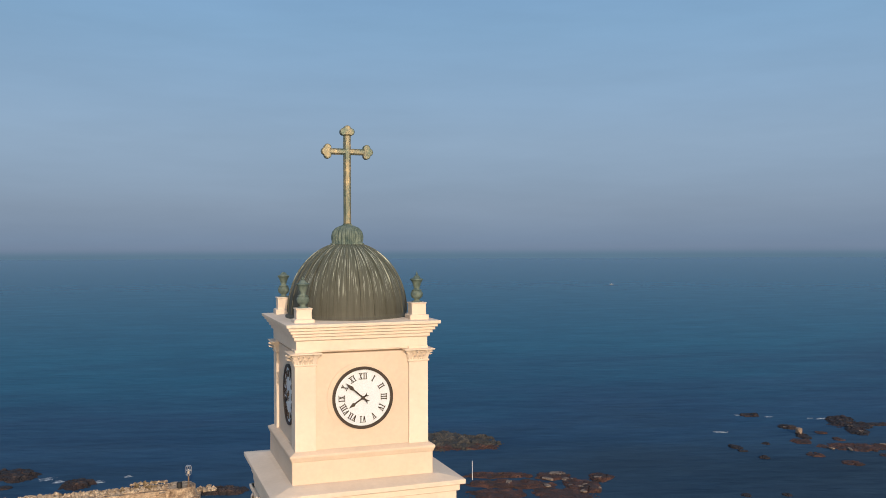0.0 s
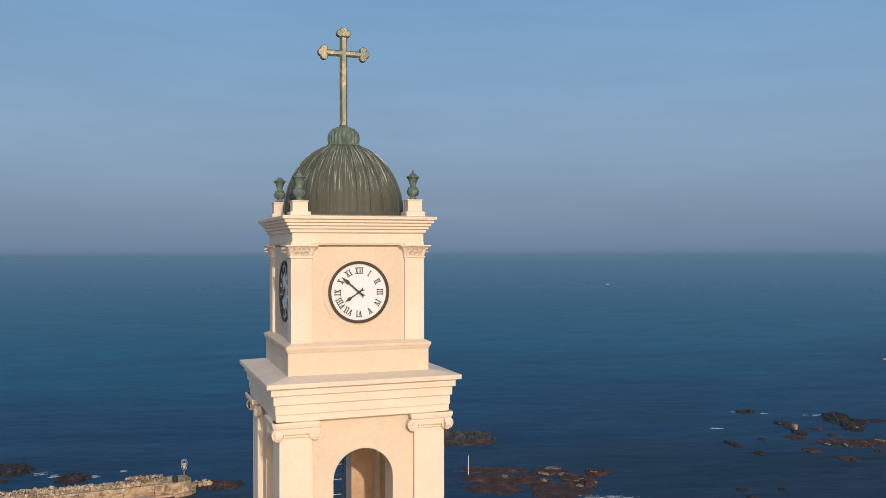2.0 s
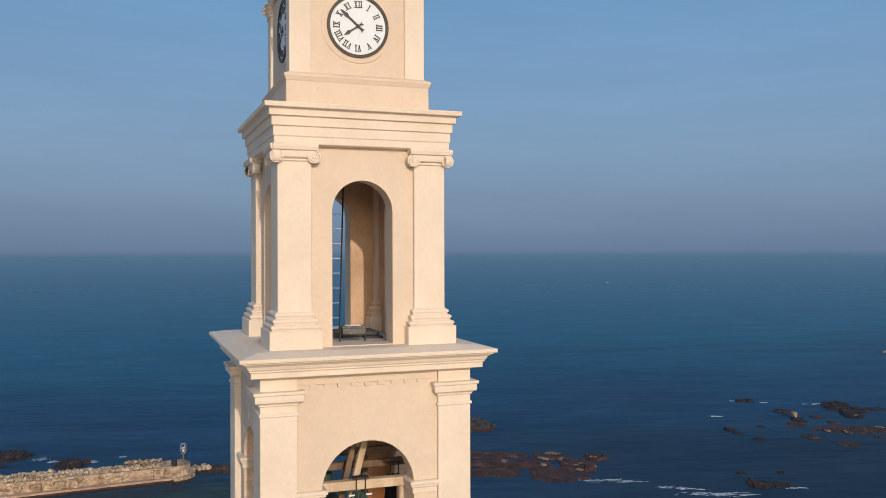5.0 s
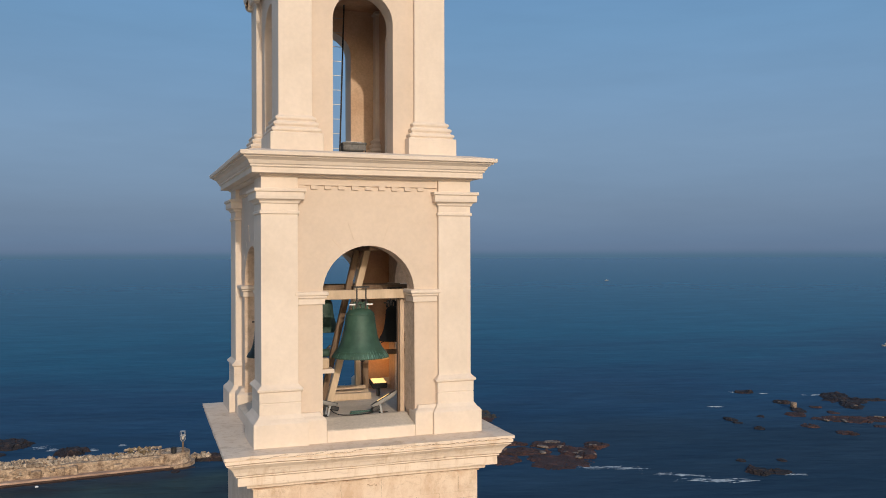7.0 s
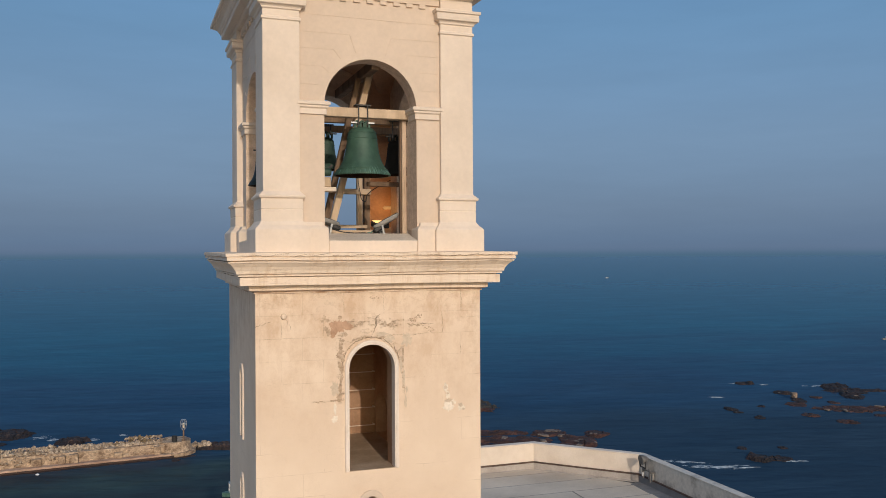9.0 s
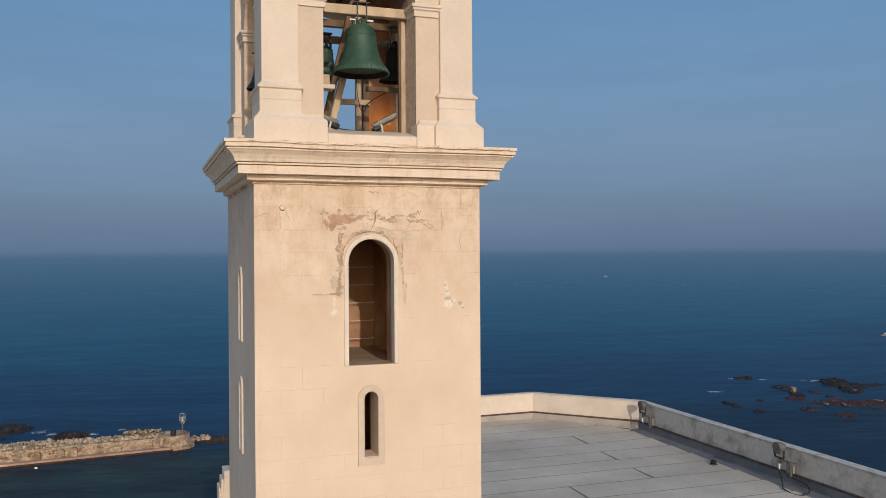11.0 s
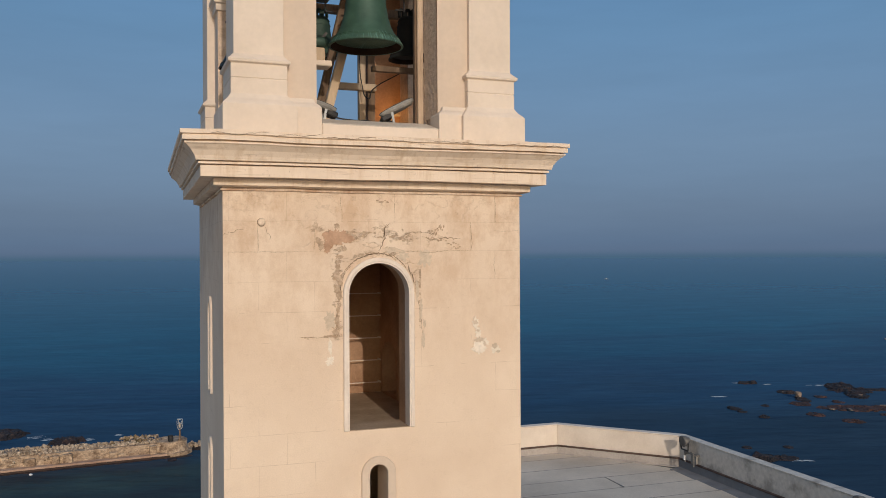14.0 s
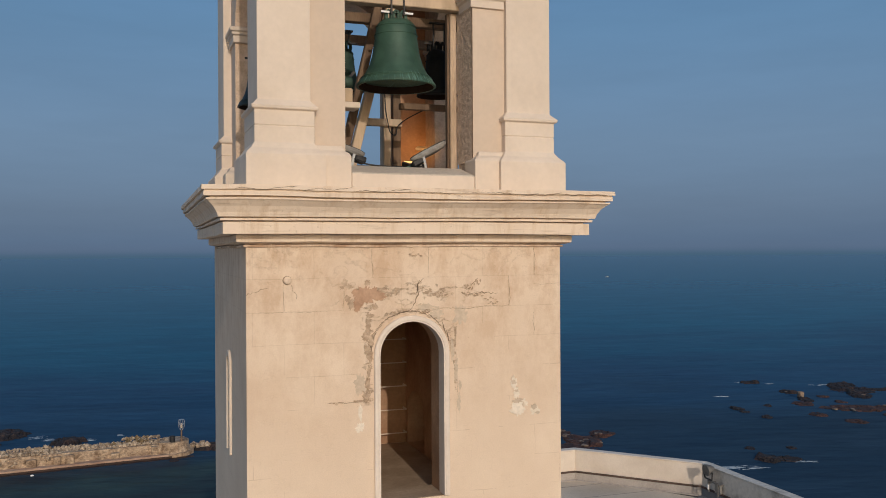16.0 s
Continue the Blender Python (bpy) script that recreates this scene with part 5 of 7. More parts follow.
def floodlight(at, turn, tilt, roll, lit, label, head=M_LAMPGREY):
    """A flat paddle-shaped floodlight on a yoke; its glass lies on the upper side."""
    x, y, z = at
    ob = thing("floodlight", label, "floodlight", (x, y, z), "floodlights of the belfry")
    part("foot", boxed(x - 0.07, x + 0.07, y - 0.05, y + 0.05, z, z + 0.02), M_IRON, ob)
    m = Matrix.Translation((x, y, z + 0.24)) @ Matrix.Rotation(radians(turn), 4, "Z")
    for k in (-1, 1):
        a, b = m @ Vector((-0.06, k * 0.07, -0.225)), m @ Vector((-0.10, k * 0.07, -0.03))
        part("yoke", barred(a, b, 0.018, 0.03), M_STEEL, ob)
    m2 = m @ Matrix.Rotation(radians(tilt), 4, "Y") @ Matrix.Rotation(radians(roll), 4, "X")
    def outline(f, zz):
        n = 28
        for i in range(n):
            a = 2 * math.pi * i / n
            c_, s_ = math.cos(a), math.sin(a)
            w = 0.105 if c_ > 0 else 0.105 - 0.035 * c_ * c_
            yield (0.25 * f * abs(c_) ** 0.72 * (1 if c_ > 0 else -1), w * f * abs(s_) ** 0.72 * (1 if s_ > 0 else -1), zz)
    def shell(levels):
        bm = bmesh.new()
        rings = [[bm.verts.new(p) for p in outline(f, zz)] for f, zz in levels]
        for r0, r1 in zip(rings, rings[1:]):
            for i in range(28):
                bm.faces.new((r0[i], r0[(i + 1) % 28], r1[(i + 1) % 28], r1[i]))
        bm.faces.new(rings[0][::-1])
        bm.faces.new(rings[-1])
        bm.transform(m2)
        return bm
    part("head", shell([(0.55, -0.052), (0.80, -0.044), (0.95, -0.022), (1.0, 0.0), (1.0, 0.016)]), head, ob)
    part("bezel", shell([(0.99, 0.0165), (1.0, 0.022), (0.92, 0.026)]), M_IRON, ob)
    part("lens", shell([(0.50, 0.0262), (0.46, 0.029)]), M_LAMP if lit else M_WHITE, ob, "glowing warm lens" if lit else "frosted lens")
    bm = boxed(-0.27, -0.13, -0.06, 0.06, -0.10, -0.03)
    bm.transform(m2)
    part("gear_box", bm, M_IRON, ob, bevel=0.012)
    return m2


floodlight((0.40, -1.16, 1.655), 4, -27, -13, True, "lit grey paddle floodlight tilted up on the belfry floor")
floodlight((-0.60, -1.10, 1.655), 184, -16, 9, False, "grey paddle floodlight beside the arch jamb")
box_lamp = thing("floodlight", "lit square floodlight throwing warm light up the wall", "floodlight", (0.75, 0.5, 1.65), "floodlights of the belfry")
bm = boxed(-0.14, 0.14, -0.15, 0.15, -0.10, 0.0)
tip = Matrix.Translation((0.75, 0.50, 1.93)) @ Matrix.Rotation(radians(11), 4, "X")
bm.transform(tip)
part("housing", bm, M_IRON, box_lamp, bevel=0.015)
bm = boxed(-0.12, 0.12, -0.12, 0.12, 0.001, 0.008)
bm.transform(tip)
part("lens", bm, M_LAMP, box_lamp, "glowing warm lens")
part("stand", boxed(0.72, 0.78, 0.47, 0.53, 1.655, 1.85), M_IRON, box_lamp)
lamp = bpy.data.lights.new("warm_floodlight", "AREA")
lamp.shape, lamp.size, lamp.energy, lamp.color = "DISK", 0.2, 1.5, (1.0, 0.50, 0.14)
lamp_ob = new("warm_floodlight", lamp)
lamp_ob.matrix_world = look((0.84, 0.58, 1.99), (1.08, 1.66, 2.35))
lamp.spread = radians(75)


def cable(name, points, r, material, label):
    cu = bpy.data.curves.new(name, "CURVE")
    cu.dimensions, cu.bevel_depth, cu.bevel_resolution, cu.resolution_u = "3D", r, 2, 6
    sp = cu.splines.new("BEZIER")
    sp.bezier_points.add(len(points) - 1)
    for b, p in zip(sp.bezier_points, points):
        b.co, b.handle_left_type, b.handle_right_type = p, "AUTO", "AUTO"
    tmp = bpy.data.objects.new(name, cu)
    me = bpy.data.meshes.new_from_object(tmp)
    bpy.data.objects.remove(tmp)
    me.materials.clear()
    me.materials.append(material)
    ob = new(name, me)
    return tagged(ob, label, "cable")


cable("cable", [(-0.52, -1.12, 1.80), (-0.42, -1.28, 1.72), (-0.2, -1.30, 1.69), (0.02, -1.28, 1.69), (0.12, -1.2, 1.68), (0.35, -1.15, 1.72)], 0.009, M_IRON, "dark cable looped over the belfry sill")
cable("cable", [(-0.15, -1.05, 1.667), (0.05, -1.15, 1.667), (0.25, -1.02, 1.667), (0.05, -0.90, 1.667), (-0.12, -1.0, 1.68), (0.15, -1.1, 1.70), (0.36, -1.05, 1.80)], 0.011, M_CABLE, "coiled green cable on the belfry floor")
cable("cable", [(0.35, 0.6, 3.0), (0.38, 0.55, 2.5), (0.45, 0.5, 2.3), (0.55, 0.6, 2.45), (0.95, 0.5, 2.7)], 0.008, M_IRON, "thin cable hanging from the bell frame")

# ---- open tier: ladder and floodlight box ----
ladder = thing("ladder", "thin dark iron ladder leaning inside the open tier", "ladder", (-0.2, 0.55, 5.9))
for x0, x1 in ((0.02, 0.18), (-0.40, -0.24)):
    part("rail", barred((x0, 0.45, 5.895), (x1, 0.75, 8.9), 0.022, 0.03), M_IRON, ladder)
for k in range(10):
    f = 0.1 + 0.09 * k
    z, y, x = 5.9 + 3.0 * f, 0.45 + 0.3 * f, 0.02 + 0.16 * f
    part("rung", barred((x - 0.42, y, z), (x, y, z), 0.011, 0.011), M_STEEL, ladder, "pale steel rung")
hatch = thing("floor_hatch", "dark grey raised hatch in the open tier floor", "hatch", (0.2, 0.3, 5.89))
part("cover", boxed(-0.35, 0.62, -0.10, 0.62, 5.894, 5.99), M_TAR, hatch, bevel=0.01)
part("flap", boxed(0.30, 0.62, -0.36, -0.12, 5.894, 5.93), M_IRON, hatch)
lampbox = thing("floodlight", "dark grey floodlight with pale glass facing up on the floor", "floodlight", (0.0, -0.70, 5.894))
bm = bmesh.new()
square_turn(bm, [(-0.03, 6.01), (0.0, 6.03), (0.0, 6.12), (0.015, 6.125), (0.015, 6.15), (-0.01, 6.16)], 0.195, 0.12, 0.0, -0.70)
part("housing", bm, M_PROJ, lampbox, bevel=0.008)
part("lens", boxed(-0.13, 0.13, -0.79, -0.61, 6.159, 6.168), M_WHITE, lampbox, "pale glass lens")
for k in range(5):
    part("cooling_rib", boxed(-0.16 + 0.075 * k, -0.145 + 0.075 * k, -0.828, -0.818, 6.035, 6.115), M_PROJ, lampbox)
for sx in (-1, 1):
    part("yoke", boxed(sx * 0.216 - 0.008, sx * 0.216 + 0.008, -0.72, -0.68, 5.894, 6.10), M_IRON, lampbox)

# rungs inside the shaft
for k in range(7):
    z = -0.55 - 0.334 * k
    rung = thing("wall_rung", "thin pale steel rung fixed inside the shaft", "rung", (0.1, 1.0, z), "rungs inside the shaft")
    part("bar", barred((-0.25, 0.92, z), (0.735, 0.92, z), 0.013, 0.013), M_TRIM, rung)
    for x in (-0.25, 0.735):
        part("stub", barred((x, 0.92, z), (x, 1.06, z), 0.02, 0.02), M_TRIM, rung)

# ---- wear of the shaft's plaster ----
M_SCAR = surface("bare_render", (0.40, 0.24, 0.15), (0.53, 0.34, 0.225), 6, 0.9, 0, 30, 0.4, 0.01)
M_PATCH = surface("flaked_plaster", (0.38, 0.265, 0.175), (0.60, 0.455, 0.33), 16, 0.9, 0, 40, 0.5, 0.012)
M_FAINT = surface("thin_plaster", (0.54, 0.43, 0.325), (0.66, 0.53, 0.40), 9, 0.9, 0, 30, 0.4, 0.01)
M_PALE = surface("pale_filler", (0.74, 0.64, 0.52), (0.84, 0.74, 0.62), 7, 0.9, 0, 30, 0.3, 0.01)
M_CRACK = surface("crack_shadow", (0.16, 0.11, 0.07), (0.28, 0.20, 0.13), 9, 0.95, 0, 40, 0.2, 0.005)


def blotch(x, z, rx, rz, seed, material, depth=0.004, name="flaked_patch"):
    """A thin ragged patch on the front plaster."""
    depth += 0.00025 * (seed % 29)
    rnd = random.Random(seed)
    bm = bmesh.new()
    n = 110
    ph = rnd.random() * 10
    ring = []
    for i in range(n):
        a = 2 * math.pi * i / n
        k = 1 + 0.5 * noise.fractal(Vector((2.2 * math.cos(a) + ph, 2.2 * math.sin(a), seed * 1.3)), 0.55, 2.1, 7) + rnd.uniform(-0.05, 0.05)
        ring.append((x + rx * k * math.cos(a), z + rz * k * math.sin(a)))
    f = [bm.verts.new((p, -S - depth, q)) for p, q in ring]
    g = [bm.verts.new((p, -S + 0.01, q)) for p, q in ring]
    bm.faces.new(f)
    for i in range(n):
        bm.faces.new((f[i], g[i], g[(i + 1) % n], f[(i + 1) % n]))
    part(name, bm, material, tower)


def crack(x, z, length, angle, seed, width=0.006, y=-S, wander=0.5, material=None):
    """A thin wandering crack on the front plaster."""
    rnd = random.Random(seed)
    bm = bmesh.new()
    n = max(4, int(length / 0.03))
    a = radians(angle)
    p = [(x, z)]
    for i in range(n):
        b = a + rnd.uniform(-wander, wander)
        p.append((p[-1][0] + length / n * math.cos(b), p[-1][1] + length / n * math.sin(b)))
    last = None
    for i, (px_, pz_) in enumerate(p):
        w = width * (0.35 + rnd.random()) * (0.3 + 0.7 * math.sin(math.pi * (i + 0.5) / (n + 1)))
        nx, nz = -math.sin(a) * w, math.cos(a) * w
        ring = [bm.verts.new((px_ - nx, y - 0.003, pz_ - nz)), bm.verts.new((px_ + nx, y - 0.003, pz_ + nz))]
        if last:
            bm.faces.new((last[0], ring[0], ring[1], last[1]))
        last = ring
    ob = part("crack", bm, material or M_CRACK, tower)
    mod = ob.modifiers.new("thickness", "SOLIDIFY")
    mod.thickness = 0.003


for k, (x, z, rx, rz) in enumerate(((-0.56, 0.245, 0.115, 0.085), (-0.45, 0.25, 0.10, 0.06), (-0.625, 0.14, 0.045, 0.06), (-0.37, 0.215, 0.05, 0.035))):
    blotch(x, z, rx, rz, 3 + k, M_SCAR, name="bare_patch")
GREY_PATCHES = [(-0.765, 0.38, 0.03, 0.04), (-0.72, 0.335, 0.035, 0.025), (-0.795, 0.33, 0.02, 0.02), (-0.735, 0.21, 0.03, 0.035), (-0.70, 0.15, 0.03, 0.05), (-0.515, 0.375, 0.035, 0.03), (-0.43, 0.115, 0.03, 0.03), (-0.49, 0.02, 0.04, 0.02),
                (-0.51, -0.09, 0.03, 0.05), (-0.53, -0.20, 0.045, 0.05), (-0.475, -0.27, 0.03, 0.05), (-0.49, -0.42, 0.03, 0.06), (-0.505, -0.58, 0.02, 0.06), (-0.515, -0.72, 0.025, 0.07), (-0.535, -0.85, 0.035, 0.04), (-0.62, -0.895, 0.06, 0.012)]
FAINT_PATCHES = [(0.14, 0.10, 0.10, 0.03), (0.27, 0.02, 0.07, 0.06), (0.55, 0.0, 0.08, 0.09), (0.455, -0.40, 0.022, 0.13), (0.50, -0.62, 0.022, 0.12), (0.545, -0.79, 0.018, 0.05), (0.53, -0.98, 0.02, 0.09), (-0.61, -0.72, 0.06, 0.10)]
DARK_FLECKS = [(0.29, 0.215, 0.10, 0.012), (0.62, 0.235, 0.05, 0.014), (0.76, 0.215, 0.07, 0.012), (0.92, 0.17, 0.07, 0.014), (0.68, 0.30, 0.025, 0.025), (0.76, 0.36, 0.04, 0.025), (0.95, 0.12, 0.06, 0.012), (-0.86, -0.905, 0.07, 0.012), (0.03, 0.67, 0.07, 0.012)]
for k, (x, z, rx, rz) in enumerate(GREY_PATCHES):
    blotch(x, z, rx, rz, 11 + k, M_PATCH, 0.002)
for k, (x, z, rx, rz) in enumerate(FAINT_PATCHES):
    blotch(x, z, rx, rz, 31 + k, M_FAINT, 0.002)
for k, (x, z, rx, rz) in enumerate(DARK_FLECKS):
    for q in range(5):
        # broken rows of chipped plaster
        blotch(x + rx * (q - 2) * 0.45, z + rz * math.sin(q * 2.1 + k), rx * 0.2, rz * (0.45 + 0.2 * (q % 3)), 71 + 5 * k + q, M_PATCH, 0.002)
for k, (x, z, rx, rz) in enumerate(((1.20, -0.80, 0.035, 0.07), (1.235, -0.92, 0.035, 0.06), (1.245, -1.10, 0.085, 0.075), (1.33, -1.04, 0.05, 0.04), (1.47, -1.13, 0.055, 0.05), (-0.605, -1.18, 0.045, 0.05), (-0.60, -1.02, 0.02, 0.10))):
    blotch(x, z, rx, rz, 141 + k, M_PALE, 0.003)
for k, (x, z, rx, rz) in enumerate(((1.20, -0.795, 0.03, 0.025), (1.235, -0.895, 0.025, 0.015), (1.25, -1.01, 0.06, 0.025), (1.32, -1.06, 0.015, 0.03), (1.455, -1.09, 0.03, 0.03), (1.50, -1.16, 0.03, 0.015))):
    blotch(x, z, rx, rz, 161 + k, M_FAINT, 0.0065)
for k, (x, z, ln, an, w) in enumerate(((-0.02, 0.084, 0.39, 65, 0.006), (0.04, 0.25, 0.16, 75, 0.006), (-1.80, 0.262, 0.28, 14, 0.003), (-1.333, 0.363, 0.17, -66, 0.003), (0.575, 0.235, 0.48, -10, 0.005), (0.62, 0.27, 0.2, 42, 0.004),
                                      (0.077, 0.078, 1.08, 0, 0.0025), (1.146, 0.43, 0.35, -90, 0.003), (1.46, 0.74, 0.31, -90, 0.002), (-0.463, 0.79, 0.34, -90, 0.002), (0.178, 0.77, 0.3, -90, 0.0015), (1.456, 0.0, 0.26, -90, 0.0015), (-1.415, 0.37, 0.28, -90, 0.002), (-0.77, 0.43, 0.35, -90, 0.002),
                                      (-1.7, 0.08, 0.75, 0, 0.0015), (1.45, 0.33, 0.33, -2, 0.002), (-0.96, -0.90, 0.34, 0, 0.003), (0.43, -0.22, 0.75, -82, 0.004))):
    crack(x, z, ln, an, 60 + k, w if k < 6 else 0.6 * w, wander=0.8 if k < 6 else 0.25)
# a band of weathered hairlines over the window arch
for k in range(26):
    a = math.pi * (0.08 + 0.84 * k / 25)
    crack(-0.03 + 0.46 * math.cos(a), -0.41 + 0.46 * math.sin(a), 0.09, math.degrees(a) + 85, 120 + k, 0.0045, wander=0.45)
for k in range(14):
    crack(-1.95 + 0.295 * k, 1.338 - 0.006 * (k % 3), 0.31, 0.5, 150 + k, 0.004 if 3 < k < 6 or k > 8 else 0.002, y=-2.266, wander=0.3)
disc = turned([(0.041, 0.0), (0.043, 0.026), (0.038, 0.037), (0.024, 0.043), (0.01, 0.045)], 24)
disc.transform(Matrix.Translation((-1.379, -S, 0.416)) @ Matrix.Rotation(math.pi / 2, 4, "X"))
part("anchor_plate", disc, M_SHAFT, tower, "round plastered tie anchor", smooth=True)
# shade round the plate's rim, put in as a thin dark band
disc = ring_band(0.042, 0.046, -0.006, 0.0, 28)
disc.transform(Matrix.Translation((-1.379, -S, 0.416)))
part("anchor_rim_shade", disc, M_CRACK, tower)

# stepped white gable coping behind the shaft
gable = thing("church_gable", "white stepped gable wall beside the tower shaft", "wall", (-1.9, 2.6, -40), kind="structure")
for k in range(3):
    part("gable_step", boxed(-1.90 - 0.05 * k, -1.5 if k == 0 else -1.90 - 0.05 * (k - 1), 2.352, 2.798, -40, -4.50 - 0.16 * k), M_TRIM, gable, bevel=0.015)

# ---- church roof ----
ROOF_Z = -5.82
PZ = -4.97
roof = [(1.82, -1.8), (11.08, -1.8), (11.08, 8.2), (8.68, 10.72), (-0.4, 10.72), (-0.4, 2.32), (1.82, 2.32)]
bm = bmesh.new()
top = [bm.verts.new((x, y, ROOF_Z - 0.02)) for x, y in roof]
bot = [bm.verts.new((x, y, -40)) for x, y in roof]
bm.faces.new(top)
bm.faces.new(bot[::-1])
for i in range(len(roof)):
    bm.faces.new((top[i], bot[i], bot[(i + 1) % len(roof)], top[(i + 1) % len(roof)])).material_index = 1
church = thing("church_roof", "flat grey roof terrace of the church with low parapet", "roof", (5, 4, ROOF_Z), kind="structure")
part("roof_deck", bm, M_TAR, church, extra=M_PAINT)


def roof_xmax(y):
    return 11.0 if y <= 8.2 else 11.0 - (y - 8.2) * 0.952


SEAMS = [10.66, 10.15, 9.1, 8.0, 7.0, 6.0, 5.08, 4.2, 3.2, 2.2, 1.2, 0.2, -0.8, -1.8]
CUTS = {3: 8.6, 5: 8.42, 7: 8.3, 9: 4.6, 11: 7.5, 8: 6.0}
for k, (y1, y0) in enumerate(zip(SEAMS, SEAMS[1:])):
    x0 = -0.35 if y0 > 2.4 else 1.83
    cuts = [x0] + ([CUTS[k]] if k in CUTS else []) + [None]
    for a, b in zip(cuts, cuts[1:]):
        hi = (roof_xmax(y1), roof_xmax(y0)) if b is None else (b - 0.003, b - 0.003)
        q = [(a + 0.003, y0 + 0.005), (hi[1], y0 + 0.005), (hi[0], y1 - 0.005), (a + 0.003, y1 - 0.005)]
        tilt = -0.022
        bm = bmesh.new()
        sh = [(x, y + tilt * (x - 5.5), ROOF_Z + (0.0 if j < 2 else 0.018)) for j, (x, y) in enumerate(q)]
        lo = [bm.verts.new((x, y, ROOF_Z - 0.03)) for x, y, z in sh]
        up = [bm.verts.new(p) for p in sh]
        bm.faces.new(up)
        for i in range(4):
            bm.faces.new((lo[i], lo[(i + 1) % 4], up[(i + 1) % 4], up[i]))
        part("roof_sheet", bm, M_ROOF, church)
    x1 = roof_xmax(y0)
    part("seam", barred((x0, y0 + tilt * (x0 - 5.5), ROOF_Z + 0.016), (x1, y0 + tilt * (x1 - 5.5), ROOF_Z + 0.016), 0.024, 0.008), M_SEAM, church, "grey membrane seam")
    if k in CUTS:
        part("seam", barred((CUTS[k], y0 + tilt * (CUTS[k] - 5.5), ROOF_Z + 0.018), (CUTS[k] + 0.02, y1 + tilt * (CUTS[k] - 5.48), ROOF_Z + 0.018), 0.035, 0.008), M_SEAM, church)


def wall_strip(a, b, na, nb, z0, z1, w, name, mat, label="", inset=0.0):
    """A parapet length from a to b, mitred by the outward vectors na, nb; inset moves it inwards."""
    bm = bmesh.new()
    a, b, na, nb = Vector((*a, 0)), Vector((*b, 0)), Vector((*na, 0)), Vector((*nb, 0))
    a, b = a - na * inset, b - nb * inset
    q = [a, b, b + nb * w, a + na * w]
    lo = [bm.verts.new((p.x, p.y, z0)) for p in q]
    hi = [bm.verts.new((p.x, p.y, z1)) for p in q]
    bm.faces.new(lo[::-1])
    bm.faces.new(hi)
    for i in range(4):
        bm.faces.new((lo[i], lo[(i + 1) % 4], hi[(i + 1) % 4], hi[i]))
    return part(name, bm, mat, church, label, bevel=0.01)


edge = [((-0.4, 10.72), (0, 1)), ((8.68, 10.72), (0.41, 1.0)), ((11.08, 8.2), (1.0, 0.40)), ((11.08, -1.9), (1, 0))]
for k, ((a, na), (b, nb)) in enumerate(zip(edge, edge[1:])):
    wall_strip(a, b, na, nb, -40.0, PZ - 0.03, 0.24, "parapet", M_PARAPET if k < 2 else M_CONCRETE, "cream painted parapet wall" if k < 2 else "stained grey cement parapet wall")
    wall_strip(a, b, na, nb, PZ - 0.028, PZ + 0.004, 0.262, "coping", M_PARAPET if k < 2 else M_CONCRETE, inset=0.012)
    wall_strip(a, b, na, nb, ROOF_Z - 0.01, ROOF_Z + 0.215, 0.05, "upstand", M_UPSTAND if k < 2 else M_APRON, "folded membrane upstand", inset=0.035)
    wall_strip(a, b, na, nb, ROOF_Z + 0.216, ROOF_Z + 0.262, 0.07, "flashing", M_FLASH, inset=0.052)
    if k < 2:
        wall_strip(a, b, na, nb, ROOF_Z - 0.01, ROOF_Z + 0.03, 0.1, "fillet", M_UPSTAND, inset=0.10)
    else:
        wall_strip(a, b, na, nb, ROOF_Z - 0.01, ROOF_Z + 0.018, 0.4, "apron", M_APRON, "dark grey membrane apron", inset=0.42)


drain = thing("roof_drain", "small dark round drain outlet in the grey roof", "drain", (10.45, 3.72, ROOF_Z + 0.02))
part("collar", turned([(0.10, ROOF_Z - 0.02), (0.10, ROOF_Z + 0.025), (0.08, ROOF_Z + 0.035)], 20, 10.45, 3.72), M_TAR, drain, smooth=True)
part("outlet", turned([(0.07, ROOF_Z), (0.075, ROOF_Z + 0.11), (0.05, ROOF_Z + 0.13), (0.01, ROOF_Z + 0.14)], 16, 10.45, 3.72), M_NEARBLACK, drain, smooth=True)


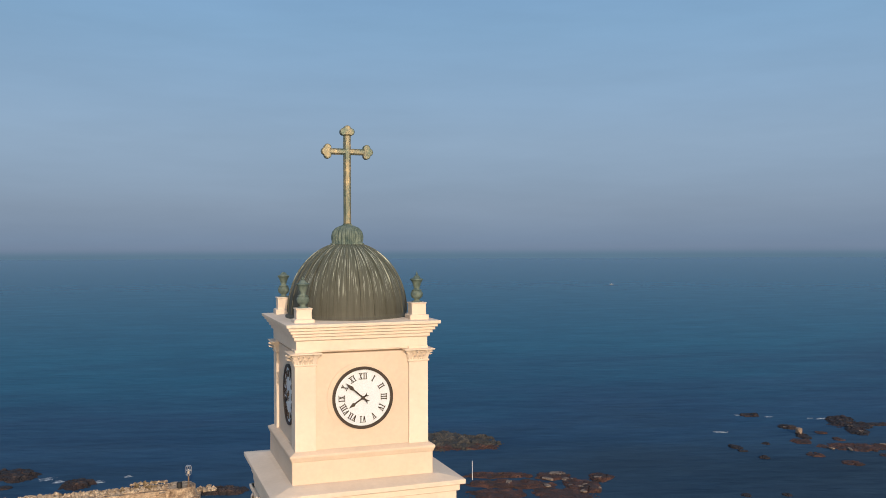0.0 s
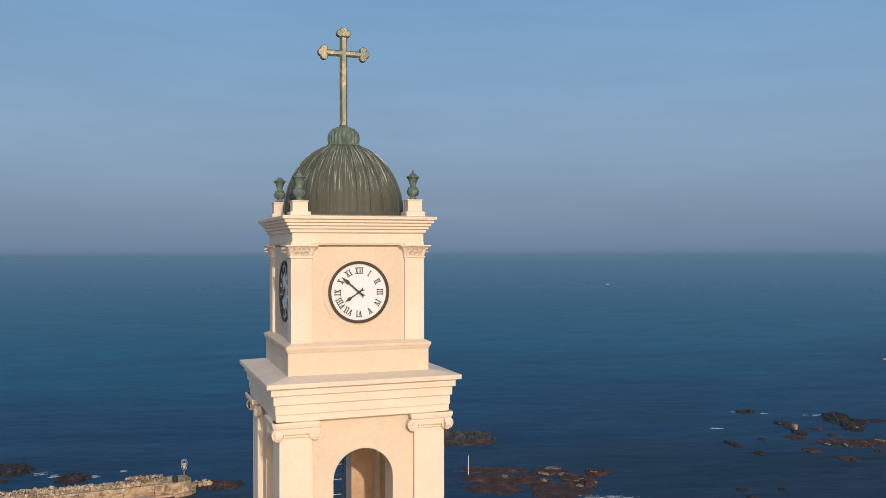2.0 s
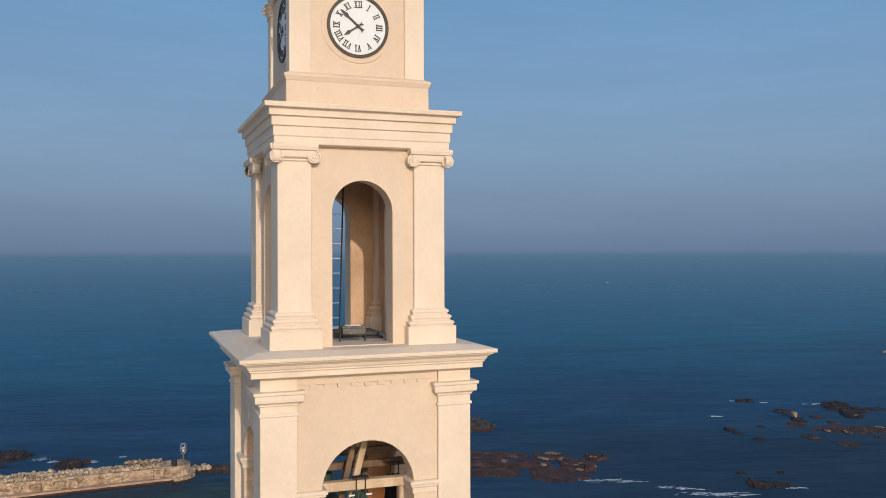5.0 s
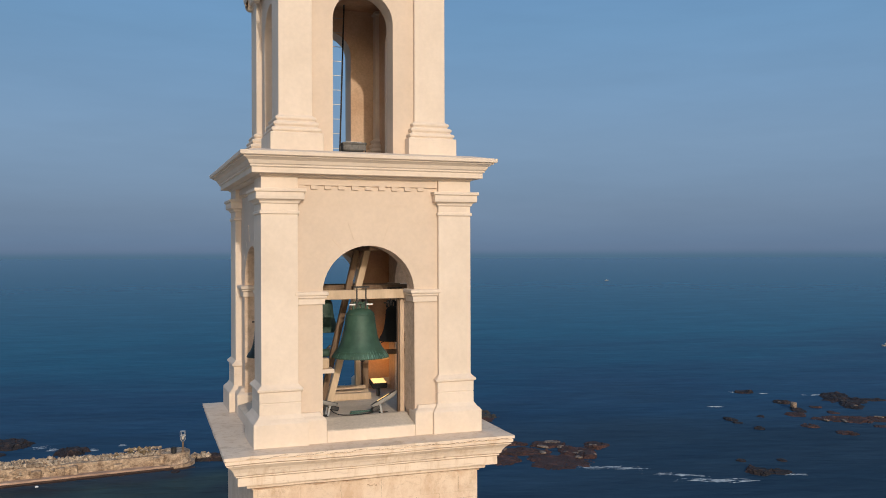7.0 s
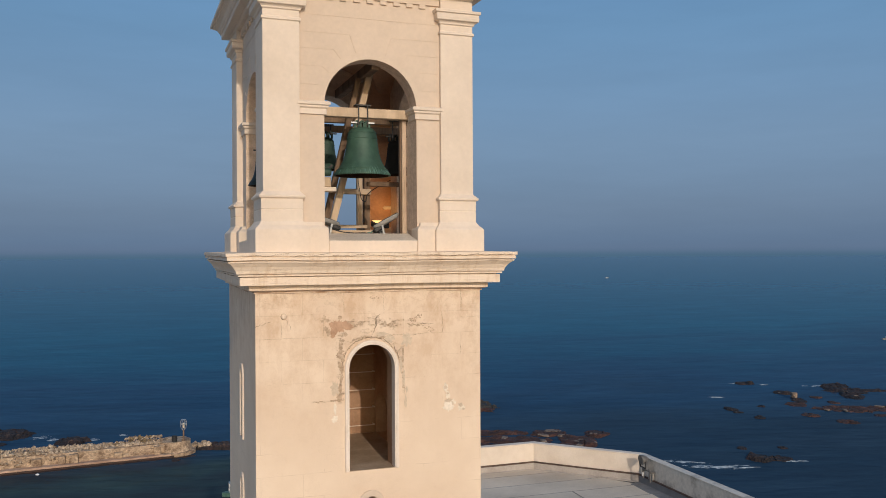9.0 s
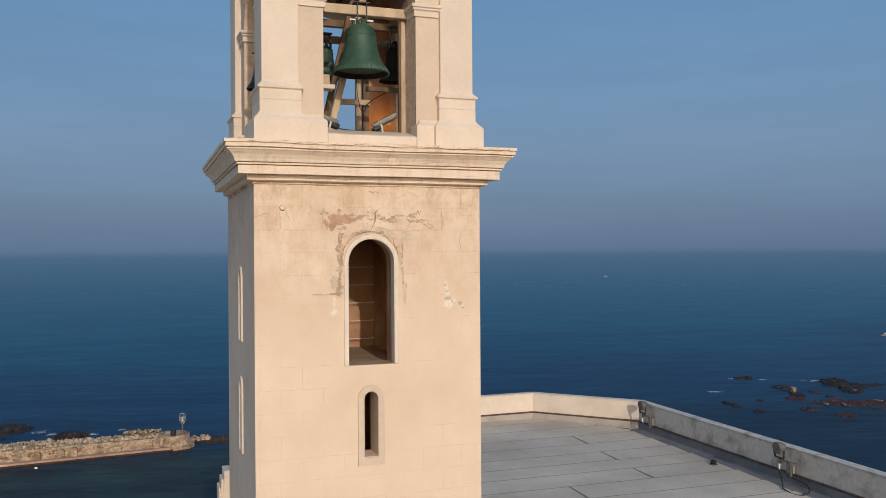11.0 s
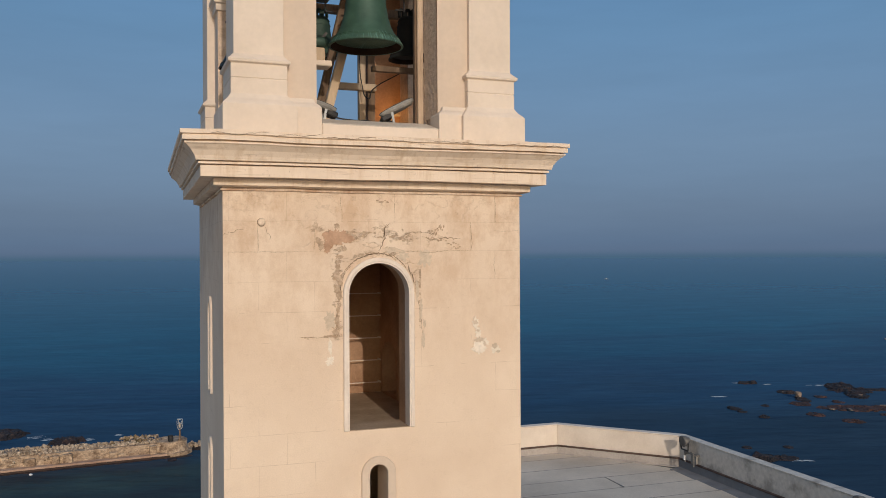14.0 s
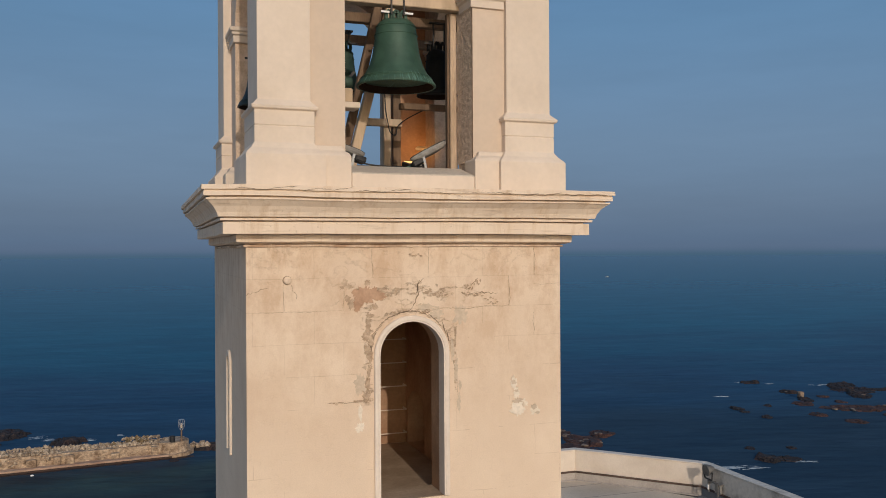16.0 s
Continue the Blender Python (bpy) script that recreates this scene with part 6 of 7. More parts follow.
def roof_light(x, y, z, turn):
    """A round projector on a bent tube bracket on the parapet's inner face."""
    ob = thing("roof_projector", "round dark grey projector on a tube bracket on the parapet", "floodlight", (x, y, z), "projectors on the roof parapet")
    m = Matrix.Translation((x, y, z)) @ Matrix.Rotation(radians(turn), 4, "Z")
    bm = turned([(0.05, -0.17), (0.10, -0.10), (0.14, 0.0), (0.15, 0.05), (0.142, 0.064), (0.12, 0.06)], 28)
    bm.transform(m @ Matrix.Translation((-0.22, 0, 0.14)) @ Matrix.Rotation(radians(-100), 4, "Y"))
    part("head", bm, M_PROJ, ob, "weathered dark grey round lamp head", smooth=True)
    bm = bmesh.new()
    for a, b in (((-0.22, -0.18, 0.10), (-0.20, -0.14, -0.10)), ((-0.22, 0.18, 0.10), (-0.20, 0.14, -0.10)), ((-0.20, -0.14, -0.10), (-0.20, 0.14, -0.10))):
        bar(bm, a, b, 0.03, 0.03)
    bm.transform(m)
    part("yoke", bm, M_IRON, ob)
    bm = bmesh.new()
    for a, b in (((-0.20, 0, -0.10), (-0.20, 0, -0.42)), ((-0.20, -0.0, -0.14), (-0.16, -0.32, -0.16)), ((-0.16, -0.32, -0.16), (-0.16, -0.32, -0.48)), ((-0.20, 0, -0.2), (0.03, 0, -0.2)), ((-0.16, -0.32, -0.2), (0.03, -0.32, -0.2))):
        bar(bm, a, b, 0.035, 0.035)
    bm.transform(m)
    part("bracket", bm, M_PROJ, ob, "dark tube bracket")
    bm = boxed(-0.23, -0.20, -0.022, 0.022, -0.36, -0.24)
    bm.transform(m)
    part("conduit", bm, M_WHITE, ob, "white conduit sleeve")
    bm = boxed(-0.04, 0.03, -0.26, -0.04, -0.46, -0.2)
    bm.transform(m)
    part("junction_box", bm, M_LAMPGREY, ob)
    return ob


roof_light(11.06, 7.64, -5.12, 0)
roof_light(11.06, 1.78, -5.12, 0)
cable("cable", [(10.85, 1.78, -5.5), (10.7, 1.5, -5.75), (10.5, 1.2, -5.79), (10.6, 0.7, -5.79), (10.9, 0.9, -5.7), (10.9, 1.6, -5.6)], 0.015, M_IRON, "dark cable looped on the roof apron")
cable("rod", [(9.6, 0.6, -5.79), (9.2, 0.9, -5.79)], 0.012, M_WHITE, "short white rod lying on the roof")

# ---- reefs, foam ----
def rock_material(name, low, mid_, high, dry_low, dry_high):
    m, nn, ll, b = nodes_of(name)
    pos = nn.new("ShaderNodeNewGeometry").outputs["Position"]
    big = noise_node(nn, ll, pos, 0.22, 5, 0.65)
    small = noise_node(nn, ll, pos, 1.6, 4, 0.6)
    wet = ramp_node(nn, ll, big, [(0.35, low), (0.55, mid_), (0.72, high)])
    dry = ramp_node(nn, ll, small, [(0.38, dry_low), (0.7, dry_high)])
    sep = nn.new("ShaderNodeSeparateXYZ")
    ll.new(pos, sep.inputs[0])
    mr = nn.new("ShaderNodeMapRange")
    mr.inputs["From Min"].default_value, mr.inputs["From Max"].default_value = SEA + 0.7, SEA + 1.7
    ll.new(sep.outputs["Z"], mr.inputs["Value"])
    ll.new(mix_node(nn, ll, wet, dry, mr.outputs["Result"]), b.inputs["Base Color"])
    b.inputs["Roughness"].default_value = 0.8
    ll.new(bump_node(nn, ll, small, 0.8, 0.3), b.inputs["Normal"])
    return m


M_REEF = rock_material("reef_stone", (0.008, 0.006, 0.007), (0.016, 0.009, 0.009), (0.042, 0.019, 0.014), (0.026, 0.014, 0.011), (0.20, 0.122, 0.082))
M_REEF_RED = rock_material("reddish_reef_stone", (0.022, 0.009, 0.006), (0.050, 0.018, 0.011), (0.115, 0.047, 0.029), (0.075, 0.038, 0.026), (0.33, 0.215, 0.15))
M_REEF_GREY = rock_material("weedy_reef_stone", (0.020, 0.018, 0.016), (0.034, 0.030, 0.024), (0.060, 0.052, 0.040), (0.034, 0.032, 0.027), (0.13, 0.105, 0.080))
M_SLABSTONE = surface("pale_reef_stone", (0.12, 0.082, 0.060), (0.29, 0.215, 0.16), 1.1, 0.9, 0, 4, 0.5, 0.05)
ACROSS = radians(-19.3)


def reef(cx, cy, rx, ry, height, material, seed, label):
    """A worn ledge of rock: a ragged plateau cut by joints, with a few stepped humps, awash at its rim."""
    nx, ny = 84, 56
    rx, ry = rx * 1.25, ry * 1.25
    verts, faces = [], []
    c, s_ = math.cos(ACROSS), math.sin(ACROSS)
    for j in range(ny + 1):
        for i in range(nx + 1):
            u, v = 2 * i / nx - 1, 2 * j / ny - 1
            x, y = u * rx, v * ry
            p = Vector((x, y, seed * 3.7))
            rim = math.hypot(u, v) + 0.30 * noise.fractal(p * 0.16 + Vector((seed, 0, 0)), 0.9, 2.1, 3) + 0.16 * noise.fractal(p * 0.55, 0.8, 2.1, 4)
            base = max(0.0, min(1.0, (0.86 - rim) / 0.22))
            hump = max(0.0, noise.fractal(p * 0.22 + Vector((7, seed, 1)), 0.9, 2.0, 4) + 0.15)
            step = math.floor(hump * 5) / 5 * 0.6 + hump * 0.4
            joint = abs(noise.noise(p * 0.35 + Vector((3, 3, seed))))
            h = base * height * (0.24 + 0.52 * step) - (0.25 * height if joint < 0.035 else 0.0) + 0.10 * noise.noise(p * 1.7) * base - 0.35 * (1 - base)
            verts.append((cx + c * x - s_ * y, cy + s_ * x + c * y, SEA + h))
    for j in range(ny):
        for i in range(nx):
            a = j * (nx + 1) + i
            q = (a, a + 1, a + nx + 2, a + nx + 1)
            if max(verts[k][2] for k in q) > SEA - 0.2:
                faces.append(q)
    me = bpy.data.meshes.new("reef_rock")
    me.from_pydata(verts, [], faces)
    me.materials.append(material)
    return tagged(new("reef_rock", me), label, "rock", "reef rocks")


# x, y, half width, half depth, height
FAR_ROCKS = [(210.4, 251.0, 3.4, 3.4, 1.5), (208.2, 229.2, 3.1, 3.6, 1.3), (203.6, 215.5, 2.2, 5.0, 1.2), (235.9, 232.5, 5.2, 6.4, 1.6), (231.3, 223.0, 6.8, 6.8, 1.4), (225.9, 214.8, 4.0, 7.2, 1.4), (241.0, 221.8, 5.6, 3.2, 0.9)]
FLAT_ROCKS = [(209.5, 196.6, 13.0, 5.2, 0.9), (188.7, 194.3, 2.6, 3.4, 1.0), (197.7, 209.2, 3.6, 4.0, 0.9), (212.6, 217.8, 1.8, 2.0, 0.8), (210.6, 207.5, 1.8, 2.4, 0.8), (191.3, 182.1, 3.1, 3.0, 0.9), (208.2, 185.9, 3.2, 2.0, 0.7)]
NEAR_ROCKS = [(172.5, 210.2, 2.1, 2.8, 1.0), (184.2, 210.7, 1.7, 1.8, 0.9), (171.3, 205.1, 1.8, 1.6, 0.7), (171.0, 195.6, 1.7, 1.7, 0.8), (140.7, 165.7, 1.5, 2.0, 1.1), (150.7, 162.7, 1.3, 1.6, 0.8), (137.6, 155.6, 3.0, 3.8, 1.5), (141.8, 153.2, 3.0, 2.6, 1.0)]
MIDDLE_ROCKS = [(87.2, 204.3, 10.6, 3.2, 1.3), (86.7, 195.2, 13.6, 4.0, 1.2), (81.4, 188.0, 7.6, 5.0, 0.8), (96.8, 180.4, 8.9, 8.8, 0.7), (101.8, 198.0, 5.2, 4.4, 1.5), (113.6, 193.3, 3.6, 4.4, 1.5), (105.4, 187.6, 4.4, 7.0, 1.3)]
LEFT_ROCKS = [(-40.4, 249.0, 7.4, 6.4, 2.2), (-21.6, 234.5, 4.5, 5.4, 2.0), (-40.6, 237.6, 3.4, 2.8, 1.3), (15.2, 213.5, 6.4, 3.4, 1.6), (3.7, 203.6, 1.2, 1.5, 1.0)]
for k, args in enumerate(FAR_ROCKS + NEAR_ROCKS):
    reef(*args, M_REEF, 3 + k, "low wet dark brown reef rock awash in the sea")
for k, args in enumerate(FLAT_ROCKS + MIDDLE_ROCKS):
    reef(*args, M_REEF_RED, 23 + k, "flat reddish brown weedy reef ledge awash in the sea")
for k, args in enumerate(LEFT_ROCKS):
    reef(*args, M_REEF, 43 + k, "dark brown reef rock beside the breakwater")
reef(84.5, 250.0, 20.0, 13.0, 2.6, M_REEF_GREY, 51, "dark grey green reef shelf with pale streaks")
reef(88.0, 240.0, 14.0, 4.0, 1.4, M_REEF_RED, 52, "flat reddish brown weedy reef ledge awash in the sea")


def shore_stone(x, y, z, rx, ry, rz, seed, name, material, label, group):
    """One worn stone: a squarish rounded lump, flattened on top."""
    bm = bmesh.new()
    bmesh.ops.create_icosphere(bm, subdivisions=3, radius=1)
    for v in bm.verts:
        n = v.co.normalized()
        k = 1 / max(abs(n.x), abs(n.y), abs(n.z)) ** 0.55
        v.co = n * k * (1 + 0.30 * noise.fractal(n * 1.4 + Vector((seed * 4.1, 3, 1)), 0.9, 2.1, 4))
        v.co.z = min(v.co.z, 0.75 + 0.1 * noise.noise(n * 3))
    bm.transform(Matrix.Translation((x, y, z)) @ Matrix.Rotation(ACROSS + seed, 4, "Z") @ Matrix.Diagonal((rx, ry, rz, 1)))
    return solid(name, bm, material, label, "rock", group=group, smooth=False)


for k, (x, y, rx, ry) in enumerate(((104.2, 199.9, 2.2, 1.8), (96.4, 189.9, 1.3, 1.0), (102.0, 187.6, 0.6, 0.8), (104.1, 185.9, 0.7, 0.9), (106.1, 187.1, 0.8, 1.0), (102.8, 181.9, 0.9, 0.9), (105.1, 192.8, 0.6, 0.7),
                                   (99.4, 196.0, 1.6, 1.0), (103.8, 194.0, 1.1, 1.0), (108.0, 183.5, 0.7, 0.8), (88.0, 196.5, 1.6, 0.9), (112.8, 192.6, 1.0, 0.8))):
    shore_stone(x, y, SEA + 0.36, rx, ry * 0.8, 0.28, 1.7 * k, "shore_stone", M_SLABSTONE, "pale tan flat stone lying on the reef", "stones on the reefs")
for k, (x, y, rx, ry) in enumerate(((206.9, 228.0, 0.9, 0.8), (218.0, 196.0, 1.6, 0.9), (203.0, 195.0, 1.8, 0.7), (226.5, 214.0, 0.8, 0.8), (229.5, 222.0, 1.1, 0.8), (198.4, 197.6, 1.0, 0.7))):
    shore_stone(x, y, SEA + 0.38, rx * 0.9, ry * 0.7, 0.26, 2.3 * k, "shore_stone", M_SLABSTONE, "pale tan flat stone lying on the reef", "stones on the reefs")
shore_stone(204.7, 219.0, SEA + 0.9, 1.05, 0.9, 1.5, 5.0, "standing_stone", M_SLABSTONE, "upright tan rock standing on the dark reef", "stones on the reefs")


def foam(cx, cy, rx, ry, deg, seed, cut=0.35):
    """Broken streaks of foam on the water."""
    nx, ny = 120, 36
    ry *= 1.7
    c, s_ = math.cos(radians(deg)), math.sin(radians(deg))
    verts, faces = [], []
    for j in range(ny + 1):
        for i in range(nx + 1):
            u, v = 2 * i / nx - 1, 2 * j / ny - 1
            x, y = u * rx, v * ry
            p = Vector((x * 0.28, y * 1.5, seed * 2.7))
            n = 0.42 + 0.6 * noise.fractal(p, 0.8, 2.1, 4) + 0.25 * noise.fractal(p * 4.0, 0.8, 2.0, 3) - cut - 0.55 * max(0.0, math.hypot(u, v) - 0.3)
            verts.append((cx + c * x - s_ * y, cy + s_ * x + c * y, SEA + max(-0.15, min(0.09, 0.22 * n))))
    for j in range(ny):
        for i in range(nx):
            a = j * (nx + 1) + i
            q = (a, a + 1, a + nx + 2, a + nx + 1)
            if max(verts[k][2] for k in q) > SEA - 0.05:
                faces.append(q)
    me = bpy.data.meshes.new("sea_foam")
    me.from_pydata(verts, [], faces)
    me.materials.append(M_FOAM)
    return tagged(new("sea_foam", me), "white foam of a small breaking wave", "foam", kind="stuff")


FOAM_NEAR = [(122, 153.0, 9, 1.1, -19, 51, 0.33), (126, 150.5, 7, 0.8, -19, 52, 0.35), (106, 171, 10, 1.2, -24, 53, 0.38), (117, 160, 8, 1.0, -30, 54, 0.38), (143, 151.0, 4, 0.6, -19, 65, 0.32)]
FOAM_FAR = [(207.0, 252.4, 2.2, 0.6, -19, 56, 0.28), (215.0, 246.0, 2.0, 0.5, -19, 55, 0.34), (181.7, 230.2, 3.6, 0.5, -26, 58, 0.34), (229.5, 237.5, 3.8, 0.8, -17, 59, 0.28), (249, 219, 4, 0.9, -19, 60, 0.30)]
FOAM_LEFT = [(-30.0, 243.0, 2.4, 1.3, 5, 62, 0.30), (-27, 239.0, 2.4, 1.0, 5, 63, 0.32), (-16.8, 235.3, 1.8, 1.0, 5, 64, 0.30), (-9, 238.1, 1.4, 0.7, 5, 69, 0.32), (-47, 243, 3.0, 1.6, 5, 70, 0.3)]
for args in FOAM_NEAR + FOAM_FAR + FOAM_LEFT:
    foam(*args)
pole = thing("marker_pole", "thin pale marker pole on the reef", "pole", (80, 203, SEA))
part("pole", turned([(0.09, SEA), (0.07, SEA + 5.2)], 10, 80, 203), M_WHITE, pole)

# ---- breakwater ----
PIER = Matrix.Translation((2.6, 206.9, SEA)) @ Matrix.Rotation(radians(6.0), 4, "Z")
pier = thing("breakwater", "long tan stone harbour breakwater with rubble crest", "breakwater", (2.6, 206.9, SEA))


def pier_part(name, bm, mat, label="", **k):
    bm.transform(PIER)
    return part(name, bm, mat, pier, label, **k)


for i in range(36):
    # the battered core wall and its ledge in short lengths of uneven height
    x1, x0 = -2 * i + 1, -2 * i - 1
    h = 3.0 + 0.016 * i + (0.35 if i > 15 else 0.08) * noise.noise(Vector((i * 0.6, 1, 2)))
    y0 = 2.0 + (0.3 if i > 15 else 0.05) * noise.noise(Vector((i * 0.9, 5, 2)))
    bm = bmesh.new()
    v = [bm.verts.new(p) for p in ((x0, y0 - 0.5, -2), (x1, y0 - 0.5, -2), (x1, y0 + 0.5, h), (x0, y0 + 0.5, h), (x0, 9, -2), (x1, 9, -2), (x1, 9, h), (x0, 9, h))]
    for f in ((0, 1, 2, 3), (3, 2, 6, 7), (5, 4, 7, 6), (4, 0, 3, 7), (1, 5, 6, 2)):
        bm.faces.new([v[j] for j in f])
    pier_part("wall_length", bm, M_PIER)
    o = 0.2 * noise.noise(Vector((i * 0.7, 8, 2)))
    pier_part("ledge_slab", boxed(-2 * i + 0.02, -2 * i + 2, o, 2.4, -2, 0.85 + 0.1 * noise.noise(Vector((i, 2, 2)))), M_PIERTOE)
bm = turned([(5.2, -2), (5.2, 0.85), (4.4, 0.9), (4.0, 1.9), (3.9, 3.3), (3.2, 3.4)], 28)
bm.transform(Matrix.Translation((1.6, 5.0, 0)))
for v in bm.verts:
    v.co += Vector((0.3, 0.3, 0.15)) * noise.noise(v.co * 0.7)
pier_part("pier_head", bm, M_PIER, "rounded tan masonry pier head")
# wet stone of the wall foot, also the painted reflection before it
M_WET_REFLECT = surface("wet_stone_reflection", (0.020, 0.009, 0.006), (0.055, 0.025, 0.016), 0.6, 0.6, 0, 3.0, 0.5, 0.05)
for i in range(18):
    pier_part("wet_course", boxed(-4 * i - 2.2, -4 * i + 1.8, -0.22 + 0.1 * noise.noise(Vector((i, 3, 1))), 1.0, -2, 0.42 + 0.12 * noise.noise(Vector((i, 6, 4)))), M_WET_REFLECT, "dark wet foot of the wall")
rnd = random.Random(5)
for k in range(46):
    # worn courses standing proud of the wall's face
    x, z = rnd.uniform(-62, -2), rnd.uniform(1.1, 2.7)
    ln = rnd.uniform(0.5, 2.6)
    y = 1.5 + (z + 2) * 0.2 + 0.02
    bm = boxed(x, x + ln, y - 0.10, y + 0.5, z, z + rnd.uniform(0.12, 0.32))
    for v in bm.verts:
        v.co += 0.10 * noise.noise_vector(v.co * 1.3)
    pier_part("course_stone", bm, M_BOULDER, bevel=0.05)


def rubble(bm, m, rnd):
    """One broken block: a box with uneven corners and a chipped waist."""
    rings = []
    for z, f in ((-1, 0.8), (-0.1, 1.0), (0.7, 0.85), (1, 0.7)):
        rings.append([bm.verts.new(m @ Vector((f * x + rnd.uniform(-0.3, 0.3), f * y + rnd.uniform(-0.3, 0.3), z + rnd.uniform(-0.3, 0.3)))) for x, y in ((-0.75, -0.75), (0, -1), (0.8, -0.7), (1, 0.1), (0.7, 0.8), (-0.2, 1), (-0.9, 0.5))])
    for r0, r1 in zip(rings, rings[1:]):
        for i in range(7):
            bm.faces.new((r0[i], r0[(i + 1) % 7], r1[(i + 1) % 7], r1[i]))
    bm.faces.new(rings[0][::-1])
    bm.faces.new(rings[-1])


def crest(x, y):
    """Height of the rubble on top of the breakwater, highest near the pier head."""
    back = max(0.0, 1 - abs(y - 7.0) / 4.5)
    return 3.05 - 0.016 * x / 2 + 0.55 * back + (1.0 * back if -10 < x < -1 else 0.0) - (0.35 if x > -26 else 0.0) + 0.3 * noise.noise(Vector((x * 0.35, y * 0.35, 3)))


stones = []
for k in range(13):
    bm = bmesh.new()
    rubble(bm, Matrix.Identity(4), rnd)
    stones.append(finish(bm, "boulder", M_BOULDER if k < 9 else M_MOSSROCK))
for k in range(270):
    x = -64 * rnd.random() + 0.5
    y = (2.9 if x < -26 else 3.6) + 5.0 * rnd.random() ** 1.3
    s1 = rnd.uniform(0.22, 0.58)
    ob = part("boulder", stones[9 + k % 4 if -13 < x < -2 and y > 4.5 else k % 9], None, pier, loc=PIER @ Vector((x, y, crest(x, y) + 0.25 * s1)), rot=(rnd.random() * 6, rnd.random() * 6, rnd.random() * 6))
    ob.scale = (s1, s1 * rnd.uniform(0.6, 1.0), s1 * rnd.uniform(0.5, 0.9))
for k in range(28):
    s1 = rnd.uniform(0.4, 0.9)
    ob = part("boulder", stones[k % 9], None, pier, loc=PIER @ Vector((rnd.uniform(4, 10.5), rnd.uniform(5.5, 9.0), rnd.uniform(0.1, 1.2))), rot=(rnd.random() * 6, rnd.random() * 6, rnd.random() * 6))
    ob.scale = (s1, s1, s1 * 0.7)
bm = bmesh.new()
for k in range(1500):
    x = -66 * rnd.random() + 1.5
    low = rnd.random() < 0.12 and x < -26
    y = rnd.uniform(1.5, 2.6) if low else rnd.uniform(2.7 if x < -26 else 3.2, 9.6)
    s1 = rnd.uniform(0.10, 0.36)
    z = rnd.uniform(0.9, 3.0) if low else crest(x, y)
    m = PIER @ Matrix.Translation((x, y, z)) @ Matrix.Rotation(rnd.random() * 6, 4, Vector((rnd.random(), rnd.random(), 1)).normalized()) @ Matrix.Diagonal((s1, s1 * 0.8, s1 * 0.65, 1))
    rubble(bm, m, rnd)
ob = part("rubble_fill", bm, M_BOULDER, pier, "small tan rubble on the crest")
tagged(ob, "small tan rubble on the crest", kind="stuff")
bm = bmesh.new()
for k in range(60):
    # dark slabs at water level, drawn as the wall's reflection along its foot
    x = -66 + 1.2 * k
    o = noise.noise(Vector((k * 0.5, 9, 1)))
    box(bm, x, x + 1.19, -1.3 - 1.0 * o, 0.3, -1.5, 0.03 + 0.05 * noise.noise(Vector((k, 4, 4))))
pier_part("reflection_slab", bm, M_WET_REFLECT, "dark brown slab drawn as the wall's reflection on the water")
for k in range(7):
    # dressed blocks standing against the wall
    x = (-42.0, -40.2, -24.6, -22.0, -3.0, -30.0, -12.0)[k]
    w, h = rnd.uniform(0.7, 1.3), rnd.uniform(1.2, 2.2)
    bm = boxed(x - w, x + w, 1.15, 2.6, 0.86, 0.86 + h)
    for v in bm.verts:
        v.co += 0.12 * noise.noise_vector(v.co)
    pier_part("block", bm, M_PIER, bevel=0.06)

beacon = thing("harbour_beacon", "slim harbour beacon with white cage top on the pier head", "beacon", (5.8, 209.5, -46.6))
part("pedestal", turned([(0.45, -46.7), (0.4, -46.2), (0.22, -46.0), (0.18, -44.0), (0.3, -43.9)], 12, 5.8, 209.5), M_WOODDARK, beacon)
for a in range(6):
    t_ = a * math.pi / 3
    bm = bmesh.new()
    last = None
    for r_, z_ in ((0.22, -43.9), (0.55, -43.5), (0.68, -42.8), (0.68, -41.9), (0.6, -41.3)):
        p_ = (5.8 + r_ * math.cos(t_), 209.5 + r_ * math.sin(t_), z_)
        if last:
            bar(bm, last, p_, 0.07, 0.07)
        last = p_
    part("cage_bar", bm, M_STEEL, beacon, "grey steel cage bar")
for r_, z_ in ((0.6, -41.3), (0.68, -42.4)):
    part("cage_ring", turned([(r_ - 0.04, z_ - 0.05), (r_ + 0.04, z_ - 0.05), (r_ + 0.04, z_ + 0.05), (r_ - 0.04, z_ + 0.05)], 16, 5.8, 209.5), M_STEEL, beacon)
part("lantern", turned([(0.2, -43.4), (0.26, -43.0), (0.22, -42.4), (0.05, -42.1)], 12, 5.8, 209.5), M_SLAB, beacon)
hut = thing("dark_drum", "dark weathered drum standing on the pier head", "drum", (3.6, 209.3, -46.6))
part("body", turned([(0.62, -46.7), (0.66, -46.0), (0.66, -45.2), (0.5, -45.1)], 18, 3.6, 209.3), M_IRON, hut)

# ---- moored boat beyond the tower ----
boat = thing("moored_boat", "small white boat with pale canopy and green hull stripe", "boat", (14.7, 168, SEA))
bm = bmesh.new()
rings = []
for x, w in ((-3.0, 0.15), (-2.0, 0.8), (0.0, 1.1), (2.6, 0.9)):
    rings.append([bm.verts.new(p) for p in ((x, -w, 0.9), (x, -w * 0.7, -0.3), (x, w * 0.7, -0.3), (x, w, 0.9))])
for r0, r1 in zip(rings, rings[1:]):
    for i in range(4):
        bm.faces.new((r0[i], r0[(i + 1) % 4], r1[(i + 1) % 4], r1[i]))
bm.faces.new(rings[0])
bm.faces.new(rings[-1])
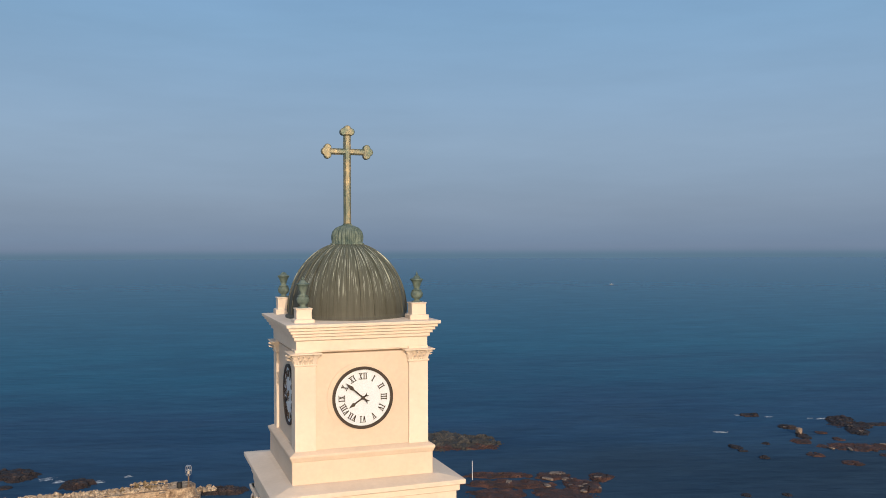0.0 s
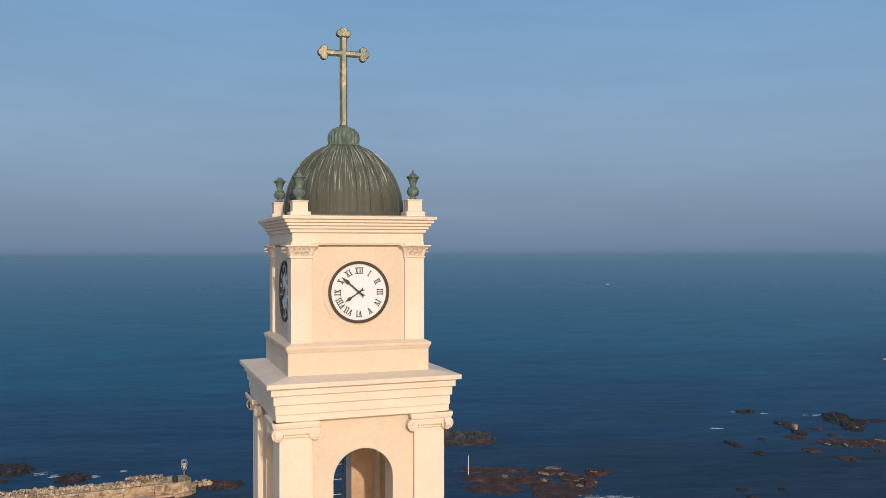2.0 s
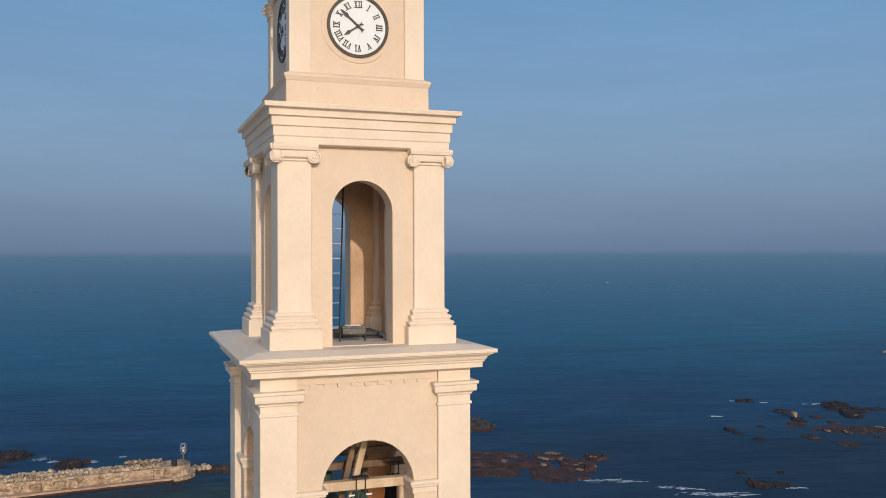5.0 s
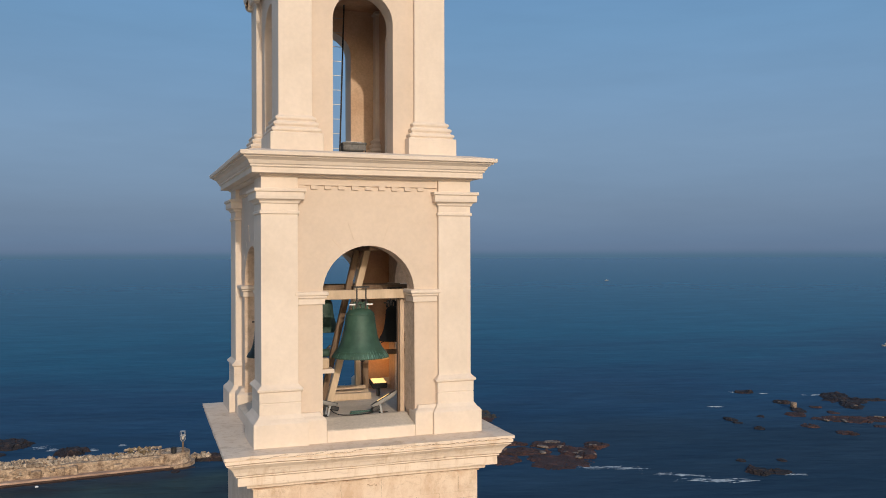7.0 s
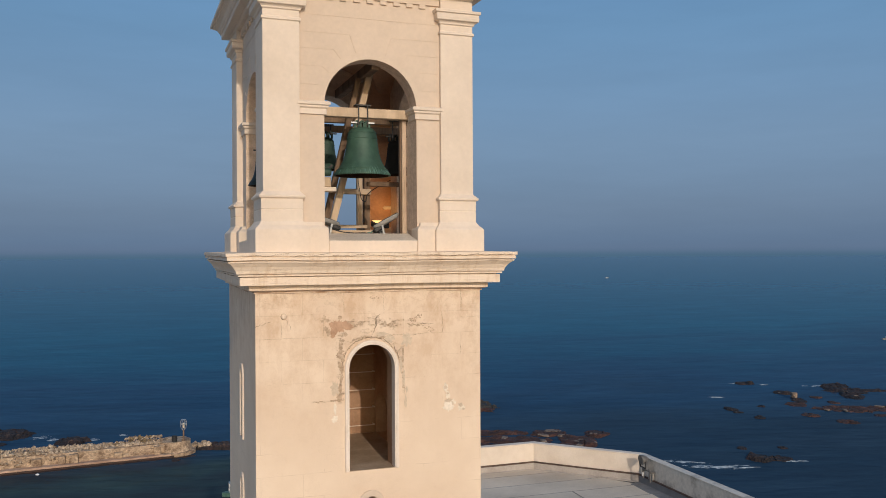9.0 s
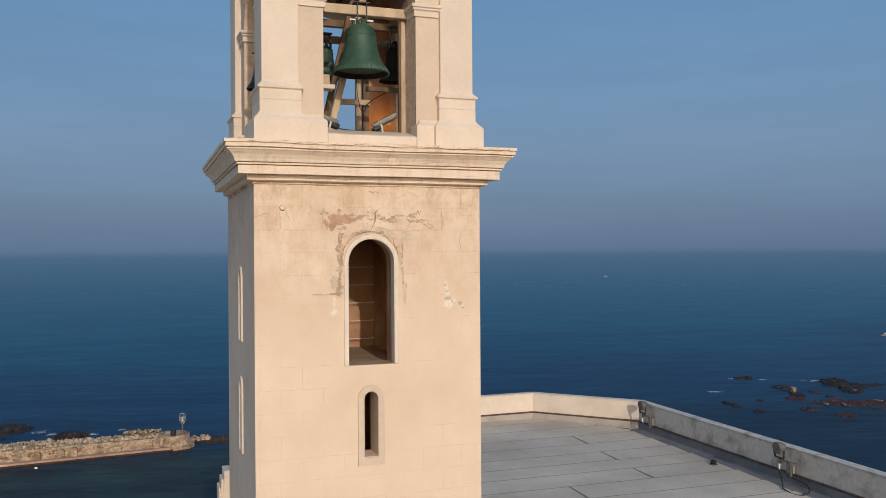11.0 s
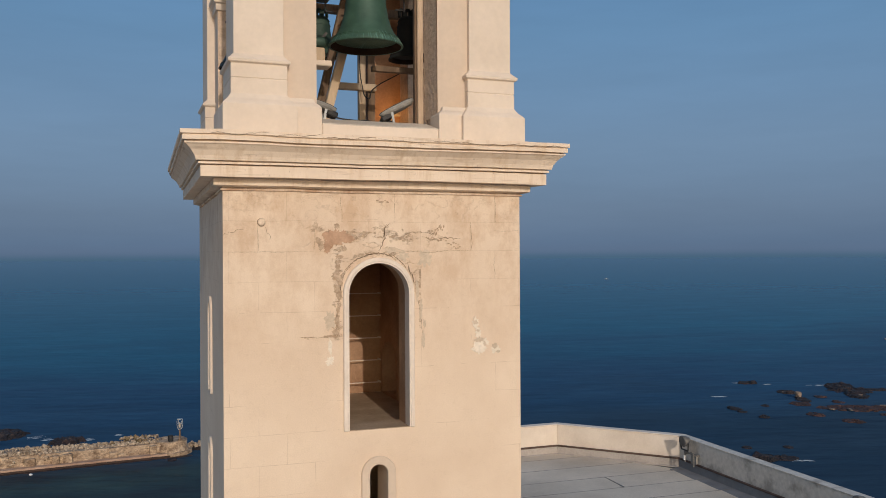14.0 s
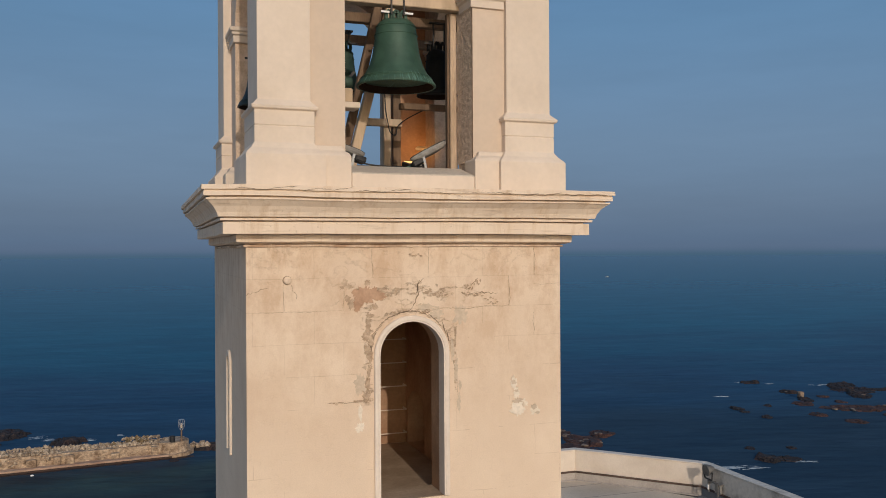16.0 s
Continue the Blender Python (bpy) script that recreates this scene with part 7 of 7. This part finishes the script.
bm.transform(Matrix.Translation((14.7, 168, SEA)))
part("hull", bm, M_CABLE, boat, "green painted hull")
part("cabin", boxed(14.1, 16.3, 167.4, 168.6, SEA + 0.9, SEA + 2.1), M_WHITE, boat, "white cabin", bevel=0.1)
part("canopy", boxed(13.1, 16.5, 167.1, 168.9, SEA + 2.7, SEA + 2.85), M_STEEL, boat, "pale canopy", bevel=0.05)
for x in (13.2, 16.4):
    for y in (167.2, 168.8):
        part("canopy_post", barred((x, y, SEA + 0.8), (x, y, SEA + 2.7), 0.08, 0.08), M_WHITE, boat)


def small_boat(x, y, length, turn, label):
    """A small open boat far out, with a low cabin."""
    ob = thing("motor_boat", label, "boat", (x, y, SEA))
    m = Matrix.Translation((x, y, SEA)) @ Matrix.Rotation(radians(turn), 4, "Z")
    bm = bmesh.new()
    rings = [[bm.verts.new(p) for p in ((f * length, -w, 0.8 + lift), (f * length, -w * 0.6, -0.3), (f * length, w * 0.6, -0.3), (f * length, w, 0.8 + lift))] for f, w, lift in ((-0.5, 0.75, 0.0), (0.0, 1.0, 0.0), (0.3, 0.8, 0.15), (0.5, 0.08, 0.4))]
    for r0, r1 in zip(rings, rings[1:]):
        for q in range(4):
            bm.faces.new((r0[q], r0[(q + 1) % 4], r1[(q + 1) % 4], r1[q]))
    bm.faces.new(rings[0])
    bm.faces.new(rings[-1][::-1])
    bm.transform(m)
    part("hull", bm, M_LAMPGREY, ob, "pale grey hull")
    bm = boxed(-0.12 * length, 0.16 * length, -0.6, 0.6, 0.7, 1.7)
    bm.transform(m)
    part("cabin", bm, M_STEEL, ob, "grey cabin", bevel=0.1)


small_boat(738.1, 1259.9, 6.5, -20, "small white motor boat far out on the sea")
small_boat(383.4, 348.6, 4.5, -20, "small white motor boat off the reefs")
buoy = thing("mooring_buoy", "white mooring buoy floating beside the breakwater", "buoy", (-26.7, 200.6, SEA))
part("float", turned([(0.2, SEA - 0.2), (0.38, SEA - 0.05), (0.42, SEA + 0.1), (0.3, SEA + 0.24), (0.1, SEA + 0.3)], 20, -26.7, 200.6), M_WHITE, buoy, smooth=True)
part("eye_ring", turned([(0.04, SEA + 0.28), (0.07, SEA + 0.33), (0.04, SEA + 0.4)], 10, -26.7, 200.6), M_STEEL, buoy)
